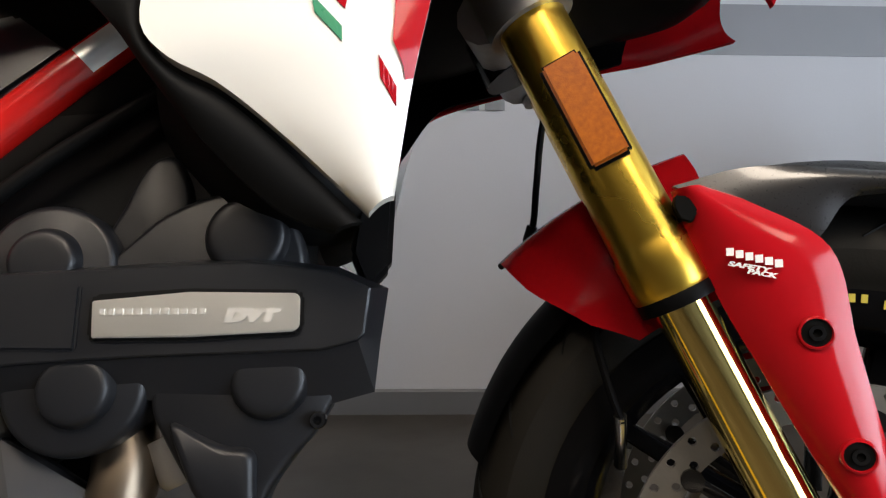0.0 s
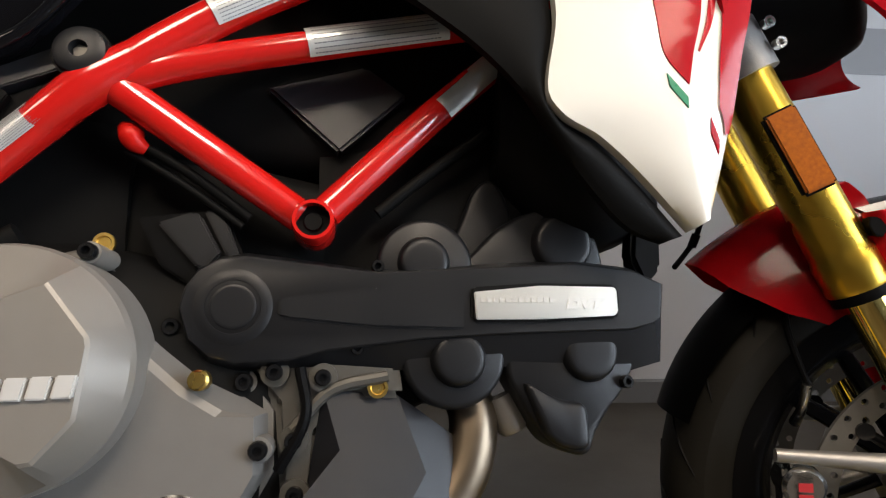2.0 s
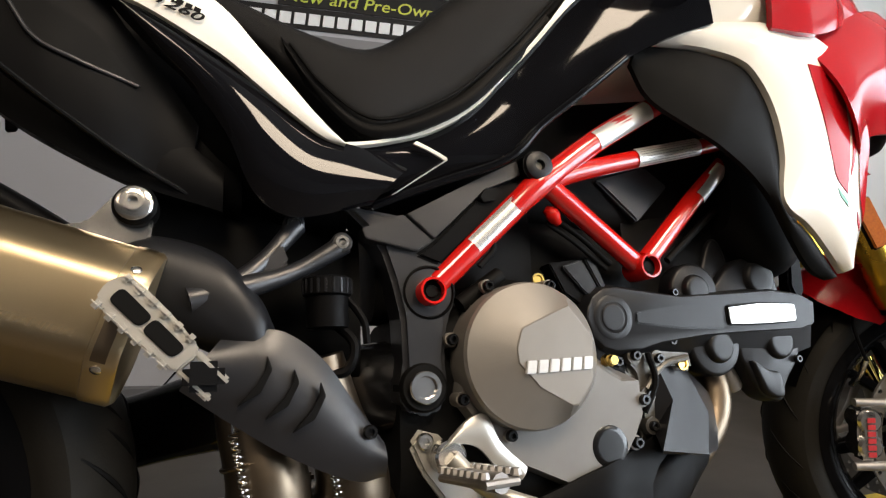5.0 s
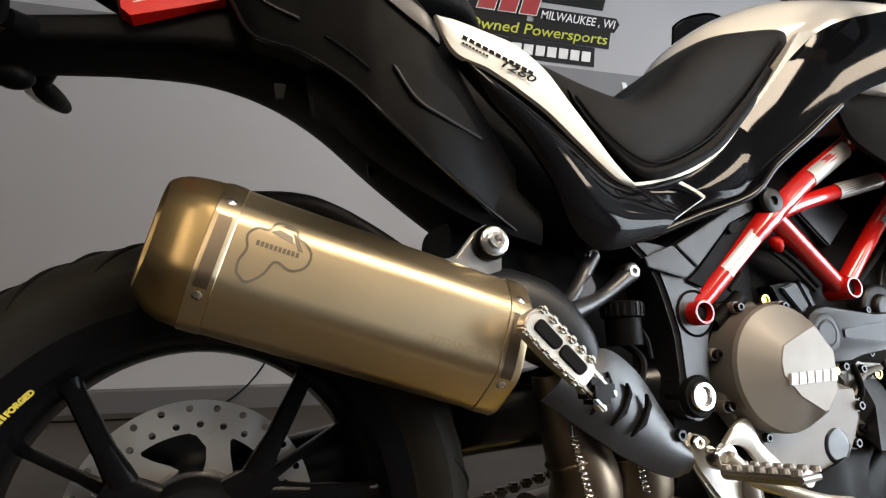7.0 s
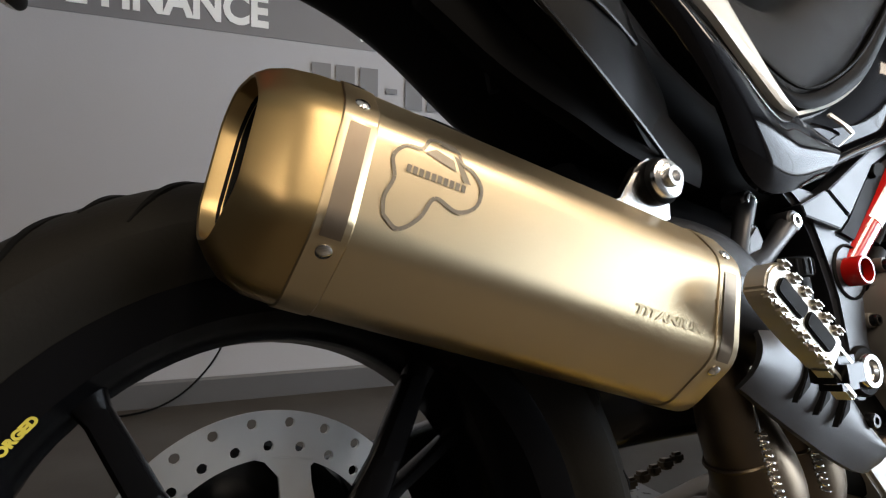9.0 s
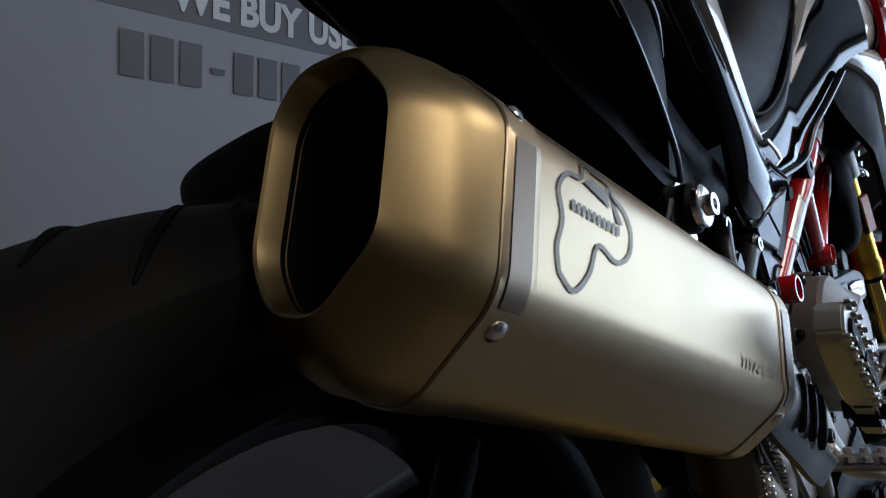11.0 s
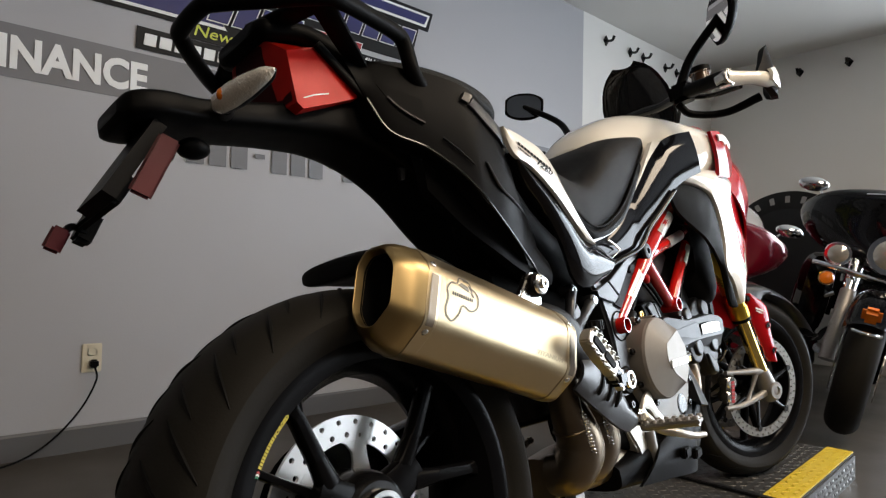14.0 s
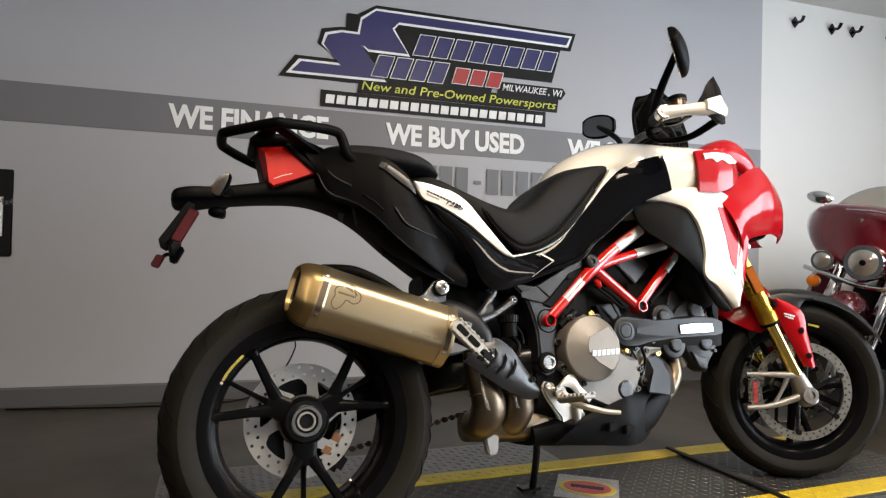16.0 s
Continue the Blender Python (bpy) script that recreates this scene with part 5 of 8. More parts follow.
T4 = ((0.958, -0.090, 0.569), (1.125, -0.090, 0.728))
sticker(on_line(*T4, 0.66), on_line(*T4, 0.97), 0.0147, -0.9, 0.9, 0, "blank silver frame label")
bp("frame_clip", tube([(0.806, -0.100, 0.642), (0.812, -0.104, 0.636), (0.817, -0.104, 0.628), (0.824, -0.100, 0.624)], [0.006, 0.010, 0.009, 0.005], 12, 16), M_TAIL, "small red plastic clip")

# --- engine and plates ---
# engine insides in near-black: the shade under the tank is in their colour
bp("engine_block", superloft([(0.60, 0.50, 0.28, 0.085), (0.72, 0.56, 0.24, 0.095), (0.86, 0.54, 0.24, 0.09), (0.94, 0.50, 0.29, 0.075), (1.0, 0.50, 0.38, 0.058), (1.10, 0.52, 0.43, 0.05), (1.20, 0.52, 0.44, 0.045)], 30, 28, 4), M_INKSHADE, "engine block with its shade in the colour")
bp("frame_inner", superloft([(0.58, 0.66, 0.50, 0.06), (0.68, 0.68, 0.50, 0.07), (0.80, 0.68, 0.52, 0.06)], 10, 20, 4), M_INKSHADE, "inner frame and hoses with their shade in the colour")
bp("vertical_cylinder", superloft([(0.76, 0.64, 0.50, 0.05), (0.86, 0.64, 0.50, 0.055), (0.97, 0.62, 0.50, 0.05)], 10, 24, 5), M_INKSHADE, "rear cylinder head with its shade in the colour")
bp("front_cylinder", superloft([(0.96, 0.70, 0.50, 0.050), (1.05, 0.69, 0.47, 0.058), (1.15, 0.69, 0.45, 0.058), (1.225, 0.64, 0.48, 0.045)], 14, 24, 5), M_INKSHADE, "front cylinder head and throttle bodies with their shade in the colour")
bp("airbox", superloft([(0.64, 0.76, 0.62, 0.05), (0.80, 0.83, 0.64, 0.06), (1.0, 0.86, 0.62, 0.06), (1.2, 0.88, 0.60, 0.06)], 16, 24, 4), M_INKSHADE, "black airbox under the tank")
bp("battery_cover", prism([(0.912, 0.700), (1.002, 0.727), (1.041, 0.699), (0.978, 0.640)], -0.068, -0.03, 0.003), M_SLATE, "flat dark grey electrical cover")
barrel = bp("cylinder_side_cover", prism([(0.815, 0.572), (0.883, 0.582), (0.902, 0.538), (0.870, 0.508), (0.835, 0.532)], -0.081, -0.05, 0.002), M_PLASTIC, "dark cast cylinder side cover")
for rib in ([(0.832, 0.567), (0.860, 0.577), (0.866, 0.574), (0.884, 0.541), (0.872, 0.527), (0.864, 0.531)], [(0.868, 0.578), (0.883, 0.580), (0.899, 0.539), (0.889, 0.537)]):
    part("cooling_rib", prism(rib, -0.087, -0.078, 0.002), M_BELT, barrel)
# right crankcase
CASE = [(0.655, 0.40), (0.680, 0.52), (0.78, 0.548), (0.823, 0.514), (0.852, 0.487), (0.885, 0.458), (0.915, 0.439), (0.930, 0.415), (0.931, 0.368), (0.914, 0.336), (0.885, 0.300), (0.80, 0.285), (0.71, 0.325)]


def case_ring(y, inset):
    """The crankcase outline drawn in towards its middle."""
    out = []
    for i, (x, z) in enumerate(CASE):
        (x0, z0), (x1, z1) = CASE[i - 1], CASE[(i + 1) % len(CASE)]
        d = Vector((z1 - z0, 0, x0 - x1)).normalized()
        k = inset * (1.0 if 2 <= i <= 6 else 0.35)
        out.append((x + d.x * k, y, z + d.z * k))
    return out


cc = loft([case_ring(-0.05, 0.0), case_ring(-0.076, 0.0), case_ring(-0.079, 0.003), case_ring(-0.079, 0.015), case_ring(-0.106, 0.030), case_ring(-0.110, 0.036)][::1])
case = bp("crankcase_cover", cc, M_CRANK, "silver grey right crankcase cover", angle=18)
rings = []
CX, CZ = 0.752, 0.450
for y, r, sides in ((-0.09, 0.0890, 0), (-0.134, 0.0880, 0), (-0.140, 0.0855, 0.3)):
    rings.append([(CX + r * math.cos(2 * math.pi * k / 64), y, CZ + r * math.sin(2 * math.pi * k / 64)) for k in range(64)])
FACET = [(0.8213, 0.468), (0.790, 0.508), (0.7248, 0.4807), (0.7170, 0.458), (0.7180, 0.440), (0.745, 0.410), (0.790, 0.385), (0.816, 0.415)]


def facet_ring(y, grow):
    out = []
    for k in range(64):
        a = 2 * math.pi * k / 64
        d = np.array((math.cos(a), math.sin(a)))
        best = 9.0
        for p, q in zip(FACET, FACET[1:] + FACET[:1]):
            p, q = np.array(p) - (CX, CZ), np.array(q) - (CX, CZ)
            m_ = np.array((d, -(q - p))).T
            if abs(np.linalg.det(m_)) < 1e-9:
                continue
            t, u = np.linalg.solve(m_, p)
            if t > 0 and -1e-6 <= u <= 1 + 1e-6:
                best = min(best, t)
        out.append((CX + d[0] * best * grow, y, CZ + d[1] * best * grow))
    return out


rings += [facet_ring(-0.163, 0.98), facet_ring(-0.1645, 0.94)]
part("clutch_cover", loft(rings), M_CASE, case, "faceted bronze grey clutch cover", angle=16)
for k in range(6):
    c = box((0.7325 + 0.0147 * k, -0.1655, 0.4352 + 0.0005 * k), (0.0128, 0.005, 0.0148), 0.001)
    for v in c.verts:
        v.co.x += 0.18 * (v.co.z - 0.43)
    part("name_block", c, M_BADGE, case, "raised bright maker letter as a plain block" if k == 0 else "")
for a in (117, 167, 210, 255, 64):
    p = (CX + 0.096 * math.cos(radians(a)), -0.105, CZ + 0.096 * math.sin(radians(a)))
    part("bolt_boss", lathe([(0.03, 0.0095), (-0.008, 0.0086), (-0.008, 0.001)], p, (0, 1, 0), 16), M_CASE, case)
    bolt((p[0], -0.112, p[2]), (0, -1, 0), 0.0068, 0.009, case, material=M_BLACKMET)
for x, y, z in ((0.849, -0.078, 0.482), (0.906, -0.077, 0.438), (0.922, -0.104, 0.388), (0.908, -0.100, 0.335)):
    part("bolt_boss", lathe([(0.02, 0.0105), (-0.004, 0.0098), (-0.004, 0.001)], (x, y, z), (0, 1, 0), 16), M_CRANK, case)
    bolt((x, y - 0.004, z), (0, -1, 0), 0.0072, 0.009, case, material=M_BLACKMET)
part("sight_glass_rim", lathe([(-0.02, 0.026), (0.002, 0.026), (0.004, 0.022), (0.004, 0.018)], (0.865, -0.108, 0.334), (0, -1, 0), 32), M_BLACKMET, case)
part("sight_glass", lathe([(0.0, 0.0185), (0.0015, 0.0175), (0.0015, 0.0120), (0.0005, 0.0110), (0.0005, 0.0005)], (0.865, -0.110, 0.334), (0, -1, 0), 28), M_CASTDARK, case, "round oil sight glass")
bp("oil_plug", lathe([(0, 0.008), (-0.012, 0.008), (-0.014, 0.006), (-0.02, 0.006), (-0.02, 0.0005)], (0.877, -0.100, 0.440), (0, 1, 0), 12), M_BRASS, "brass plug")
for x, z in ((0.794, 0.549), (1.012, 0.431)):
    bp("brass_plug", lathe([(0, 0.0085), (-0.004, 0.0085), (-0.004, 0.006), (-0.002, 0.005), (-0.002, 0.0005)], (x, -0.084, z), (0, 1, 0), 18), M_BRASS)

# dark castings between crankcase and belt cover
cast = bp("engine_side_casting", prism([(0.895, 0.462), (0.955, 0.458), (1.030, 0.452), (1.034, 0.422), (0.985, 0.424), (0.966, 0.396), (0.962, 0.345), (0.938, 0.330), (0.930, 0.420)], -0.084, -0.04, 0.006), M_CASTDARK, "oily dark alloy side casting")
for x, z in ((0.948, 0.352), (0.946, 0.392), (0.968, 0.440), (0.93, 0.445)):
    part("cast_boss", lathe([(0.02, 0.0125), (-0.006, 0.0115), (-0.006, 0.001)], (x, -0.084, z), (0, 1, 0), 18), M_CASTDARK, cast)
    bolt((x, -0.089, z), (0, -1, 0), 0.0068, 0.008, cast, material=M_BLACKMET)
part("cast_rib", tube([(0.945, -0.088, 0.40), (0.975, -0.088, 0.43), (1.02, -0.086, 0.44)], 0.005, 8, 16), M_CASTDARK, cast)
bp("engine_hose", tube([(0.935, -0.092, 0.37), (0.955, -0.096, 0.41), (0.95, -0.092, 0.448)], 0.0045, 8, 20), M_PLASTIC)

# timing belt covers
BELT = [(0.8555, 0.497, 0.852, 0.497), (0.859, 0.512, 0.855, 0.514), (0.868, 0.526, 0.865, 0.530), (0.884, 0.536, 0.883, 0.541), (0.904, 0.539, 0.904, 0.544), (0.936, 0.535, 0.936, 0.540), (1.012, 0.5255, 1.012, 0.530), (1.09, 0.530, 1.09, 0.535), (1.186, 0.5355, 1.186, 0.541), (1.240, 0.529, 1.243, 0.534), (1.266, 0.517, 1.2775, 0.519), (1.262, 0.486, 1.272, 0.482), (1.257, 0.4815, 1.268, 0.448), (1.235, 0.4755, 1.236, 0.440), (1.120, 0.4725, 1.120, 0.446), (1.049, 0.469, 1.049, 0.444), (0.970, 0.460, 0.970, 0.447), (0.940, 0.452, 0.938, 0.4455), (0.899, 0.4515, 0.898, 0.445), (0.880, 0.4565, 0.878, 0.450), (0.864, 0.471, 0.861, 0.467)]
BM_ = (1.06, 0.497)
belt_rings = [[(x, -0.05, z) for _, _, x, z in BELT], [(x, -0.078, z) for _, _, x, z in BELT], [(x, -0.0945, z) for x, z, _, _ in BELT], [(x + (BM_[0] - x) * 0.004, -0.0972, z + (BM_[1] - z) * 0.03) for x, z, _, _ in BELT], [(x + (BM_[0] - x) * 0.012, -0.098, z + (BM_[1] - z) * 0.07) for x, z, _, _ in BELT]]
belt = bp("belt_cover", loft(belt_rings), M_BELT, "dark grey timing belt cover", angle=24)
def soft_plate(outline_, y0, back=-0.045):
    """A moulded cover with softly rounded shoulders."""
    ring = rounded(outline_, 0.010, 5)
    cx, cz = sum(p[0] for p in ring) / len(ring), sum(p[1] for p in ring) / len(ring)
    rings_ = []
    for y, inset in ((back, 0.0), (y0 + 0.008, 0.0), (y0 + 0.0035, 0.0010), (y0 + 0.0010, 0.0030), (y0, 0.0060)):
        out = []
        for x, z in ring:
            d = math.hypot(x - cx, z - cz)
            out.append((x - (x - cx) / d * inset, y, z - (z - cz) / d * inset))
        rings_.append(out)
    return loft(rings_)


def lobe(cx, cz, r, a0, a1, foot):
    """An arc of a round housing that runs straight into the belt cover."""
    arc = [(cx + r * math.cos(radians(a0 + (a1 - a0) * k / 12)), cz + r * math.sin(radians(a0 + (a1 - a0) * k / 12))) for k in range(13)]
    return [(arc[0][0], foot)] + arc + [(arc[-1][0], foot)]


for outline_, y_ in ((lobe(1.0535, 0.534, 0.043, 175, 5, 0.50), -0.083), ([(1.086, 0.50), (1.087, 0.536), (1.118, 0.569), (1.140, 0.582), (1.165, 0.590), (1.196, 0.586), (1.214, 0.567), (1.221, 0.540), (1.221, 0.50)], -0.079), ([(1.072, 0.50), (1.071, 0.54), (1.087, 0.575), (1.101, 0.608), (1.112, 0.620), (1.125, 0.620), (1.136, 0.598), (1.150, 0.50)], -0.066), (lobe(1.077, 0.456, 0.0455, 185, 355, 0.49), -0.085), ([(1.1225, 0.49), (1.1225, 0.4385), (1.1386, 0.4097), (1.1562, 0.3812), (1.1743, 0.3717), (1.1944, 0.3681), (1.1998, 0.3856), (1.2156, 0.4074), (1.2308, 0.4239), (1.2440, 0.4475), (1.2440, 0.49)], -0.081)):
    part("cam_housing", soft_plate(outline_, y_), M_BELT, belt)
for x, z, r, y in ((1.052, 0.5363, 0.0215, -0.083), (1.180, 0.5548, 0.0270, -0.079), (1.080, 0.4533, 0.0225, -0.085), (1.199, 0.4574, 0.0245, -0.081)):
    part("cam_cover", lathe([(0.004, r * 1.12), (-0.0018, r * 1.05), (-0.0045, r), (-0.0070, r * 0.95), (-0.0084, r * 0.88), (-0.0090, r * 0.78), (-0.0092, r * 0.6), (-0.0092, 0.001)], (x, y, z), (0, 1, 0), 44), M_BELT, belt)
part("lower_web", soft_plate([(1.1349, 0.4349), (1.1714, 0.4160), (1.1925, 0.4150), (1.1935, 0.3745), (1.1714, 0.3755), (1.1546, 0.3850)], -0.089, -0.075), M_BELT, belt)
part("cam_cover", lathe([(0.05, 0.033), (-0.006, 0.033), (-0.0085, 0.030), (-0.0085, 0.0215), (-0.0055, 0.0205), (-0.0055, 0.0190), (-0.0085, 0.0178), (-0.0090, 0.0165), (-0.0090, 0.0150), (-0.0090, 0.001)], (0.897, -0.090, 0.4965), (0, 1, 0), 44), M_BELT, belt)
part("raised_rib", prism([(0.932, 0.4885), (0.932, 0.5020), (0.940, 0.5045), (1.010, 0.5125), (1.083, 0.5190), (1.083, 0.4770), (1.010, 0.4790), (0.940, 0.4865)], -0.1006, -0.095, 0.0018, 2), M_BELT, belt, "flat raised wedge")
part("plate_frame", prism([(1.0892, 0.5095), (1.092, 0.5125), (1.150, 0.5162), (1.2185, 0.5150), (1.2220, 0.5110), (1.2220, 0.4900), (1.218, 0.4853), (1.15, 0.4822), (1.0925, 0.4824), (1.0892, 0.4855)], -0.1015, -0.09, 0.002), M_INKSHADE, belt)
part("name_plate", prism([(1.0915, 0.508), (1.150, 0.5135), (1.217, 0.5125), (1.2195, 0.5095), (1.2195, 0.491), (1.216, 0.4875), (1.15, 0.4848), (1.093, 0.4848)], -0.1030, -0.098, 0.0008), M_PLATE, belt, "brushed metal name plate")
for k in range(12):
    part("plate_letter_block", box((1.0985 + 0.0055 * k, -0.1033, 0.5010), (0.0034, 0.0010, 0.0042), 0.0003), M_PLATELETTER, belt)
part("plate_letters", moved(text_mesh("DVT", 0.0105, 0.036, 0.0003, 0.0010, 0.2), face_m((1.1720, -0.1036, 0.4945), (1, 0, 0), (0, 0, 1))), M_PLATELETTER, belt, "embossed letters DVT")
for x, z, y in ((1.231, 0.431, -0.078), (0.995, 0.463, -0.085), (1.012, 0.532, -0.080), (0.962, 0.528, -0.08)):
    bolt((x, y, z), (0, -1, 0), 0.0058, 0.010, belt, material=M_BLACKMET)
bp("exhaust_header", tube([(1.08, -0.03, 0.455), (1.10, -0.045, 0.40), (1.08, -0.05, 0.34), (1.00, -0.05, 0.28), (0.86, -0.04, 0.25)], 0.022, 16, 30), M_PIPE, "bronze stained exhaust header")
bp("oil_filter", lathe([(0, 0.014), (0.030, 0.014), (0.034, 0.011), (0.034, 0.001)], (1.124, -0.045, 0.420), (0.45, 0, -1), 20), M_ALU, "small alloy canister")

# belly pan with side guards
pan_y = lerp_y((0.55, 0.10), (0.86, 0.118), (0.96, 0.082), (1.02, 0.066), (1.09, 0.042))
for k in (0, 1):
    flip = mirrored if k else (lambda b: b)
    bp("belly_pan", flip(ribbon([(0.72, 0.272), (0.85, 0.312), (0.960, 0.345), (0.976, 0.395), (0.970, 0.431), (1.024, 0.426), (1.087, 0.382)], [(0.62, 0.208), (0.74, 0.198), (0.85, 0.188), (0.92, 0.196), (0.98, 0.240), (1.03, 0.315), (1.084, 0.376)], pan_y, 0.006, 26, 10, 0.008)), M_PLASTIC, "matt black plastic belly pan" if not k else "")
pf = bmesh.new()
PA, PB, PC, PR, PS, PD, PE, PF, PG = [pf.verts.new(v) for v in ((0.968, -0.086, 0.431), (1.030, -0.070, 0.424), (1.097, -0.050, 0.376), (0.982, -0.094, 0.384), (1.052, -0.080, 0.362), (0.930, -0.128, 0.325), (1.016, -0.110, 0.312), (1.056, -0.085, 0.313), (0.955, -0.080, 0.345))]
for f in ((PA, PR, PS), (PA, PS, PB), (PB, PS, PC), (PR, PD, PE), (PR, PE, PS), (PS, PE, PF), (PS, PF, PC), (PA, PG, PR), (PG, PD, PR)):
    pf.faces.new(f)
bmesh.ops.recalc_face_normals(pf, faces=pf.faces[:])
bmesh.ops.solidify(pf, geom=pf.faces[:], thickness=0.004)
bp("pan_front_cheek", pf, M_GREYPLASTIC, "faceted slate grey cheek of the belly pan", angle=12)
bp("sump_guard", superloft([(0.58, 0.26, 0.205, 0.085), (0.70, 0.28, 0.195, 0.10), (0.85, 0.28, 0.186, 0.105), (0.95, 0.32, 0.205, 0.10), (1.05, 0.38, 0.28, 0.075)], 20, 24, 4), M_PLASTIC, "black sump guard")
for x in (0.778, 0.832):
    bp("guard_slot", prism([(x, 0.252 - 0.2 * (x - 0.778)), (x + 0.03, 0.252 - 0.2 * (x - 0.778)), (x + 0.024, 0.232 - 0.2 * (x - 0.778)), (x - 0.004, 0.230 - 0.2 * (x - 0.778))], -0.138, -0.122, 0.003), M_INKSHADE)

# pivot plate
cover = bp("frame_side_cover", prism([(0.607, 0.621), (0.680, 0.660), (0.757, 0.699), (0.764, 0.681), (0.709, 0.657), (0.640, 0.592)], -0.121, -0.095, 0.0012), M_SLATE, "slate grey frame side cover")
part("cover_strip", prism([(0.640, 0.589), (0.703, 0.650), (0.768, 0.681), (0.776, 0.674), (0.648, 0.560), (0.615, 0.572)], -0.1165, -0.095, 0.004), M_PLASTIC, cover, "matt black edge of the side cover")
part("cover_slot", prism([(0.701, 0.646), (0.708, 0.657), (0.724, 0.661), (0.730, 0.656), (0.722, 0.643), (0.706, 0.640)], -0.1235, -0.112, 0.001), M_INKSHADE, cover, "dark slot in the side cover")
part("rear_half", prism([(0.552, 0.602), (0.600, 0.620), (0.604, 0.619), (0.637, 0.589), (0.618, 0.576), (0.556, 0.590)], -0.1205, -0.095, 0.0012), M_SLATE, cover)
pv = prism([(0.530, 0.632), (0.560, 0.602), (0.576, 0.582), (0.588, 0.545), (0.5985, 0.500), (0.600, 0.440), (0.592, 0.418), (0.597, 0.397), (0.612, 0.387), (0.634, 0.386), (0.648, 0.397), (0.653, 0.418), (0.650, 0.452), (0.656, 0.495), (0.668, 0.520), (0.668, 0.560), (0.664, 0.590), (0.640, 0.610), (0.600, 0.622)], -0.112, -0.05, 0.006, 3)
pv = bp("swingarm_pivot_plate", pv, M_SLATE, "slate grey cast pivot plate")
part("lug_recess", lathe([(0.0, 0.031), (-0.004, 0.0325), (-0.006, 0.030), (0.004, 0.026), (0.004, 0.001)], (0.633, -0.109, 0.528), (0, 1, 0), 28), M_INKSHADE, pv)
part("pivot_boss", lathe([(0.03, 0.028), (-0.005, 0.028), (-0.008, 0.0255), (-0.008, 0.001)], (0.622, -0.109, 0.418), (0, 1, 0), 36), M_INKSHADE, pv)
part("pivot_bolt", lathe([(-0.006, 0.0195), (-0.012, 0.0195), (-0.0145, 0.0178), (-0.0145, 0.0130), (-0.0090, 0.0115), (-0.0090, 0.0005)], (0.622, -0.109, 0.418), (0, 1, 0), 32), M_STEEL, pv, "large polished pivot bolt")

# passenger peg hanger
hg = bp("peg_hanger", tube([(0.480, -0.104, 0.606), (0.448, -0.116, 0.566), (0.416, -0.128, 0.536), (0.372, -0.146, 0.515)], [0.012, 0.0095, 0.013, 0.014], 14, 24), M_SLATE, "slate grey cast passenger peg hanger")
part("hanger_arm", tube([(0.532, -0.114, 0.583), (0.476, -0.122, 0.549), (0.425, -0.134, 0.530), (0.37, -0.146, 0.514)], [0.012, 0.0095, 0.014, 0.015], 14, 24), M_SLATE, hg)
part("hanger_web", prism([(0.462, 0.580), (0.470, 0.560), (0.452, 0.535), (0.405, 0.520), (0.416, 0.540)], -0.126, -0.116, 0.003), M_SLATE, hg)
for c in ((0.476, -0.099, 0.606), (0.528, -0.111, 0.583)):
    part("hanger_eye", lathe([(0.012, 0.012), (-0.012, 0.012), (-0.014, 0.010), (-0.014, 0.0005)], c, (0, 1, 0), 20), M_SLATE, hg)
    part("bolt", lathe([(-0.012, 0.0075), (-0.0165, 0.0075), (-0.0165, 0.004), (-0.013, 0.0035), (-0.013, 0.0005)], c, (0, 1, 0), 16), M_STEEL, hg)
bp("heat_shield", superloft([(0.295, 0.580, 0.520, 0.032, -0.105), (0.34, 0.585, 0.49, 0.040, -0.11), (0.40, 0.565, 0.46, 0.042, -0.115), (0.44, 0.52, 0.44, 0.040, -0.115), (0.455, 0.49, 0.45, 0.025, -0.112)], 26, 28, 2.6), M_BELT, "smooth dark exhaust heat shield")
hgx = bp("heel_guard", ribbon([(0.402, 0.475), (0.455, 0.484), (0.501, 0.455), (0.537, 0.406), (0.568, 0.364)], [(0.366, 0.428), (0.405, 0.400), (0.470, 0.358), (0.537, 0.328), (0.568, 0.330)], lerp_y((0.35, 0.150), (0.45, 0.150), (0.56, 0.138)), 0.006, 26, 8, 0.012), M_SLATE, "slate grey heel guard with slots")
for k in range(3):
    x, z = 0.434 + 0.026 * k, 0.432 - 0.014 * k
    part("slot", prism([(x + 0.012, z + 0.026), (x + 0.017, z + 0.012), (x + 0.006, z - 0.010), (x - 0.016, z - 0.022), (x + 0.002, z - 0.002), (x + 0.010, z + 0.012)], -0.1655, -0.158, 0.001), M_INKSHADE, hgx)
bolt((0.550, -0.148, 0.377), (0, -1, 0), 0.0075, 0.008, hgx, material=M_BLACKMET)

# folded passenger peg
PA, PB = Vector((0.312, -0.212, 0.517)), Vector((0.377, -0.226, 0.452))
pd = (PB - PA).normalized()
pn = Vector((0, -1, 0))
ps = pd.cross(pn).normalized()


def peg_pt(f, s, d):
    return tuple(PA.lerp(PB, f) + ps * s + pn * d)


PROT2 = Matrix.Rotation(math.atan2(-pd.z, pd.x), 4, "Y")
loop = spline([(-0.02, 0.0), (0.02, 0.014), (0.15, 0.019), (0.5, 0.019), (0.85, 0.016), (1.0, 0.010), (1.0, -0.010), (0.85, -0.014), (0.5, -0.017), (0.15, -0.016), (0.02, -0.012)], 40)
LP = (PB - PA).length
peg = prism([(f * LP, s) for f, s in loop], -0.010, 0.010, 0.004, 2)
PEGM = Matrix.Translation(PA + pn * 0.008) @ PROT2
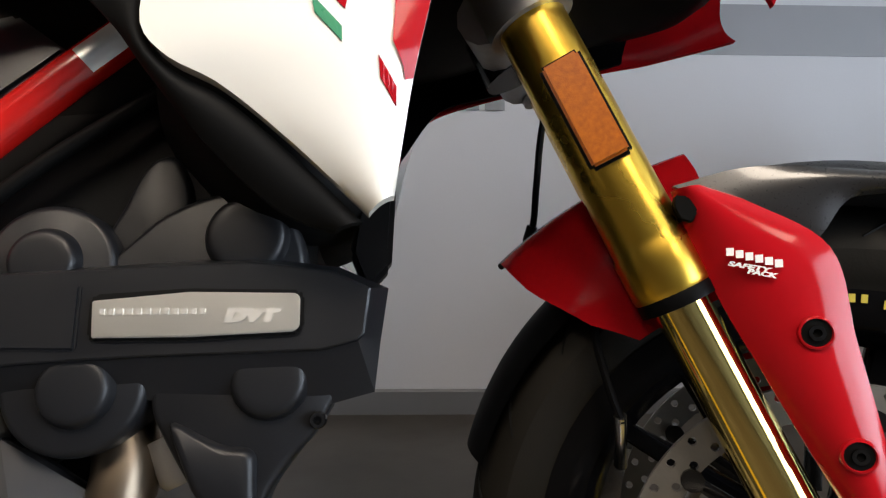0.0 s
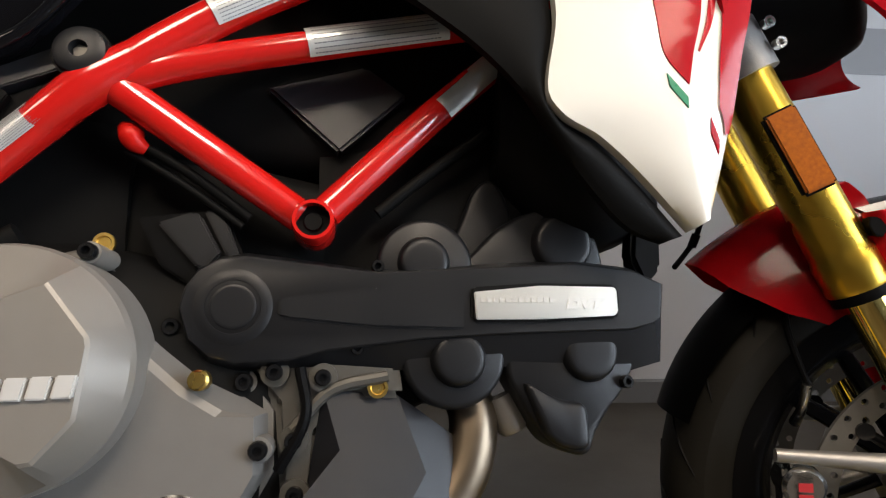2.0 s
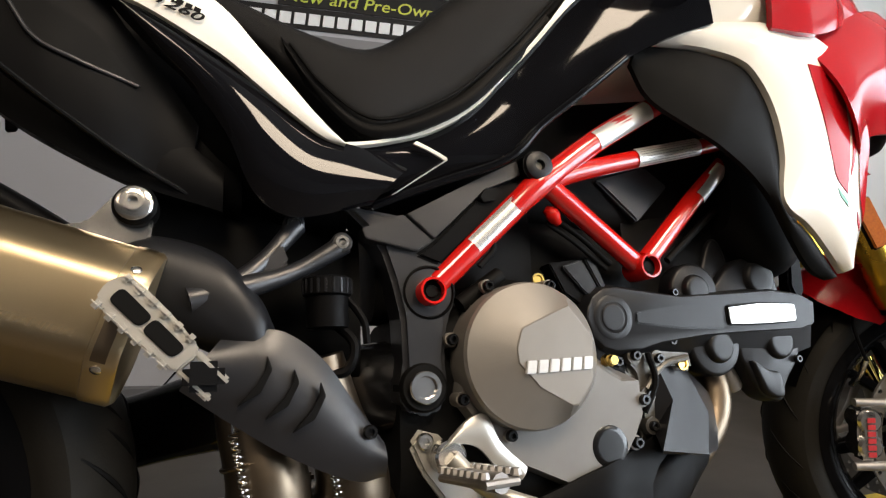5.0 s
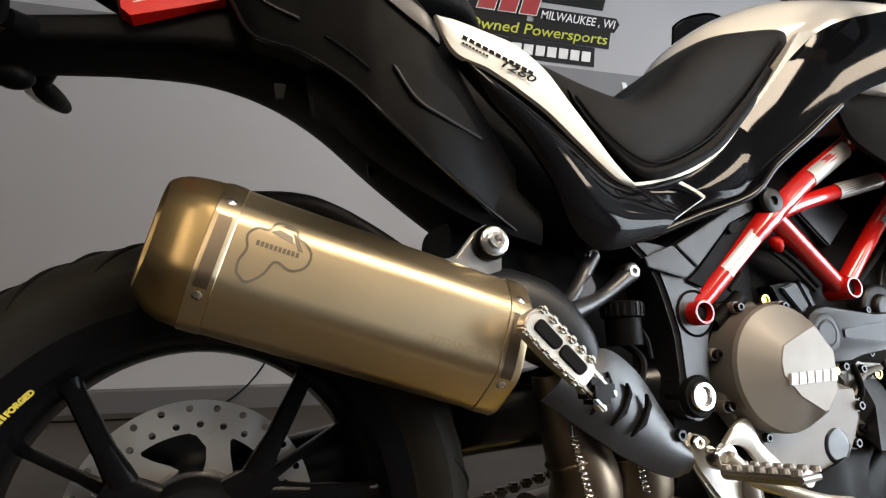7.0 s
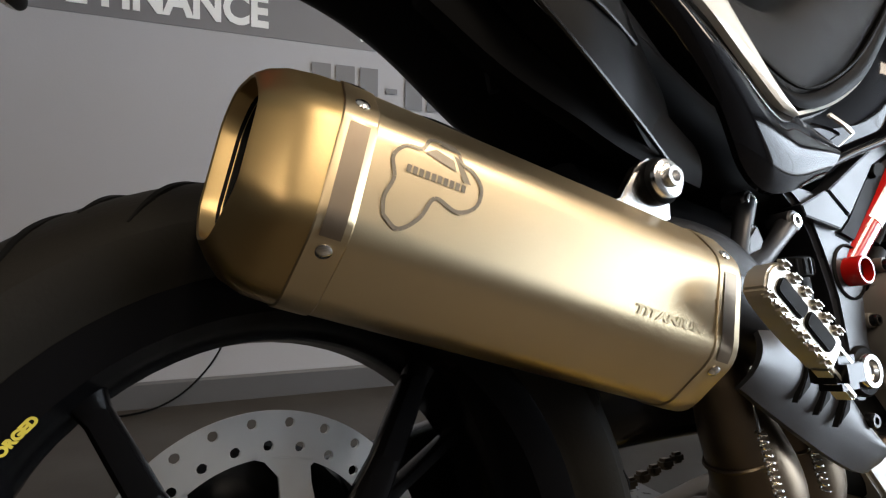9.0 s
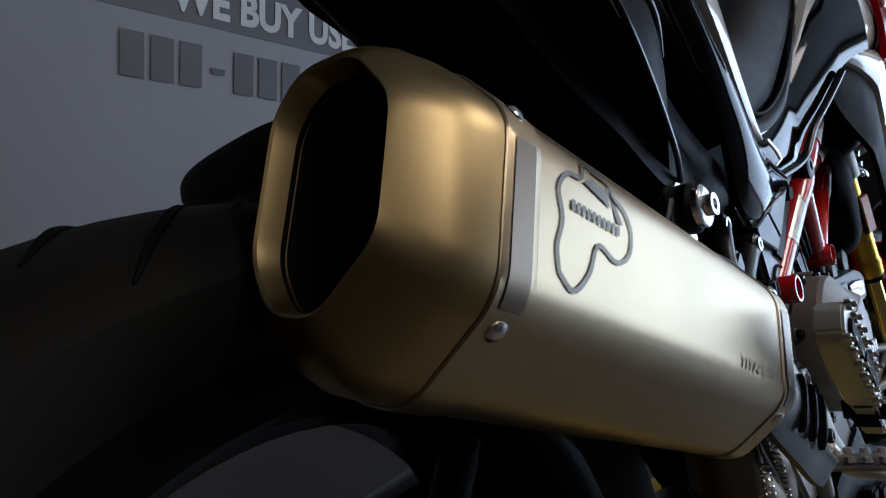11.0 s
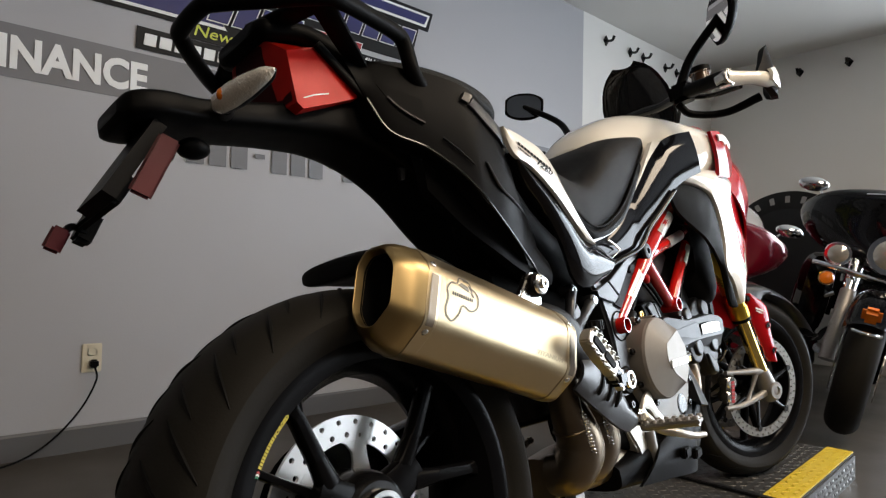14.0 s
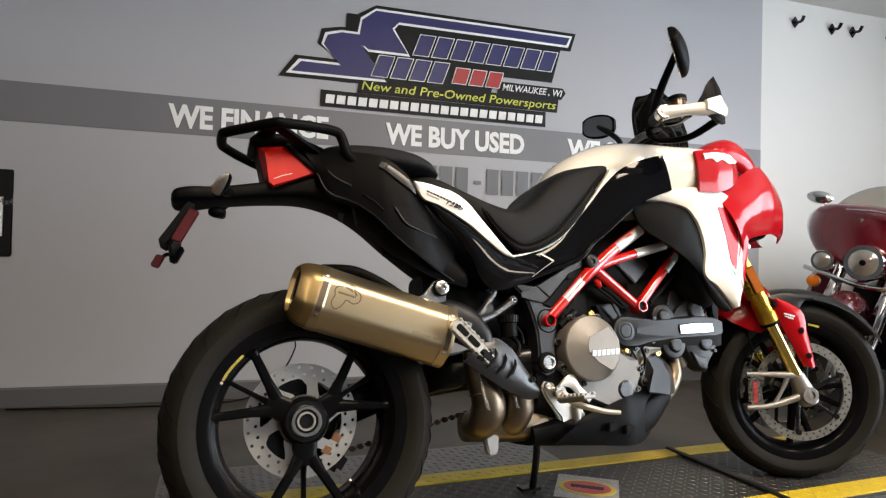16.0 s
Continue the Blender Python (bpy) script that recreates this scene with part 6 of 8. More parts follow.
peg = bp("passenger_peg", moved(peg, PEGM), M_CASTBRIGHT, "cast alloy folding passenger peg")
for side in (-1, 1):
    for k in range(6):
        part("peg_tooth", moved(box((LP * (0.08 + 0.155 * k), -0.011, side * 0.0155), (0.011, 0.010, 0.007), 0.003), PEGM), M_CASTBRIGHT, peg)
for f in (0.30, 0.70):
    part("rubber_insert", moved(prism(rounded([(LP * f - 0.018, 0.008), (LP * f + 0.018, 0.007), (LP * f + 0.016, -0.007), (LP * f - 0.018, -0.007)], 0.005, 4), -0.0125, -0.004, 0.001), PEGM), M_INKSHADE, peg)
for side in (-1, 1):
    part("clevis", moved(box((LP + 0.016, 0.0, side * 0.010), (0.038, 0.016, 0.007), 0.002), PEGM), M_CASTBRIGHT, peg)
part("hinge_block", box(peg_pt(1.20, 0, -0.010), (0.034, 0.030, 0.026), 0.006), M_BLACKMET, peg)

# rear brake reservoir, shock
bp("brake_reservoir", lathe([(0, 0.023), (0.034, 0.023), (0.036, 0.027), (0.054, 0.027), (0.056, 0.024), (0.056, 0.001)], (0.513, -0.112, 0.488), (0, 0, 1), 26), M_PLASTIC, "black brake fluid reservoir with a ribbed lid")
for k in range(14):
    a = radians(150 + 18 * k)
    bp("lid_rib", box((0.513 + 0.027 * math.cos(a), -0.112 + 0.027 * math.sin(a), 0.533), (0.003, 0.003, 0.016), 0.0008, Matrix.Rotation(a, 4, "Z")), M_GREYPLASTIC)
bp("shock_spring", tube([(0.47 + 0.026 * math.cos(a), -0.02 + 0.026 * math.sin(a), 0.50 + a * 0.0035) for a in [k * 0.5 for k in range(60)]], 0.005, 6, 120), M_GOLD, "yellow shock absorber spring")
bp("hose", tube([(0.52, -0.085, 0.50), (0.545, -0.10, 0.47), (0.535, -0.10, 0.44), (0.50, -0.09, 0.44)], 0.006, 8, 24), M_PLASTIC)
bp("hose", tube([(0.52, -0.09, 0.545), (0.555, -0.098, 0.50), (0.56, -0.10, 0.47)], 0.0045, 8, 24), M_PLASTIC)
# filler in the same near-black, shade included in the colour
bp("subframe_filler", superloft([(0.30, 0.66, 0.58, 0.06), (0.42, 0.64, 0.50, 0.06), (0.56, 0.62, 0.42, 0.065)], 12, 20, 4), M_INKSHADE, "inner frame parts with their shade in the colour")

# exhaust collectors with springs
for x0, zz, rr, y0 in ((0.412, 0.030, 0.040, -0.085), (0.505, 0.028, 0.038, -0.070)):
    pts = [(x0 + 0.005, y0 - 0.005, 0.43 + zz), (x0 + 0.022, y0, 0.36 + zz), (x0 + 0.042, y0, 0.29 + zz), (x0 + 0.030, y0 + 0.02, 0.245 + zz), (x0 + 0.02, y0 + 0.06, 0.24 + zz)]
    pipe = bp("exhaust_collector", tube(pts, [rr * 0.70, rr * 0.85, rr * 1.12, rr * 1.05, rr * 0.9], 24, 40), M_PIPE, "heat stained exhaust collector pipe")
    part("weld_bead", lathe([(-0.002, rr * 0.98), (0, rr * 1.01), (0.002, rr * 0.98)], (x0 + 0.030, y0, 0.325 + zz), (0.3, 0, -1), 30), M_PIPE, pipe)
    sp = tube([(x0 + 0.004 + 0.016 * f + 0.0045 * math.cos(f * 75), y0 - rr * 1.02 + 0.0045 * math.sin(f * 75), 0.355 + zz - 0.075 * f) for f in [k / 90 for k in range(91)]], 0.0011, 5, 180)
    part("spring", sp, M_STEEL, pipe)
    part("spring_hook", tube([(x0 + 0.002, y0 - rr, 0.385 + zz), (x0 + 0.004, y0 - rr, 0.353 + zz)], 0.0016, 6), M_STEEL, pipe)
bp("centre_catalyst", superloft([(0.42, 0.30, 0.225, 0.05, 0.0), (0.55, 0.31, 0.215, 0.07, 0.0), (0.70, 0.29, 0.215, 0.07, 0.0)], 12, 24, 2.4), M_PIPE, "stained steel exhaust box")

# rider peg bracket, brake pedal, peg
FOOT = Matrix.Translation((0.042, 0.044, 0.002))
br = prism([(0.566, 0.352), (0.582, 0.372), (0.604, 0.366), (0.640, 0.330), (0.690, 0.300), (0.700, 0.262), (0.672, 0.225), (0.640, 0.205), (0.622, 0.222), (0.618, 0.270), (0.58, 0.320)], -0.136, -0.108, 0.005, 2)
br = bp("foot_bracket", moved(br, FOOT), M_CASTBRIGHT, "cast alloy footrest bracket")
for x, z in ((0.584, 0.355), (0.641, 0.221)):
    part("bolt", moved(lathe([(0, 0.010), (-0.006, 0.010), (-0.008, 0.008), (-0.008, 0.0045), (-0.004, 0.004), (-0.004, 0.0005)], (x, -0.136, z), (0, 1, 0), 20), FOOT), M_STEEL, br)
part("pedal_pivot", moved(lathe([(0, 0.019), (-0.018, 0.019), (-0.021, 0.016), (-0.021, 0.006), (-0.016, 0.005), (-0.016, 0.0005)], (0.607, -0.145, 0.338), (0, 1, 0), 28), FOOT), M_STEEL, br)
bp("foot_shield", moved(ribbon([(0.600, 0.352), (0.630, 0.378), (0.652, 0.382), (0.668, 0.350), (0.70, 0.320)], [(0.592, 0.345), (0.615, 0.352), (0.640, 0.346), (0.66, 0.325), (0.692, 0.306)], lambda x, z: -0.165, 0.006, 18, 4, 0.003), FOOT), M_CASTBRIGHT, "polished alloy toe guard plate")
pg = bmesh.new()
P0, P1 = Vector((0.610, -0.155, 0.318)), Vector((0.618, -0.272, 0.325))
add(pg, tube([tuple(P0), tuple(P1)], 0.010, 10))
pw = (P1 - P0)
pww = Vector((1, 0.2, 0)).normalized()
for side in (-1, 1):
    add(pg, tube([tuple(P0.lerp(P1, 0.12) + pww * 0.020 * side), tuple(P1 + pww * 0.016 * side)], 0.0045, 8))
    for k in range(7):
        c = P0.lerp(P1, 0.14 + 0.14 * k) + pww * 0.019 * side + Vector((0, 0, 0.006))
        add(pg, lathe([(0, 0.0065), (0.006, 0.005), (0.0065, 0.0005)], c, (0, 0, 1), 8))
for k in (0.14, 1.0):
    c = P0.lerp(P1, k)
    add(pg, tube([tuple(c - pww * 0.02), tuple(c + pww * 0.02)], 0.0045, 8))
bp("rider_peg", moved(pg, FOOT), M_ALU, "serrated alloy rider footpeg")
pdm = tube([(0.607, -0.168, 0.338), (0.635, -0.180, 0.308), (0.657, -0.206, 0.297), (0.70, -0.220, 0.284), (0.740, -0.227, 0.279)], [0.010, 0.009, 0.008, 0.008, 0.006], 12, 36)
bp("brake_pedal", moved(pdm, FOOT), M_CASTBRIGHT, "bright alloy rear brake pedal")
bp("master_cylinder", moved(tube([(0.665, -0.14, 0.300), (0.668, -0.14, 0.215)], [0.012, 0.014], 14), FOOT), M_ALU, "alloy brake master cylinder")
bp("cable", moved(tube([(0.66, -0.13, 0.35), (0.70, -0.13, 0.32), (0.71, -0.13, 0.26), (0.68, -0.13, 0.21)], 0.004, 8, 24), FOOT), M_PLASTIC)
stand = bp("side_stand", tube([(0.70, 0.10, 0.25), (0.715, 0.16, 0.13), (0.722, 0.205, 0.052)], 0.011, 12), M_BLACKMET, "black side stand resting on the deck")
part("stand_foot", box((0.715, 0.214, 0.050), (0.07, 0.035, 0.010), 0.003, Matrix.Rotation(radians(LEAN), 4, "X")), M_BLACKMET, stand)
bp("lower_link", prism([(0.450, 0.250), (0.494, 0.250), (0.489, 0.198), (0.478, 0.190), (0.460, 0.194)], -0.055, -0.03, 0.004), M_ALU, "alloy link plates under the frame")

# hoses and cables round the engine
for pts, r_ in (([(1.012, -0.080, 0.580), (1.052, -0.082, 0.613), (1.115, -0.080, 0.662)], 0.0055), ([(0.812, -0.100, 0.633), (0.858, -0.097, 0.606), (0.906, -0.090, 0.571)], 0.0042), ([(0.808, -0.096, 0.624), (0.852, -0.093, 0.598), (0.900, -0.088, 0.564)], 0.0032), ([(0.677, -0.096, 0.514), (0.70, -0.096, 0.530), (0.735, -0.093, 0.553)], 0.011), ([(0.70, -0.112, 0.56), (0.72, -0.115, 0.585), (0.70, -0.115, 0.60)], 0.004)):
    bp("engine_hose", tube(pts, r_, 14, 24), M_INKSHADE)

# --- rear lamp, rails, plate holder, indicators ---
LAMP_IN = [(-0.118, 0.982), (-0.045, 0.992), (0.030, 0.925), (0.024, 0.912), (-0.020, 0.896), (-0.078, 0.872), (-0.092, 0.880)]
LAMP_OUT = [(-0.100, 0.955), (-0.050, 0.974), (0.018, 0.922), (0.019, 0.911), (-0.022, 0.894), (-0.080, 0.872), (-0.090, 0.880)]
lamp_rings = []
for y, f in ((-0.076, 1.0), (-0.074, 0.97), (-0.052, 0.25), (-0.030, 0.0), (0.030, 0.0), (0.052, 0.25), (0.074, 0.97), (0.076, 1.0)):
    lamp_rings.append([(a[0] + (b[0] - a[0]) * f, y, a[1] + (b[1] - a[1]) * f) for a, b in zip(LAMP_IN, LAMP_OUT)])
tl = bp("tail_light", loft(lamp_rings), M_TAIL, "red faceted tail light lens", angle=22)
for s in (-1, 1):
    part("lens_rib", tube([(-0.084, s * 0.0745, 0.886), (-0.060, s * 0.0765, 0.897), (-0.035, s * 0.0765, 0.905)], 0.0011, 8, 12), M_LENS, tl, "pale edge inside the lens")
# thin dark red sheet: shade painted onto the lamp's rear face
lens_bm = bmesh.new()
lens_rows = [[lens_bm.verts.new((x - 0.0015, y, z)) for x, z in ((x0, z0), (x1, z1))] for y, x0, z0, x1, z1 in ((-0.070, -0.1005, 0.953, -0.091, 0.884), (-0.030, -0.1165, 0.978, -0.093, 0.884), (0.030, -0.1165, 0.978, -0.093, 0.884), (0.070, -0.1005, 0.953, -0.091, 0.884))]
for a, b in zip(lens_rows, lens_rows[1:]):
    lens_bm.faces.new((a[0], b[0], b[1], a[1]))
bmesh.ops.solidify(lens_bm, geom=lens_bm.faces[:], thickness=0.002)
part("lens_shade", lens_bm, M_DARKRED, tl, "dark red sheet for the shaded rear face of the lens")
part("lamp_visor", superloft([(-0.134, 1.002, 0.984, 0.052), (-0.120, 1.010, 0.976, 0.066), (-0.06, 1.014, 0.982, 0.076), (0.0, 1.000, 0.950, 0.084), (0.04, 0.985, 0.925, 0.088)], 20, 28, 4), M_PLASTIC, tl, "matt black lamp visor")
for s in (-1, 1):
    part("lamp_surround", bar_between((-0.050, s * 0.080, 0.978), (0.034, s * 0.083, 0.905), 0.014, 0.012, 0.010, 0.010), M_PLASTIC, tl)
half = [(0.150, 0.112, 0.928), (0.112, 0.124, 0.932), (0.090, 0.130, 0.950), (0.078, 0.133, 0.985), (0.064, 0.136, 1.000), (0.0, 0.148, 1.002), (-0.062, 0.160, 0.999), (-0.084, 0.158, 0.999), (-0.150, 0.096, 1.003), (-0.186, 0.056, 1.007), (-0.197, 0.036, 1.009)]
rail = [(x, -y, z) for x, y, z in half] + [(x, y, z) for x, y, z in half[::-1]]
rl = bp("grab_rail", tube(rail, 0.0125, 12, 150), M_PLASTIC, "black looped passenger grab rail")
for s in (-1, 1):
    part("rail_stay", bar_between((-0.085, s * 0.142, 1.001), (0.030, s * 0.080, 0.958), 0.036, 0.026, 0.012, 0.012, (0, 0, 1)), M_PLASTIC, rl)
    part("rail_stay", bar_between((-0.080, s * 0.150, 1.003), (-0.112, s * 0.020, 1.006), 0.034, 0.040, 0.012, 0.012, (0, 0, 1)), M_PLASTIC, rl)


def indicator(s):
    """A pointed indicator that reaches out sideways on a short stem; its lens faces the rear."""
    stem = bp("indicator", tube([(-0.180, s * 0.040, 0.858), (-0.196, s * 0.074, 0.850)], [0.013, 0.011], 12), M_PLASTIC, "black stemmed rear indicator")
    p, q = Vector((-0.207, s * 0.070, 0.846)), Vector((-0.186, s * 0.178, 0.856))
    ax = (q - p).normalized()
    up = (Vector((0, 0, 1)) - ax * ax.z).normalized()
    back = Vector((-1, 0, 0)) - ax * -ax.x
    back = (back - up * back.dot(up)).normalized()
    for name, sgn, deep, material, label in (("lens", 1, 0.020, M_LENS, "clear ribbed indicator lens"), ("housing", -1, 0.016, M_PLASTIC, "black indicator housing")):
        rings = []
        for k in range(15):
            f = k / 14
            hgt = float(np.interp(f, (0, 0.04, 0.14, 0.35, 0.6, 0.85, 0.96, 1), (0.004, 0.009, 0.0135, 0.0158, 0.0145, 0.0105, 0.0065, 0.0025)))
            c = p.lerp(q, f)
            rib = 1.0 if sgn < 0 else 1.0 - 0.05 * (k % 2)
            rings.append([tuple(c + up * (hgt * math.cos(a)) + back * (sgn * deep * rib * hgt / 0.0158 * math.sin(a))) for a in [math.pi * i / 9 for i in range(10)]])
        part(name, loft(rings, closed=True), material, stem, label, angle=25)
    part("bulb", ball(p.lerp(q, 0.3) + back * 0.012, (0.009, 0.009, 0.009), 12), M_ORANGE, stem)
    return stem


indicator(-1)
indicator(1)
ph = bp("plate_holder", ribbon([(-0.270, 0.830), (-0.330, 0.735)], [(-0.256, 0.822), (-0.316, 0.726)], lambda x, z: -0.045, 0.09, 6, 3), M_PLASTIC, "black number plate bracket")
part("side_reflector", box((-0.274, -0.049, 0.769), (0.026, 0.006, 0.087), 0.003, Matrix.Rotation(radians(27), 4, "Y") @ Matrix.Rotation(radians(-8), 4, "Z")), M_DARKRED, ph, "dark red rectangular reflector")
part("side_reflector", box((-0.338, 0.098, 0.712), (0.022, 0.006, 0.034), 0.003, Matrix.Rotation(radians(25), 4, "Y")), M_DARKRED, ph)
part("bracket_arm", box((-0.300, 0.045, 0.745), (0.012, 0.14, 0.04), 0.004, Matrix.Rotation(radians(32), 4, "Y")), M_PLASTIC, ph)
part("bracket_clip", box((-0.296, 0.125, 0.735), (0.022, 0.026, 0.045), 0.004, Matrix.Rotation(radians(25), 4, "Y")), M_PLASTIC, ph)
part("bracket_arm", tube([(-0.300, 0.115, 0.728), (-0.318, 0.108, 0.732), (-0.334, 0.100, 0.716)], 0.005, 8, 12), M_PLASTIC, ph)
part("plate_lamp", ball((-0.205, 0.0, 0.818), (0.022, 0.020, 0.014), 14), M_PLASTIC, ph)
for x, z in ((0.083, 0.785), (0.192, 0.700)):
    bp("mudguard_tab", prism([(x - 0.008, z + 0.02), (x + 0.006, z + 0.02), (x + 0.003, z + 0.001), (x - 0.006, z - 0.001)], -0.09, -0.082, 0.001), M_PLASTIC)

# --- front end, turned to the right about the steering axis ---
STEER, RAKE = -24.3, 24.3
FX, FZ, FR = 1.644, 0.301, 0.299
AX = Vector((-math.sin(radians(RAKE)), 0, math.cos(radians(RAKE))))
AP = Vector((FX + 0.105, 0, 0))
ST = Matrix.Translation(AP + Vector((0, 0.022, 0))) @ Matrix.Rotation(radians(STEER), 4, AX) @ Matrix.Translation(-AP)


def fp(name, bm, material, label="", parent=None, **kw):
    """A part of the steered front end: built straight ahead, then turned."""
    moved(bm, ST)
    return part(name, bm, material, parent or bike, label, **kw)


def up_leg(h, side, fwd=0.0, out=0.0):
    """A point on a fork leg, h metres up from the axle along the steering axis."""
    p = Vector((FX, 0, FZ)) + AX * h + Vector((AX.z, 0, -AX.x)) * (fwd - 0.009)
    return (p.x, side * (0.096 + out), p.z)


def lathe_leg(profile, side, seg=32):
    return lathe(profile, up_leg(0, side), AX, seg)


WC = (FX, 0, FZ)
fw = fp("front_wheel", moved(lathe(rim_section(0.050, 0.216), (0, 0, 0), (0, 1, 0), 72, True), Matrix.Translation(WC)), M_RIM, "satin black forged front rim")


def wp(name, bm, material, label="", **kw):
    return fp(name, moved(bm, Matrix.Translation(WC)), material, label, fw, **kw)


wp("tyre", lathe(tyre_section(FR, 0.060, 0.216), (0, 0, 0), (0, 1, 0), 96, True), M_RUBBER, "black front tyre")
wp("hub", lathe([(-0.05, 0.02), (-0.05, 0.034), (-0.03, 0.040), (0.03, 0.040), (0.05, 0.034), (0.05, 0.02)], (0, 0, 0), (0, 1, 0), 30), M_BLACKMET)
for k in range(5):
    a = radians(-82 + 72 * k)
    sp = bmesh.new()
    for da in (-12, 12):
        b = a + radians(da)
        add(sp, bar_between((0.034 * math.cos(a), 0, 0.034 * math.sin(a)), (0.197 * math.cos(b), 0, 0.197 * math.sin(b)), 0.024, 0.016, 0.026, 0.022))
    wp("spoke", sp, M_RIM)
gr = bmesh.new()
for k in range(20):
    for sgn in (-1, 1):
        pts = []
        for i in range(5):
            f = 0.15 + 0.7 * i / 4
            a = 2 * math.pi * (k + (0.5 if sgn > 0 else 0)) / 20 + 0.22 * i / 4
            r = FR + 0.0003 - (FR - 0.216) * 0.46 * (1 - math.cos(f * 1.35)) / (1 - math.cos(1.35))
            pts.append((r * math.cos(a), sgn * 0.060 * math.sin(f * 1.35) / math.sin(1.35), r * math.sin(a)))
        add(gr, tube(pts, [0.001, 0.002, 0.002, 0.002, 0.001], 5, 8))
tagged(wp("tread_pattern", gr, M_INKSHADE, "dark rain grooves"), kind="stuff")
M_FDISC = mat("worn_disc_steel", (0.24, 0.23, 0.21), 0.46, 0.7, var=0.3, scale=50, bump=0.1, bscale=300)
for side in (-1, 1):
    d = drilled_disc(0.134, 0.161, 0.0, 0.005, 40, 0.0036, 2, M_FDISC, fw, "drilled steel front brake disc" if side < 0 else "", ST @ Matrix.Translation((FX, side * 0.068, FZ)))
    for k in range(6):
        a = radians(10 + 60 * k)
        car = bmesh.new()
        add(car, bar_between((0.040 * math.cos(a), side * 0.062, 0.040 * math.sin(a)), (0.135 * math.cos(a + 0.2), side * 0.068, 0.135 * math.sin(a + 0.2)), 0.016, 0.010, 0.006, 0.006))
        p = (0.135 * math.cos(a + 0.2), side * 0.068, 0.135 * math.sin(a + 0.2))
        add(car, lathe([(-0.006, 0.009), (0.006, 0.009)], p, (0, 1, 0), 12))
        wp("carrier_arm", car, M_BLACKMET)
yel = text_mesh("FORGED", 0.0085, 0.038, 0.0003, 0.0005)
for v in yel.verts:
    a = radians(80) - v.co.x / 0.224
    r = 0.217 + v.co.y
    v.co = Vector((r * math.cos(a), -0.0512 - v.co.z, r * math.sin(a)))
wp("rim_print", yel, M_GOLDTEXT, "yellow printed word on the rim")
mk = bmesh.new()
for k in range(10):
    a = radians(103) - k * 0.038
    add(mk, box((0.223 * math.cos(a), -0.0512, 0.223 * math.sin(a)), (0.0045, 0.0006, 0.0065), 0, Matrix.Rotation(-(a - math.pi / 2), 4, "Y")))
wp("rim_print", mk, M_GOLDTEXT)

for side in (-1, 1):
    leg = fp("fork_leg", lathe_leg([(0.258, 0.0280), (0.260, 0.0300), (0.264, 0.0308), (0.294, 0.0308), (0.299, 0.0290), (0.305, 0.0290), (0.40, 0.0285), (0.56, 0.0280), (0.58, 0.027), (0.78, 0.027)], side), M_GOLD, "gold anodised fork outer tube")
    fp("chrome_tube", lathe_leg([(0.02, 0.0215), (0.262, 0.0215)], side, 28), M_TIN, "mirror gold fork slider", leg)
    fp("dust_seal", lathe_leg([(0.248, 0.023), (0.249, 0.0295), (0.257, 0.0300), (0.262, 0.0285)], side, 28), M_PLASTIC, "black dust seal", leg)
    foot = lathe_leg([(-0.035, 0.022), (-0.03, 0.030), (0.01, 0.031), (0.045, 0.027), (0.07, 0.0235)], side, 24)
    add(foot, lathe([(-0.03, 0.027), (0.03, 0.027), (0.034, 0.024), (0.034, 0.014), (-0.03, 0.014)], up_leg(0, side), (0, side, 0), 28, True))
    foot = fp("fork_foot", foot, M_ALU, "cast alloy axle clamp", leg)
    cb = bmesh.new()

    def cpt(dx, dz, out=0.0):
        return (FX + dx, side * (0.104 + out), FZ + dz)
    for pts, rr in (([cpt(-0.200, 0.066), cpt(-0.110, 0.062), cpt(-0.030, 0.058)], [0.0068, 0.0075, 0.013]), ([cpt(-0.203, -0.042), cpt(-0.128, -0.038), cpt(-0.015, -0.006)], [0.0068, 0.0085, 0.013]),
                    ([cpt(-0.066, 0.058), cpt(-0.082, 0.020), cpt(-0.112, -0.032)], [0.009, 0.0055, 0.007]), ([cpt(-0.050, 0.056), cpt(-0.035, 0.025), cpt(-0.025, 0.0)], [0.010, 0.008, 0.010])):
        add(cb, tube(pts, rr, 12, 14))
    fp("caliper_bracket", cb, M_ALU, "cast alloy caliper arms", leg)
    cal = box((FX - 0.176, side * 0.086, FZ + 0.012), (0.034, 0.040, 0.092), 0.008)
    for dz in (0.034, -0.010):
        add(cal, lathe([(-0.02, 0.021), (0.016, 0.021), (0.020, 0.017), (0.020, 0.001)], (FX - 0.174, side * 0.086, FZ + dz), (0, side, 0), 22))
    cal = fp("front_caliper", cal, M_STEEL, "silver radial brake caliper", leg)
    fp("axle_end", lathe([(0.02, 0.013), (0.024, 0.011), (0.024, 0.009), (0.0, 0.009)], up_leg(0, side), (0, side, 0), 20), M_INKSHADE, "", leg)
    if side < 0:
        rb = bmesh.new()
        for k in range(6):
            add(rb, box((FX - 0.174, -0.1068, FZ - 0.022 + 0.0115 * k), (0.013, 0.001, 0.0085), 0))
        fp("caliper_print", rb, M_DECALRED, "red maker print as plain blocks", leg)
        q = Matrix.Translation(up_leg(0.408, side, 0.003, 0.0290)) @ Matrix.Rotation(radians(-RAKE), 4, "Y")
        fp("reflector_bed", moved(box((0, 0.007, 0), (0.0335, 0.020, 0.089), 0.003), q), M_INKSHADE, "", leg)
        fp("side_reflector", moved(box((0, -0.003, 0), (0.029, 0.006, 0.0845), 0.002), q), M_AMBER, "amber plastic fork reflector", leg)
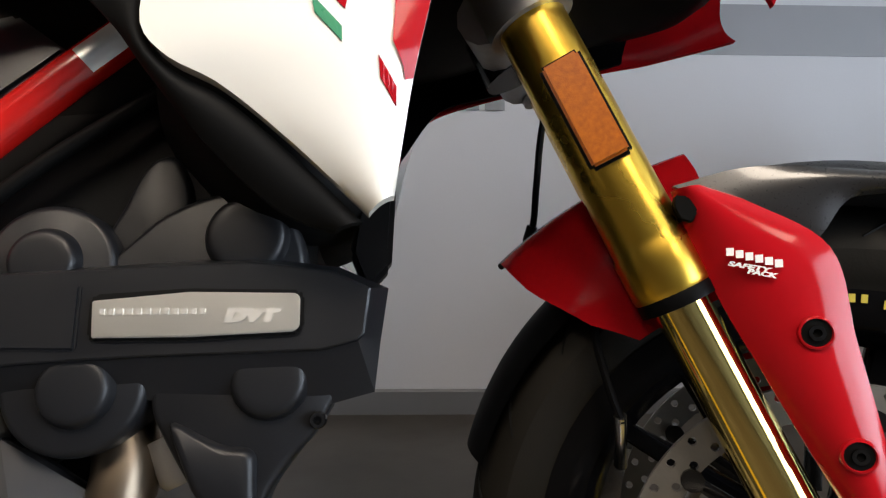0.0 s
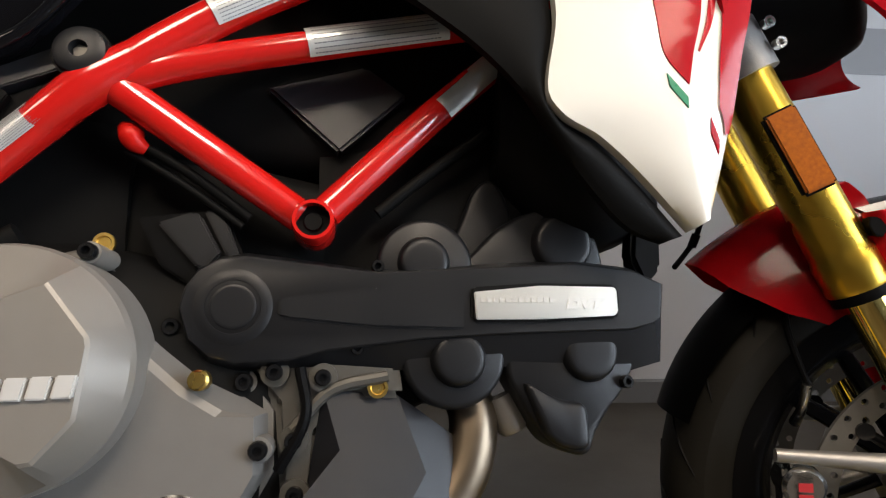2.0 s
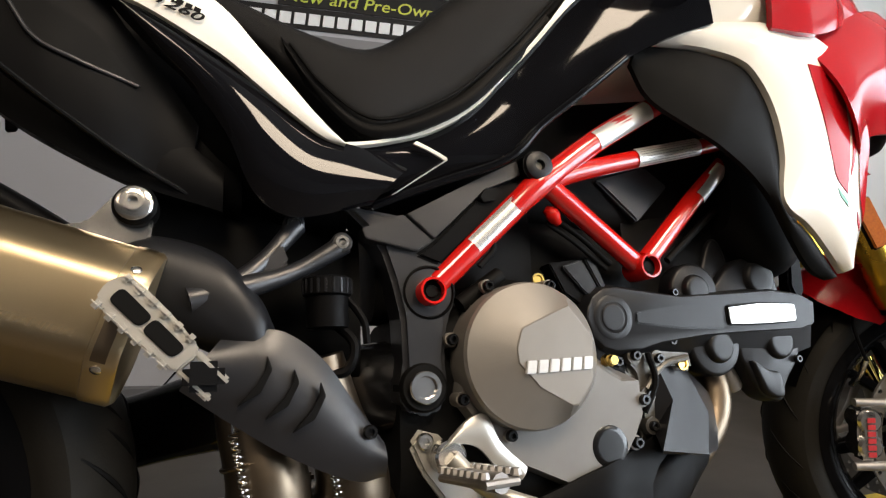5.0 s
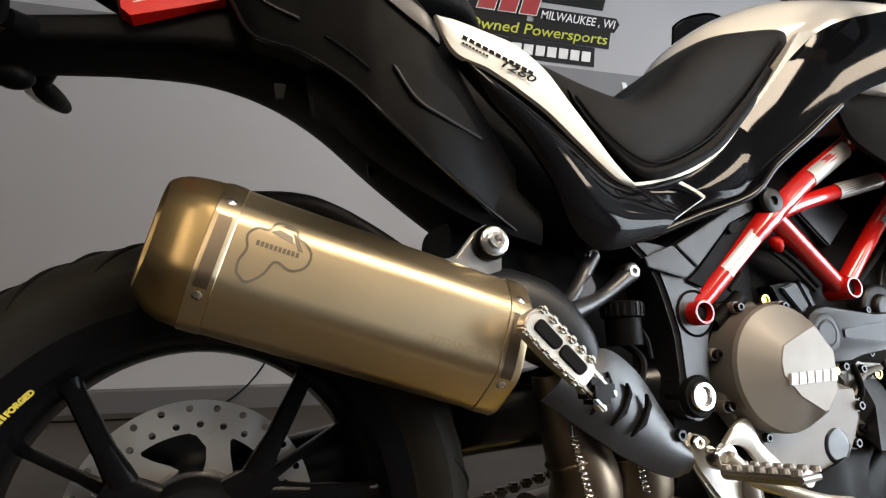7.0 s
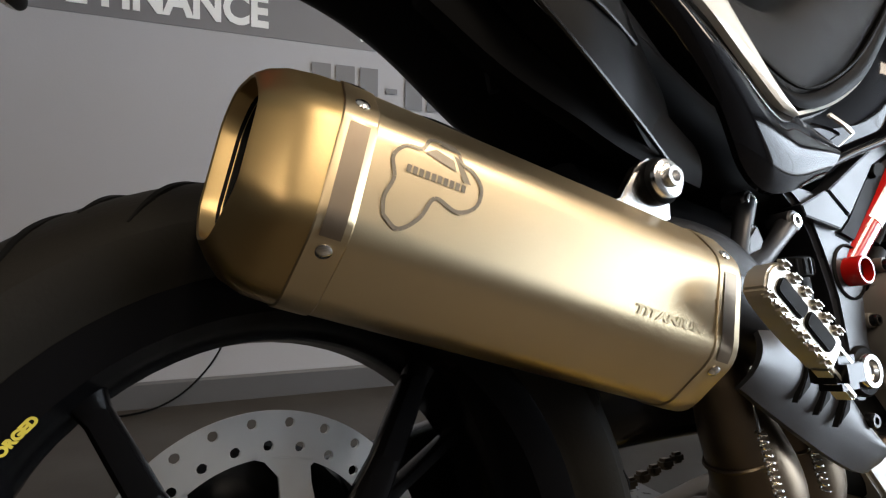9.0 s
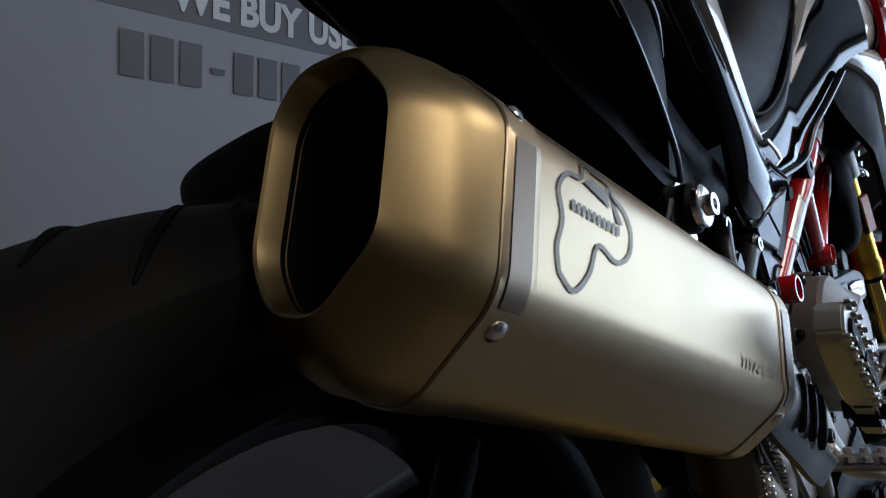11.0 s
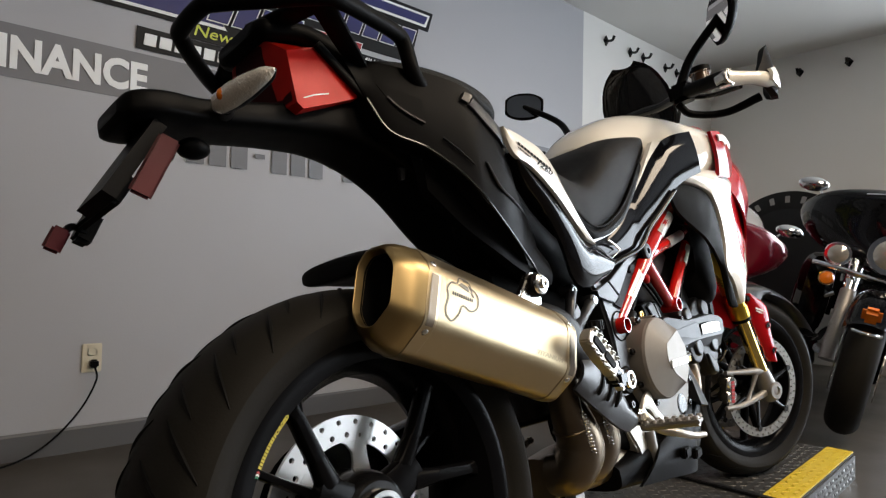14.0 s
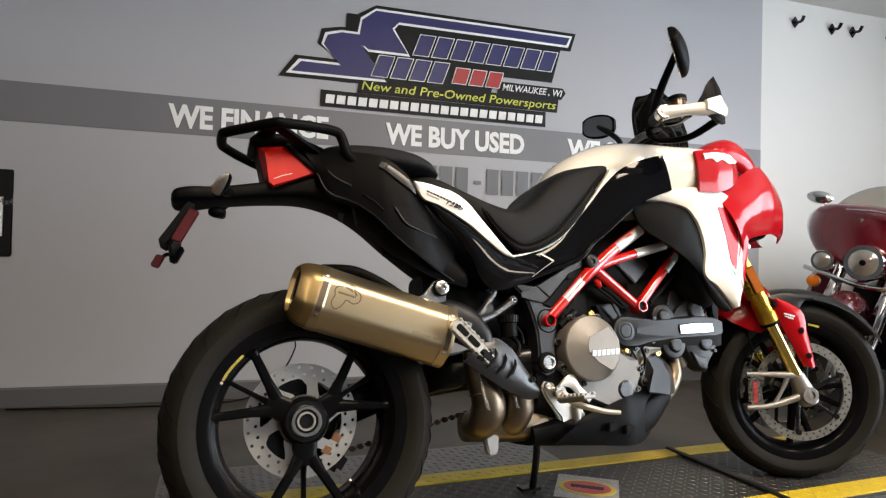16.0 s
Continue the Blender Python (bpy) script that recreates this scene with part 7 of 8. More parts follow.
for h, t in ((0.73, 0.024), (0.525, 0.028)):
    tc = fp("triple_clamp", tube([up_leg(h, -1, -0.03), up_leg(h, 1, -0.03)], 0.024, 12), M_ALU, "silver cast fork clamp")
    for s in (-1, 1):
        fp("clamp_collar", lathe([(h - t, 0.036), (h + t, 0.036), (h + t, 0.026), (h - t, 0.026)], up_leg(0, s), AX, 30, True), M_ALU, "", tc)
for dz in (-0.012, 0.012):
    c = Vector(up_leg(0.525 + dz, -1, 0.036, 0.02))
    fp("clamp_bolt", lathe([(0, 0.006), (0.008, 0.006), (0.008, 0.003), (0.004, 0.003), (0.004, 0.0003)], c, (0.3, -1, 0), 12), M_STEEL, "", tc)
fp("steering_stem", tube([up_leg(0.50, 0, -0.03)[:1] + (0.0,) + up_leg(0.50, 0, -0.03)[2:], up_leg(0.8, 0, -0.03)[:1] + (0.0,) + up_leg(0.8, 0, -0.03)[2:]], 0.03, 16), M_BLACKMET, "black steering head")

# front mudguard: carbon top, red side shells, black rear flap
def arc_shell(a0, a1, r, half, drop, thick=0.003, n=26, m=14, flat=2.2):
    rings = []
    for i in range(n):
        a = radians(a0 + (a1 - a0) * i / (n - 1))
        ring = []
        for k in range(m):
            u = -1 + 2 * k / (m - 1)
            rr = r - drop * abs(u) ** flat
            ring.append((FX + rr * math.cos(a), half * u, FZ + rr * math.sin(a)))
        rings.append(ring)
    bm = loft(rings, closed=False, cap=False)
    bmesh.ops.solidify(bm, geom=bm.faces[:], thickness=thick)
    return bm


mg = fp("front_mudguard", arc_shell(30, 120, 0.336, 0.075, 0.034), M_CARBON, "dark carbon look front mudguard")
fp("rear_flap", arc_shell(116, 163, 0.313, 0.064, 0.026), M_PLASTIC, "matt black rear mudguard flap", mg)


def leg_plate(pts, y0, y1, bevel=0.006):
    """A side shell in fork coordinates: (up the leg, forward of it)."""
    prof = []
    for h, f in pts:
        p = Vector((FX, 0, FZ)) + AX * h + Vector((AX.z, 0, -AX.x)) * f
        prof.append((p.x, p.z))
    return prism(prof, y0, y1, bevel, 3)


def shell_at(h, f):
    """Where a point of the fork guard lies, down the leg and forward of it."""
    return 0.33 - (0.33 - h) * 1.2, f * 1.14 + 0.001


def leg_ribbon(up, lo, yfun, crown, thick=0.004, n=30, rows=8):
    conv = []
    for row in (up, lo):
        out = []
        for h, f in row:
            p = Vector((FX, 0, FZ)) + AX * h + Vector((AX.z, 0, -AX.x)) * f
            out.append((p.x, p.z))
        conv.append(out)
    return ribbon(conv[0], conv[1], yfun, thick, n, rows, crown)


for side in (-1, 1):
    flip = mirrored if side > 0 else (lambda b: b)
    shell = fp("mudguard_shell", flip(leg_ribbon([shell_at(*q) for q in ((0.327, 0.018), (0.297, 0.014), (0.255, 0.012), (0.208, 0.014), (0.163, 0.016), (0.127, 0.018))], [shell_at(*q) for q in ((0.322, 0.036), (0.300, 0.056), (0.258, 0.082), (0.205, 0.069), (0.155, 0.057), (0.113, 0.046))], lambda x, z: -0.112, 0.013, 0.005, 34, 12)), M_RED, "glossy red fork guard shell" if side < 0 else "", mg)
    fp("carbon_side", flip(leg_ribbon([(0.331, 0.028), (0.321, 0.074), (0.305, 0.108), (0.272, 0.160)], [(0.262, 0.070), (0.250, 0.096), (0.266, 0.128), (0.258, 0.156)], lambda x, z: -0.086, 0.008, 0.012, 24, 6)), M_CARBON, "", mg)
    fp("guard_opening", flip(leg_plate([(0.322, 0.021), (0.317, 0.029), (0.306, 0.031), (0.299, 0.022), (0.305, 0.0165), (0.315, 0.0165)], -0.1225, -0.105, 0.001)), M_INKSHADE, "", mg)
    if side < 0:
        for h, f in ((0.198, 0.057), (0.116, 0.043)):
            p = Vector((FX, 0, FZ)) + AX * h + Vector((AX.z, 0, -AX.x)) * f
            fp("bolt_cup", lathe([(0.000, 0.0118), (0.0024, 0.0112), (0.0030, 0.0098), (0.0012, 0.0092)], (p.x, -0.1245, p.z), (0, -1, 0), 26), M_RED, "", mg)
            fp("cup_recess", lathe([(0.0014, 0.0094), (0.0016, 0.0005)], (p.x, -0.1245, p.z), (0, -1, 0), 26), M_INKSHADE, "", mg)
            fp("bolt", lathe([(-0.002, 0.0052), (0.002, 0.0052), (0.002, 0.0028), (-0.001, 0.0026), (-0.001, 0.0003)], (p.x, -0.1265, p.z), (0, -1, 0), 18), M_BLACKMET, "", mg)
        p = Vector((FX, 0, FZ)) + AX * 0.270 + Vector((AX.z, 0, -AX.x)) * 0.034
        pr = bmesh.new()
        for k in range(6):
            add(pr, box((p.x + 0.0060 * k, -0.1270, p.z - 0.0018 * k), (0.0048, 0.0010, 0.0054), 0))
        fp("shell_print", pr, M_LETTER, "white maker print as plain bars", mg)
        for s, dz in (("SAFETY", -0.0092), ("PACK", -0.0150)):
            t = text_mesh(s, 0.0044, 0.028 if s == "SAFETY" else 0.019, 0.0005, 0.0002, 0.2)
            moved(t, face_m((p.x + (-0.002 if s == "SAFETY" else 0.010), -0.1272, p.z + dz), (1, 0, -0.22), (0.2, 0, 1)))
            fp("shell_words", t, M_LETTER, "small white words SAFETY PACK", mg)
# red bridge that wraps the tyre behind the fork legs
bridge = []
for k in range(29):
    u = -1 + 2 * k / 28
    w = abs(u)
    y = math.copysign(float(np.interp(w, (0, 0.4, 0.7, 0.85, 1), (0, 0.046, 0.074, 0.084, 0.088))), u)
    r = float(np.interp(w, (0, 0.25, 0.5, 0.7, 0.85, 1), (0.364, 0.360, 0.340, 0.302, 0.272, 0.240)))
    back = float(np.interp(w, (0, 0.3, 0.6, 0.85, 1), (21.0, 20.5, 20.0, 16.5, 11.5)))
    row = []
    for i in range(13):
        a = radians(90 + RAKE + (back + 9) * i / 12 - 9)
        lift = 0.006 * (i / 12) ** 2 * (1 - w)
        row.append((FX + (r + lift) * math.cos(a), y, FZ + (r + lift) * math.sin(a)))
    bridge.append(row)
bm = loft(bridge, closed=False, cap=False)
bmesh.ops.solidify(bm, geom=bm.faces[:], thickness=0.004)
fp("mudguard_bridge", bm, M_RED, "red rear bridge of the mudguard", mg)


def from_leg(h, fwd, y):
    p = Vector((FX, y, FZ)) + AX * h + Vector((AX.z, 0, -AX.x)) * fwd
    return tuple(p)


hose = fp("brake_hose", tube([from_leg(0.475, -0.020, 0.030), from_leg(0.440, -0.046, 0.032), from_leg(0.399, -0.072, 0.038), from_leg(0.365, -0.097, 0.060), from_leg(0.352, -0.118, 0.060), from_leg(0.344, -0.140, 0.036)], 0.0036, 8, 60), M_PLASTIC, "black brake hose clipped behind the fork")
fp("hose_clip", tube([from_leg(0.369, -0.094, 0.058), from_leg(0.357, -0.106, 0.061)], 0.0058, 10), M_PLASTIC, "", hose)
hose = fp("brake_hose", tube([from_leg(0.285, -0.062, -0.070), from_leg(0.251, -0.078, -0.068), from_leg(0.225, -0.084, -0.070), from_leg(0.200, -0.088, -0.073), from_leg(0.180, -0.090, -0.073)], 0.0034, 8, 40), M_PLASTIC, "black front brake hose")
fp("hose_fitting", tube([from_leg(0.186, -0.089, -0.073), from_leg(0.162, -0.100, -0.058), from_leg(0.140, -0.111, -0.032)], [0.0055, 0.0050, 0.0062], 10), M_STEEL, "steel hose fitting", hose)

# handlebar, right side grip, guards, mirrors
HB = [(0.905, -0.345, 1.062), (0.975, -0.235, 1.090), (1.045, -0.13, 1.105), (1.075, -0.05, 1.120), (1.10, 0.04, 1.125), (1.15, 0.16, 1.135), (1.19, 0.27, 1.140), (1.215, 0.43, 1.135)]
bar = bp("handlebar", tube(HB, 0.0125, 14, 60), M_BLACKMET, "black tapered handlebar")
for a, b, s in ((0, 1, -1), (6, 7, 1)):
    part("grip", tube([HB[a], HB[b]], 0.0175, 14), M_PLASTIC, bar, "black rubber grip")
part("switch_block", box((0.990, -0.215, 1.095), (0.05, 0.06, 0.05), 0.01), M_PLASTIC, bar)
part("switch_block", box((1.185, 0.25, 1.14), (0.05, 0.06, 0.05), 0.01), M_PLASTIC, bar)
part("brake_lever", tube([(1.02, -0.20, 1.098), (1.025, -0.27, 1.075), (0.995, -0.35, 1.060)], [0.008, 0.006, 0.007], 10, 20), M_BLACKMET, bar)
part("clutch_lever", tube([(1.235, 0.26, 1.135), (1.265, 0.33, 1.115), (1.26, 0.42, 1.10)], [0.008, 0.006, 0.007], 10, 20), M_BLACKMET, bar)
part("fluid_cup", lathe([(0, 0.024), (0.035, 0.024), (0.037, 0.027), (0.05, 0.027), (0.052, 0.02), (0.052, 0.001)], (1.062, -0.245, 1.118), (0, 0, 1), 26), mat("amber_cup", (0.06, 0.024, 0.010), 0.2, coat=0.6), bar, "amber brake fluid cup")
part("cup_lid", lathe([(0, 0.028), (0.012, 0.028), (0.014, 0.025), (0.014, 0.001)], (1.062, -0.245, 1.158), (0, 0, 1), 26), M_PLASTIC, bar)


def handguard(m, label):
    """Guard in its own frame: bar end at the origin, x ahead, y inwards."""
    bar_bm = tube([(0.0, -0.004, 0), (0.06, -0.060, -0.002), (0.120, -0.088, -0.004), (0.152, -0.080, 0.002)], [0.020, 0.016, 0.019, 0.013], 14, 30)
    bmesh.ops.scale(bar_bm, vec=(1, 0.8, 1.0), verts=bar_bm.verts[:])
    g = bp("hand_guard", moved(bar_bm, m), M_WHITE, label)
    part("bar_end", moved(lathe([(-0.014, 0.018), (0.012, 0.021), (0.016, 0.018), (0.016, 0.011), (0.002, 0.010), (0.002, 0.0005)], (0, 0, 0), (-0.35, -1, 0), 24), m), M_STEEL, g)
    rings = []
    for x, y, z0, z1, t in ((0.070, -0.052, -0.006, 0.016, 0.006), (0.090, -0.060, -0.016, 0.046, 0.009), (0.106, -0.066, -0.030, 0.076, 0.011), (0.122, -0.068, -0.042, 0.090, 0.011), (0.146, -0.062, -0.042, 0.060, 0.011), (0.158, -0.046, -0.032, 0.008, 0.008)):
        rings.append([(x, y - t, (z0 + z1) / 2), (x, y - t * 0.5, z1), (x + 0.004, y + t, z1 - 0.004), (x + 0.006, y + t * 1.6, (z0 + z1) / 2), (x + 0.004, y + t, z0 + 0.004), (x, y - t * 0.5, z0)])
    part("shield", moved(loft(rings), m), M_PLASTIC, g, "black wind shield of the hand guard", angle=30)
    part("shield_tip", moved(ribbon([(0.078, 0.014), (0.118, 0.028), (0.138, 0.032), (0.162, 0.020)], [(0.078, -0.012), (0.118, -0.022), (0.140, -0.024), (0.164, -0.012)], lambda x, z: -0.080 + 0.5 * max(0, x - 0.13), 0.008, 14, 5, 0.004), m), M_WHITE, g, "white outer half of the wind shield")
    part("lower_loop", moved(tube([(0.155, -0.03, -0.018), (0.13, 0.05, -0.035), (0.09, 0.12, -0.02), (0.07, 0.14, 0.01)], [0.011, 0.009, 0.009, 0.010], 10, 24), m), M_PLASTIC, g)
    return g


handguard(Matrix.Translation((0.907, -0.342, 1.058)) @ pose(0, 0, 0, 0, 0, 0), "white and black right hand guard")
handguard(Matrix.Translation((1.215, 0.440, 1.140)) @ pose(0, 0, 0, 0, 0, -22) @ Matrix.Diagonal((1, -1, 1, 1)), "white and black left hand guard")


def mirror(c, stem0, stem1, rx, ry, rz, size=1.0):
    arm = bp("mirror", tube([stem0, stem1, c], [0.013, 0.012, 0.010], 12, 20), M_PLASTIC, "black bar mounted mirror")
    rot = Euler([radians(a) for a in (rx, ry, rz)]).to_matrix().to_4x4() @ Matrix.Scale(size, 4)
    head = ball((0, 0, 0), (0.028, 0.070, 0.046), 24)
    for v in head.verts:
        v.co.x = max(v.co.x, -0.004)
        v.co.y = math.copysign(min(abs(v.co.y) * 1.1, 0.064), v.co.y)
    moved(head, Matrix.Translation(c) @ rot)
    part("mirror_shell", head, M_PLASTIC, arm, "black plastic mirror shell")
    gl = []
    for k in range(28):
        a = 2 * math.pi * k / 28
        gl.append((0.058 * math.copysign(abs(math.cos(a)) ** 0.7, math.cos(a)), 0.037 * math.copysign(abs(math.sin(a)) ** 0.7, math.sin(a))))
    g = prism(gl, -0.001, 0.001, 0)
    moved(g, Matrix.Translation(c) @ rot @ Matrix.Translation((-0.0065, 0, 0)) @ Matrix.Rotation(radians(90), 4, "Z"))
    part("mirror_glass", g, M_MIRROR, arm, "mirror glass")
    return arm


mirror((0.985, -0.343, 1.250), (0.995, -0.205, 1.105), (0.998, -0.250, 1.180), -26, -8, -48, 1.12)
mirror((1.350, 0.500, 1.425), (1.22, 0.25, 1.15), (1.320, 0.34, 1.29), 12, -10, 28, 1.15)
for pts in ([(1.0, -0.20, 1.09), (1.09, -0.16, 1.08), (1.16, -0.10, 1.02)], [(1.04, -0.18, 1.12), (1.13, -0.14, 1.12), (1.2, -0.1, 1.03)], [(1.18, 0.22, 1.13), (1.22, 0.14, 1.09), (1.2, 0.06, 1.02)]):
    bp("control_cable", tube(pts, 0.005, 8, 24), M_PLASTIC)

# ---- two touring motorcycles behind ----
def tourer(name, paint, paint_name, m, lower_fairing):
    """A large touring motorcycle facing -x, its headlight at x = 0; built upright on the floor at z = 0."""
    t = thing(name, "parked " + paint_name + " touring motorcycle with a wide batwing fairing", "motorcycle", m, "parked touring motorcycles")

    def q(n, bm, material, label="", parent=None, **kw):
        return part(n, bm, material, parent or t, label, **kw)
    rings = []
    prof = [(-0.16, 0.10, 0.135), (-0.12, 0.20, 0.16), (-0.02, 0.36, 0.19), (0.10, 0.44, 0.16), (0.17, 0.46, 0.10)]
    for f in range(13):
        u = f / 12
        x, w, h = spline(prof, 13)[f]
        ring = []
        for k in range(40):
            a = 2 * math.pi * k / 40
            c, s = math.cos(a), math.sin(a)
            wing = 0.07 * abs(c) ** 3
            ring.append((x + 0.06 * abs(c) ** 2, w * math.copysign(abs(c) ** 0.75, c), 0.93 + wing + h * math.copysign(abs(s) ** 0.8, s) * (1.15 if s > 0 else 0.9)))
        rings.append(ring)
    q("batwing_fairing", loft(rings), paint, "glossy " + paint_name + " batwing fairing", angle=70)
    lamp = q("headlight", lathe([(0.02, 0.100), (-0.03, 0.098), (-0.045, 0.092), (-0.045, 0.082)], (-0.14, 0, 0.84), (1, 0, 0), 36), M_CHROME, "round chrome rimmed headlight")
    q("headlight_glass", lathe([(-0.036, 0.084), (-0.052, 0.06), (-0.058, 0.001)], (-0.14, 0, 0.84), (1, 0, 0), 32), M_LAMPGLASS, "", lamp)
    q("headlight_bulb", ball((-0.19, 0, 0.84), (0.012, 0.02, 0.02), 12), M_INKSHADE, "", lamp)
    for s in (-1, 1):
        sp = q("spotlight", lathe([(0.05, 0.03), (0.03, 0.055), (-0.02, 0.060), (-0.026, 0.056), (-0.026, 0.048)], (-0.12, 0.205 * s, 0.80), (1, 0, 0), 28), M_CHROME, "chrome passing lamp")
        q("lens", lathe([(-0.022, 0.050), (-0.032, 0.035), (-0.035, 0.001)], (-0.12, 0.205 * s, 0.80), (1, 0, 0), 24), M_LAMPGLASS, "", sp)
        ind = q("indicator", lathe([(0.03, 0.02), (0.0, 0.034), (-0.02, 0.036)], (-0.10, 0.225 * s, 0.675), (1, 0, 0), 22), M_CHROME)
        q("amber_lens", lathe([(0.0, 0.034), (-0.025, 0.028), (-0.034, 0.001)], (-0.12, 0.225 * s, 0.675), (1, 0, 0), 22), M_ORANGE, "orange indicator lens", ind)
        q("fork_leg", tube([(-0.02, 0.125 * s, 0.90), (-0.11, 0.125 * s, 0.62)], 0.030, 20), M_CHROME, "chrome fork tube")
        q("fork_slider", tube([(-0.10, 0.125 * s, 0.64), (-0.21, 0.125 * s, 0.30)], [0.034, 0.037], 20), M_CHROME if lower_fairing else M_ALU)
        eng = [(0.30, 0.20 * s, 0.60), (0.34, 0.34 * s, 0.50), (0.36, 0.36 * s, 0.30), (0.32, 0.22 * s, 0.18)]
        q("crash_bar", tube(eng, 0.016, 12, 30), M_CHROME, "chrome engine guard bar")
        q("saddlebag", box((1.62, 0.31 * s, 0.55), (0.62, 0.20, 0.30), 0.05), paint, paint_name + " hard saddlebag")
        q("fairing_lower", superloft([(0.28, 0.78, 0.36, 0.05, 0.30 * s), (0.36, 0.80, 0.32, 0.09, 0.31 * s), (0.44, 0.76, 0.36, 0.06, 0.30 * s)], 10, 20, 3), paint, "painted leg shield")
        q("mirror", ball((0.22, 0.43 * s, 1.15), (0.03, 0.075, 0.04), 18), M_CHROME, "chrome mirror")
        q("mirror_stalk", tube([(0.20, 0.32 * s, 1.05), (0.22, 0.40 * s, 1.13)], 0.007, 8), M_CHROME)
        q("footboard", box((0.62, 0.30 * s, 0.30), (0.36, 0.10, 0.02), 0.006), M_BLACKMET)
        q("handlebar", tube([(0.30, 0.08 * s, 1.08), (0.34, 0.28 * s, 1.12), (0.55, 0.42 * s, 1.04)], 0.016, 10, 20), M_CHROME)
    q("light_bar", tube([(-0.08, -0.30, 0.74), (-0.13, -0.20, 0.735), (-0.15, 0, 0.715), (-0.13, 0.20, 0.735), (-0.08, 0.30, 0.74)], 0.014, 10, 40), M_CHROME, "curved chrome lamp bar")
    q("fairing_trim", tube([(-0.145, -0.16, 1.10), (-0.16, 0, 1.115), (-0.145, 0.16, 1.10)], 0.006, 8, 24), M_CHROME)
    wheel = q("front_wheel", lathe([(-0.045, 0.20), (0.045, 0.20), (0.05, 0.215), (-0.05, 0.215)], (-0.26, 0, 0.325), (0, 1, 0), 40, True), M_CHROME)
    q("tyre", lathe(tyre_section(0.325, 0.068, 0.21), (-0.26, 0, 0.325), (0, 1, 0), 56, True), M_RUBBER, "black touring tyre", wheel)
    sp = bmesh.new()
    for k in range(9):
        a = 2 * math.pi * k / 9
        add(sp, bar_between((-0.26, 0, 0.325), (-0.26 + 0.205 * math.cos(a), 0, 0.325 + 0.205 * math.sin(a)), 0.03, 0.025, 0.03, 0.02))
    q("spokes", sp, M_ALU, "", wheel)
    for s in (-1, 1):
        q("brake_disc", lathe([(-0.002, 0.09), (0.002, 0.09), (0.002, 0.148), (-0.002, 0.148)], (-0.26, 0.085 * s, 0.325), (0, 1, 0), 40, True), M_STEEL, "", wheel)
    fend = []
    for i in range(22):
        a = radians(35 + 165 * i / 21)
        fend.append([(-0.26 + (0.36 - 0.075 * abs(u) ** 2.5) * math.cos(a) * -1, 0.092 * u, 0.325 + (0.36 - 0.075 * abs(u) ** 2.5) * math.sin(a)) for u in [-1 + k / 6 for k in range(13)]])
    fb = loft(fend, closed=False, cap=False)
    bmesh.ops.solidify(fb, geom=fb.faces[:], thickness=0.004)
    fe = q("front_fender", fb, paint, "deep " + paint_name + " front fender", angle=80)
    q("fender_trim", tube([(-0.60, -0.05, 0.50), (-0.645, 0, 0.50), (-0.60, 0.05, 0.50)], 0.008, 8, 16), M_CHROME, "", fe)
    q("fender_lamp", box((-0.60, 0, 0.575), (0.10, 0.07, 0.035), 0.015, Matrix.Rotation(radians(35), 4, "Y")), M_ORANGE, "orange fender tip lamp", fe)
    q("fuel_tank", superloft([(0.50, 0.90, 0.72, 0.10), (0.62, 0.98, 0.72, 0.17), (0.80, 0.98, 0.70, 0.18), (1.0, 0.88, 0.68, 0.13)], 24, 28, 2.4), paint, paint_name + " fuel tank")
    q("engine", superloft([(0.42, 0.60, 0.20, 0.14), (0.60, 0.72, 0.18, 0.18), (0.85, 0.72, 0.18, 0.18), (1.02, 0.55, 0.20, 0.14)], 16, 24, 4), M_BLACKMET, "black V-twin engine")
    for k in range(8):
        q("cooling_fin", box((0.70, 0, 0.46 + 0.03 * k), (0.34, 0.34, 0.008), 0.003), M_BLACKMET)
    q("radiator_guard", box((0.36, 0, 0.50), (0.05, 0.30, 0.36), 0.015), M_BLACKMET)
    q("seat", superloft([(0.92, 0.84, 0.72, 0.13), (1.10, 0.78, 0.68, 0.19), (1.30, 0.82, 0.70, 0.19), (1.50, 0.88, 0.74, 0.16), (1.66, 0.90, 0.76, 0.13)], 26, 28, 2.8), M_SEAT, "black two-up touring seat")
    q("tail_trunk", superloft([(1.62, 1.12, 0.82, 0.20), (1.68, 1.16, 0.80, 0.26), (1.90, 1.16, 0.80, 0.26), (1.98, 1.10, 0.84, 0.22)], 16, 28, 4), paint, paint_name + " tail trunk")
    q("backrest", superloft([(1.56, 1.06, 0.86, 0.16), (1.62, 1.10, 0.86, 0.20), (1.67, 1.06, 0.88, 0.18)], 10, 24, 3), M_SEAT, "black backrest pad")
    rw = q("rear_wheel", lathe(tyre_section(0.32, 0.075, 0.20), (1.42, 0, 0.32), (0, 1, 0), 48, True), M_RUBBER)
    q("exhaust", tube([(0.60, 0.22, 0.25), (1.0, 0.25, 0.22), (1.9, 0.27, 0.24)], [0.03, 0.045, 0.05], 16, 30), M_CHROME, "long chrome exhaust")
    q("exhaust", tube([(0.60, -0.22, 0.25), (1.0, -0.25, 0.22), (1.9, -0.27, 0.24)], [0.03, 0.045, 0.05], 16, 30), M_CHROME)
    q("side_stand", tube([(0.75, -0.20, 0.22), (0.62, -0.36, 0.03)], 0.012, 10), M_CHROME, "chrome side stand")
    ws = []
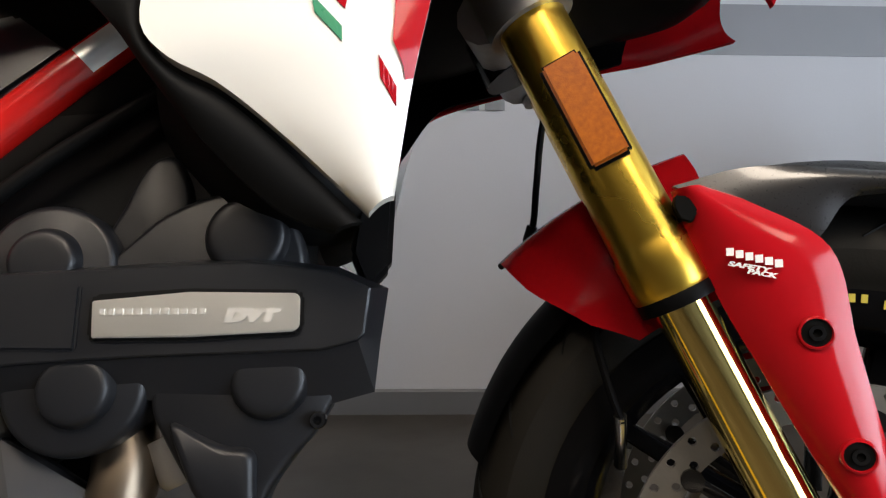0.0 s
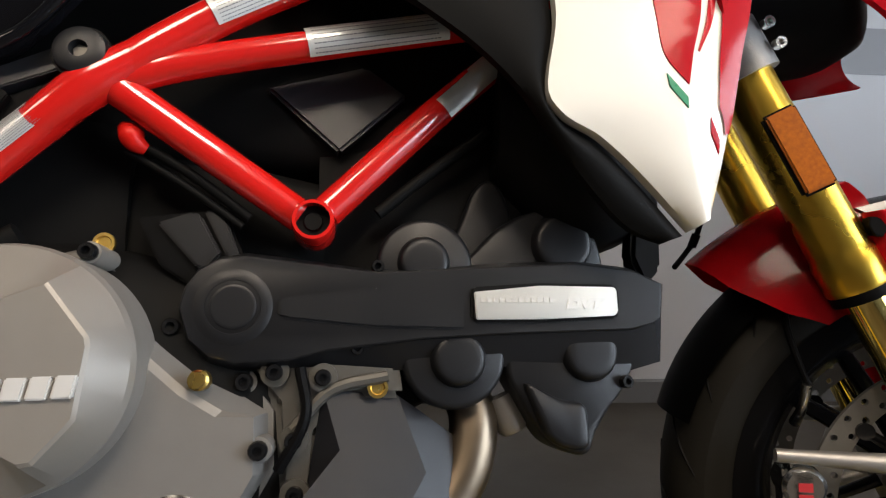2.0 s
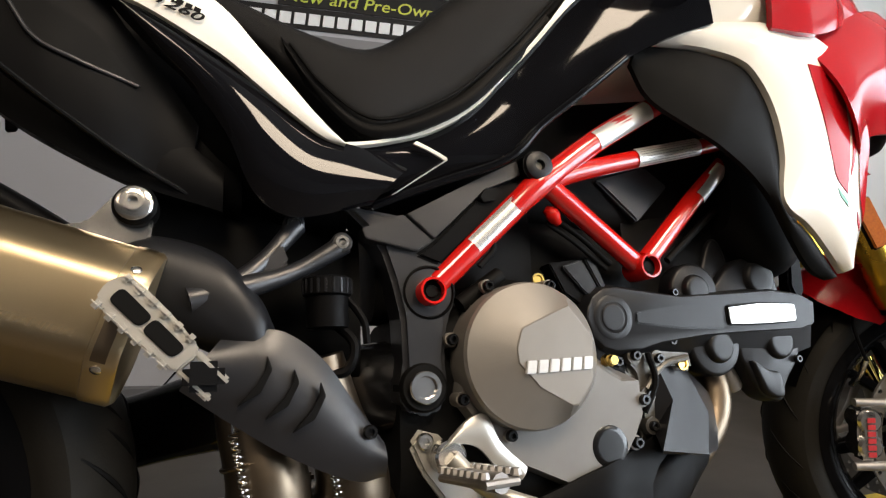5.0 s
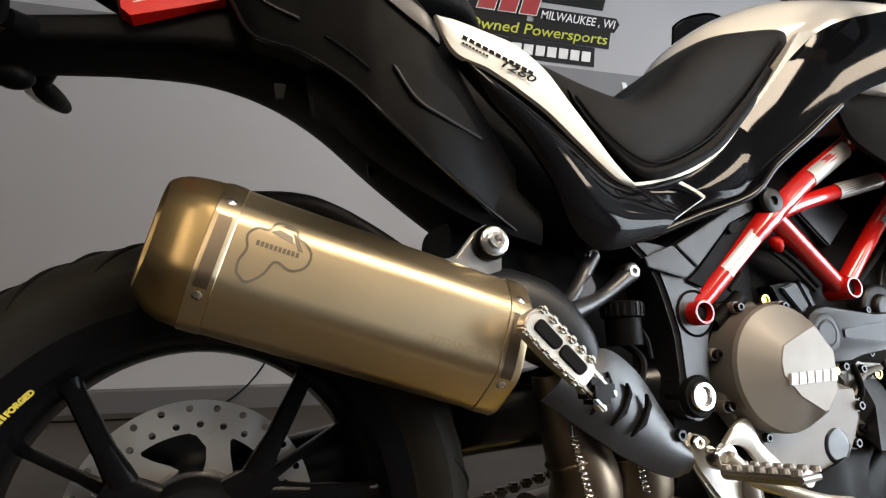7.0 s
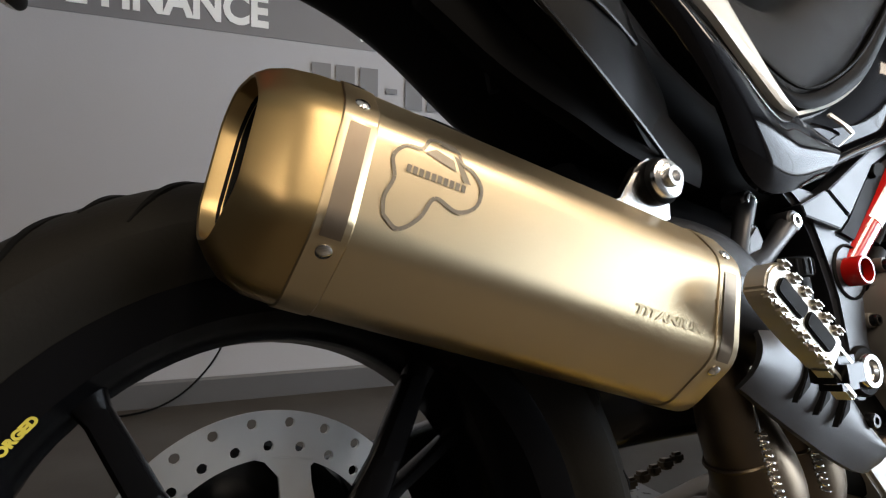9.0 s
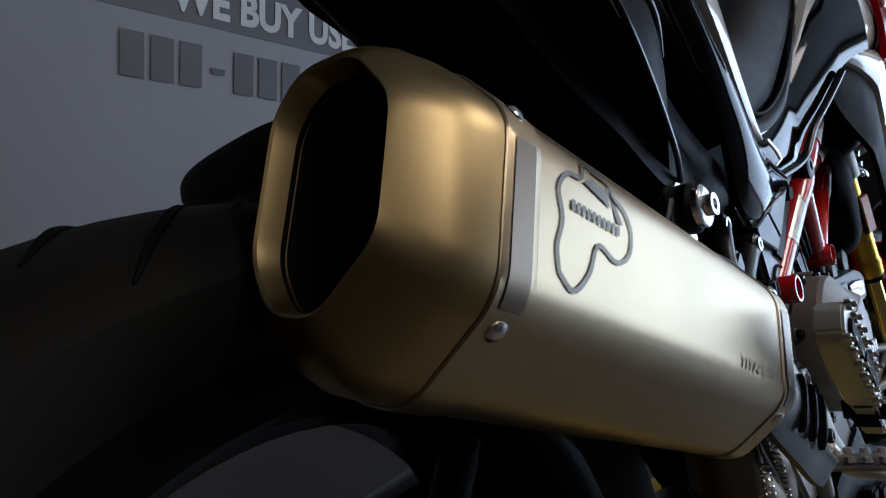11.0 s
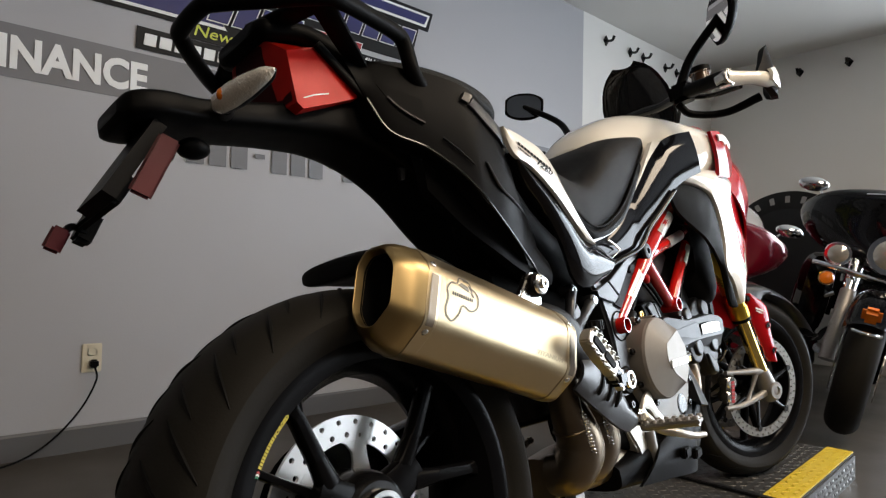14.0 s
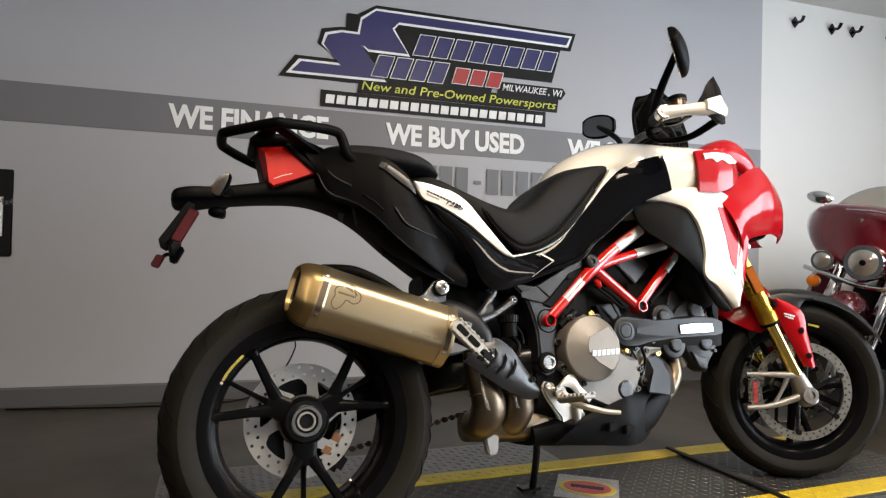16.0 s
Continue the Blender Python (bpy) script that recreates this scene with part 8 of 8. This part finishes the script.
    for f in range(8):
        u = f / 7
        ws.append([(0.0 + 0.13 * u + 0.06 * abs(v) ** 2, (0.30 - 0.06 * u * u) * v, 1.09 + 0.19 * u - 0.05 * abs(v) ** 2 * (0.4 + u)) for v in [-1 + k / 8 for k in range(17)]])
    wb = loft(ws, closed=False, cap=False)
    bmesh.ops.solidify(wb, geom=wb.faces[:], thickness=0.004)
    return t, wb


ang = math.degrees(math.atan2(0.40, 0.92))
t1, wb = tourer("touring_motorcycle", M_MAROON, "maroon", Matrix.Translation((3.12, 1.06, FLOOR)) @ pose(0, 0, 0, 0, 0, ang) @ pose(0, 0.20, 0.02, 14, 0, 0), True)
part("windscreen", wb, M_CLEAR, t1, "clear plastic windscreen", angle=80)
part("fairing_badge", box((-0.125, 0.0, 1.055), (0.004, 0.17, 0.028), 0.002, Matrix.Rotation(radians(-35), 4, "Y")), M_STICKER, t1, "small pale badge")
t2, wb = tourer("touring_motorcycle", M_GLOSSBLACK, "black", Matrix.Translation((3.05, 0.08, FLOOR)) @ pose(0, 0, 0, 0, 0, 12) @ pose(0, 0.20, 0.045, 14, 0, 0), False)
wb.free()

# round black sign leaning at the end wall
sg = thing("round_sign", "large round black sign with pale rim lettering", "sign", Matrix.Translation((XE - 0.10, 1.36, 0.85)) @ pose(0, 0, 0, 0, 6, 0))
part("disc", lathe([(0, 0.58), (-0.02, 0.58), (-0.024, 0.57), (-0.024, 0.44), (-0.020, 0.43), (-0.020, 0.001)], (0, 0, 0), (1, 0, 0), 72), M_DECALBLACK, sg)
part("pale_centre", lathe([(-0.021, 0.42), (-0.023, 0.42), (-0.023, 0.001)], (0, 0, 0), (1, 0, 0), 60), M_DECALBLACK, sg)
for k in range(9):
    a = radians(30 + 120 * k / 8)
    part("rim_block", box((-0.0265, 0.505 * math.cos(a), 0.505 * math.sin(a)), (0.004, 0.040, 0.062), 0.002, Matrix.Rotation(a - math.pi / 2, 4, "X")), M_DIMLETTER, sg)
part("sign_leg", box((0.0, 0, -0.72), (0.03, 0.5, 0.42), 0.01), M_BLACKMET, sg)
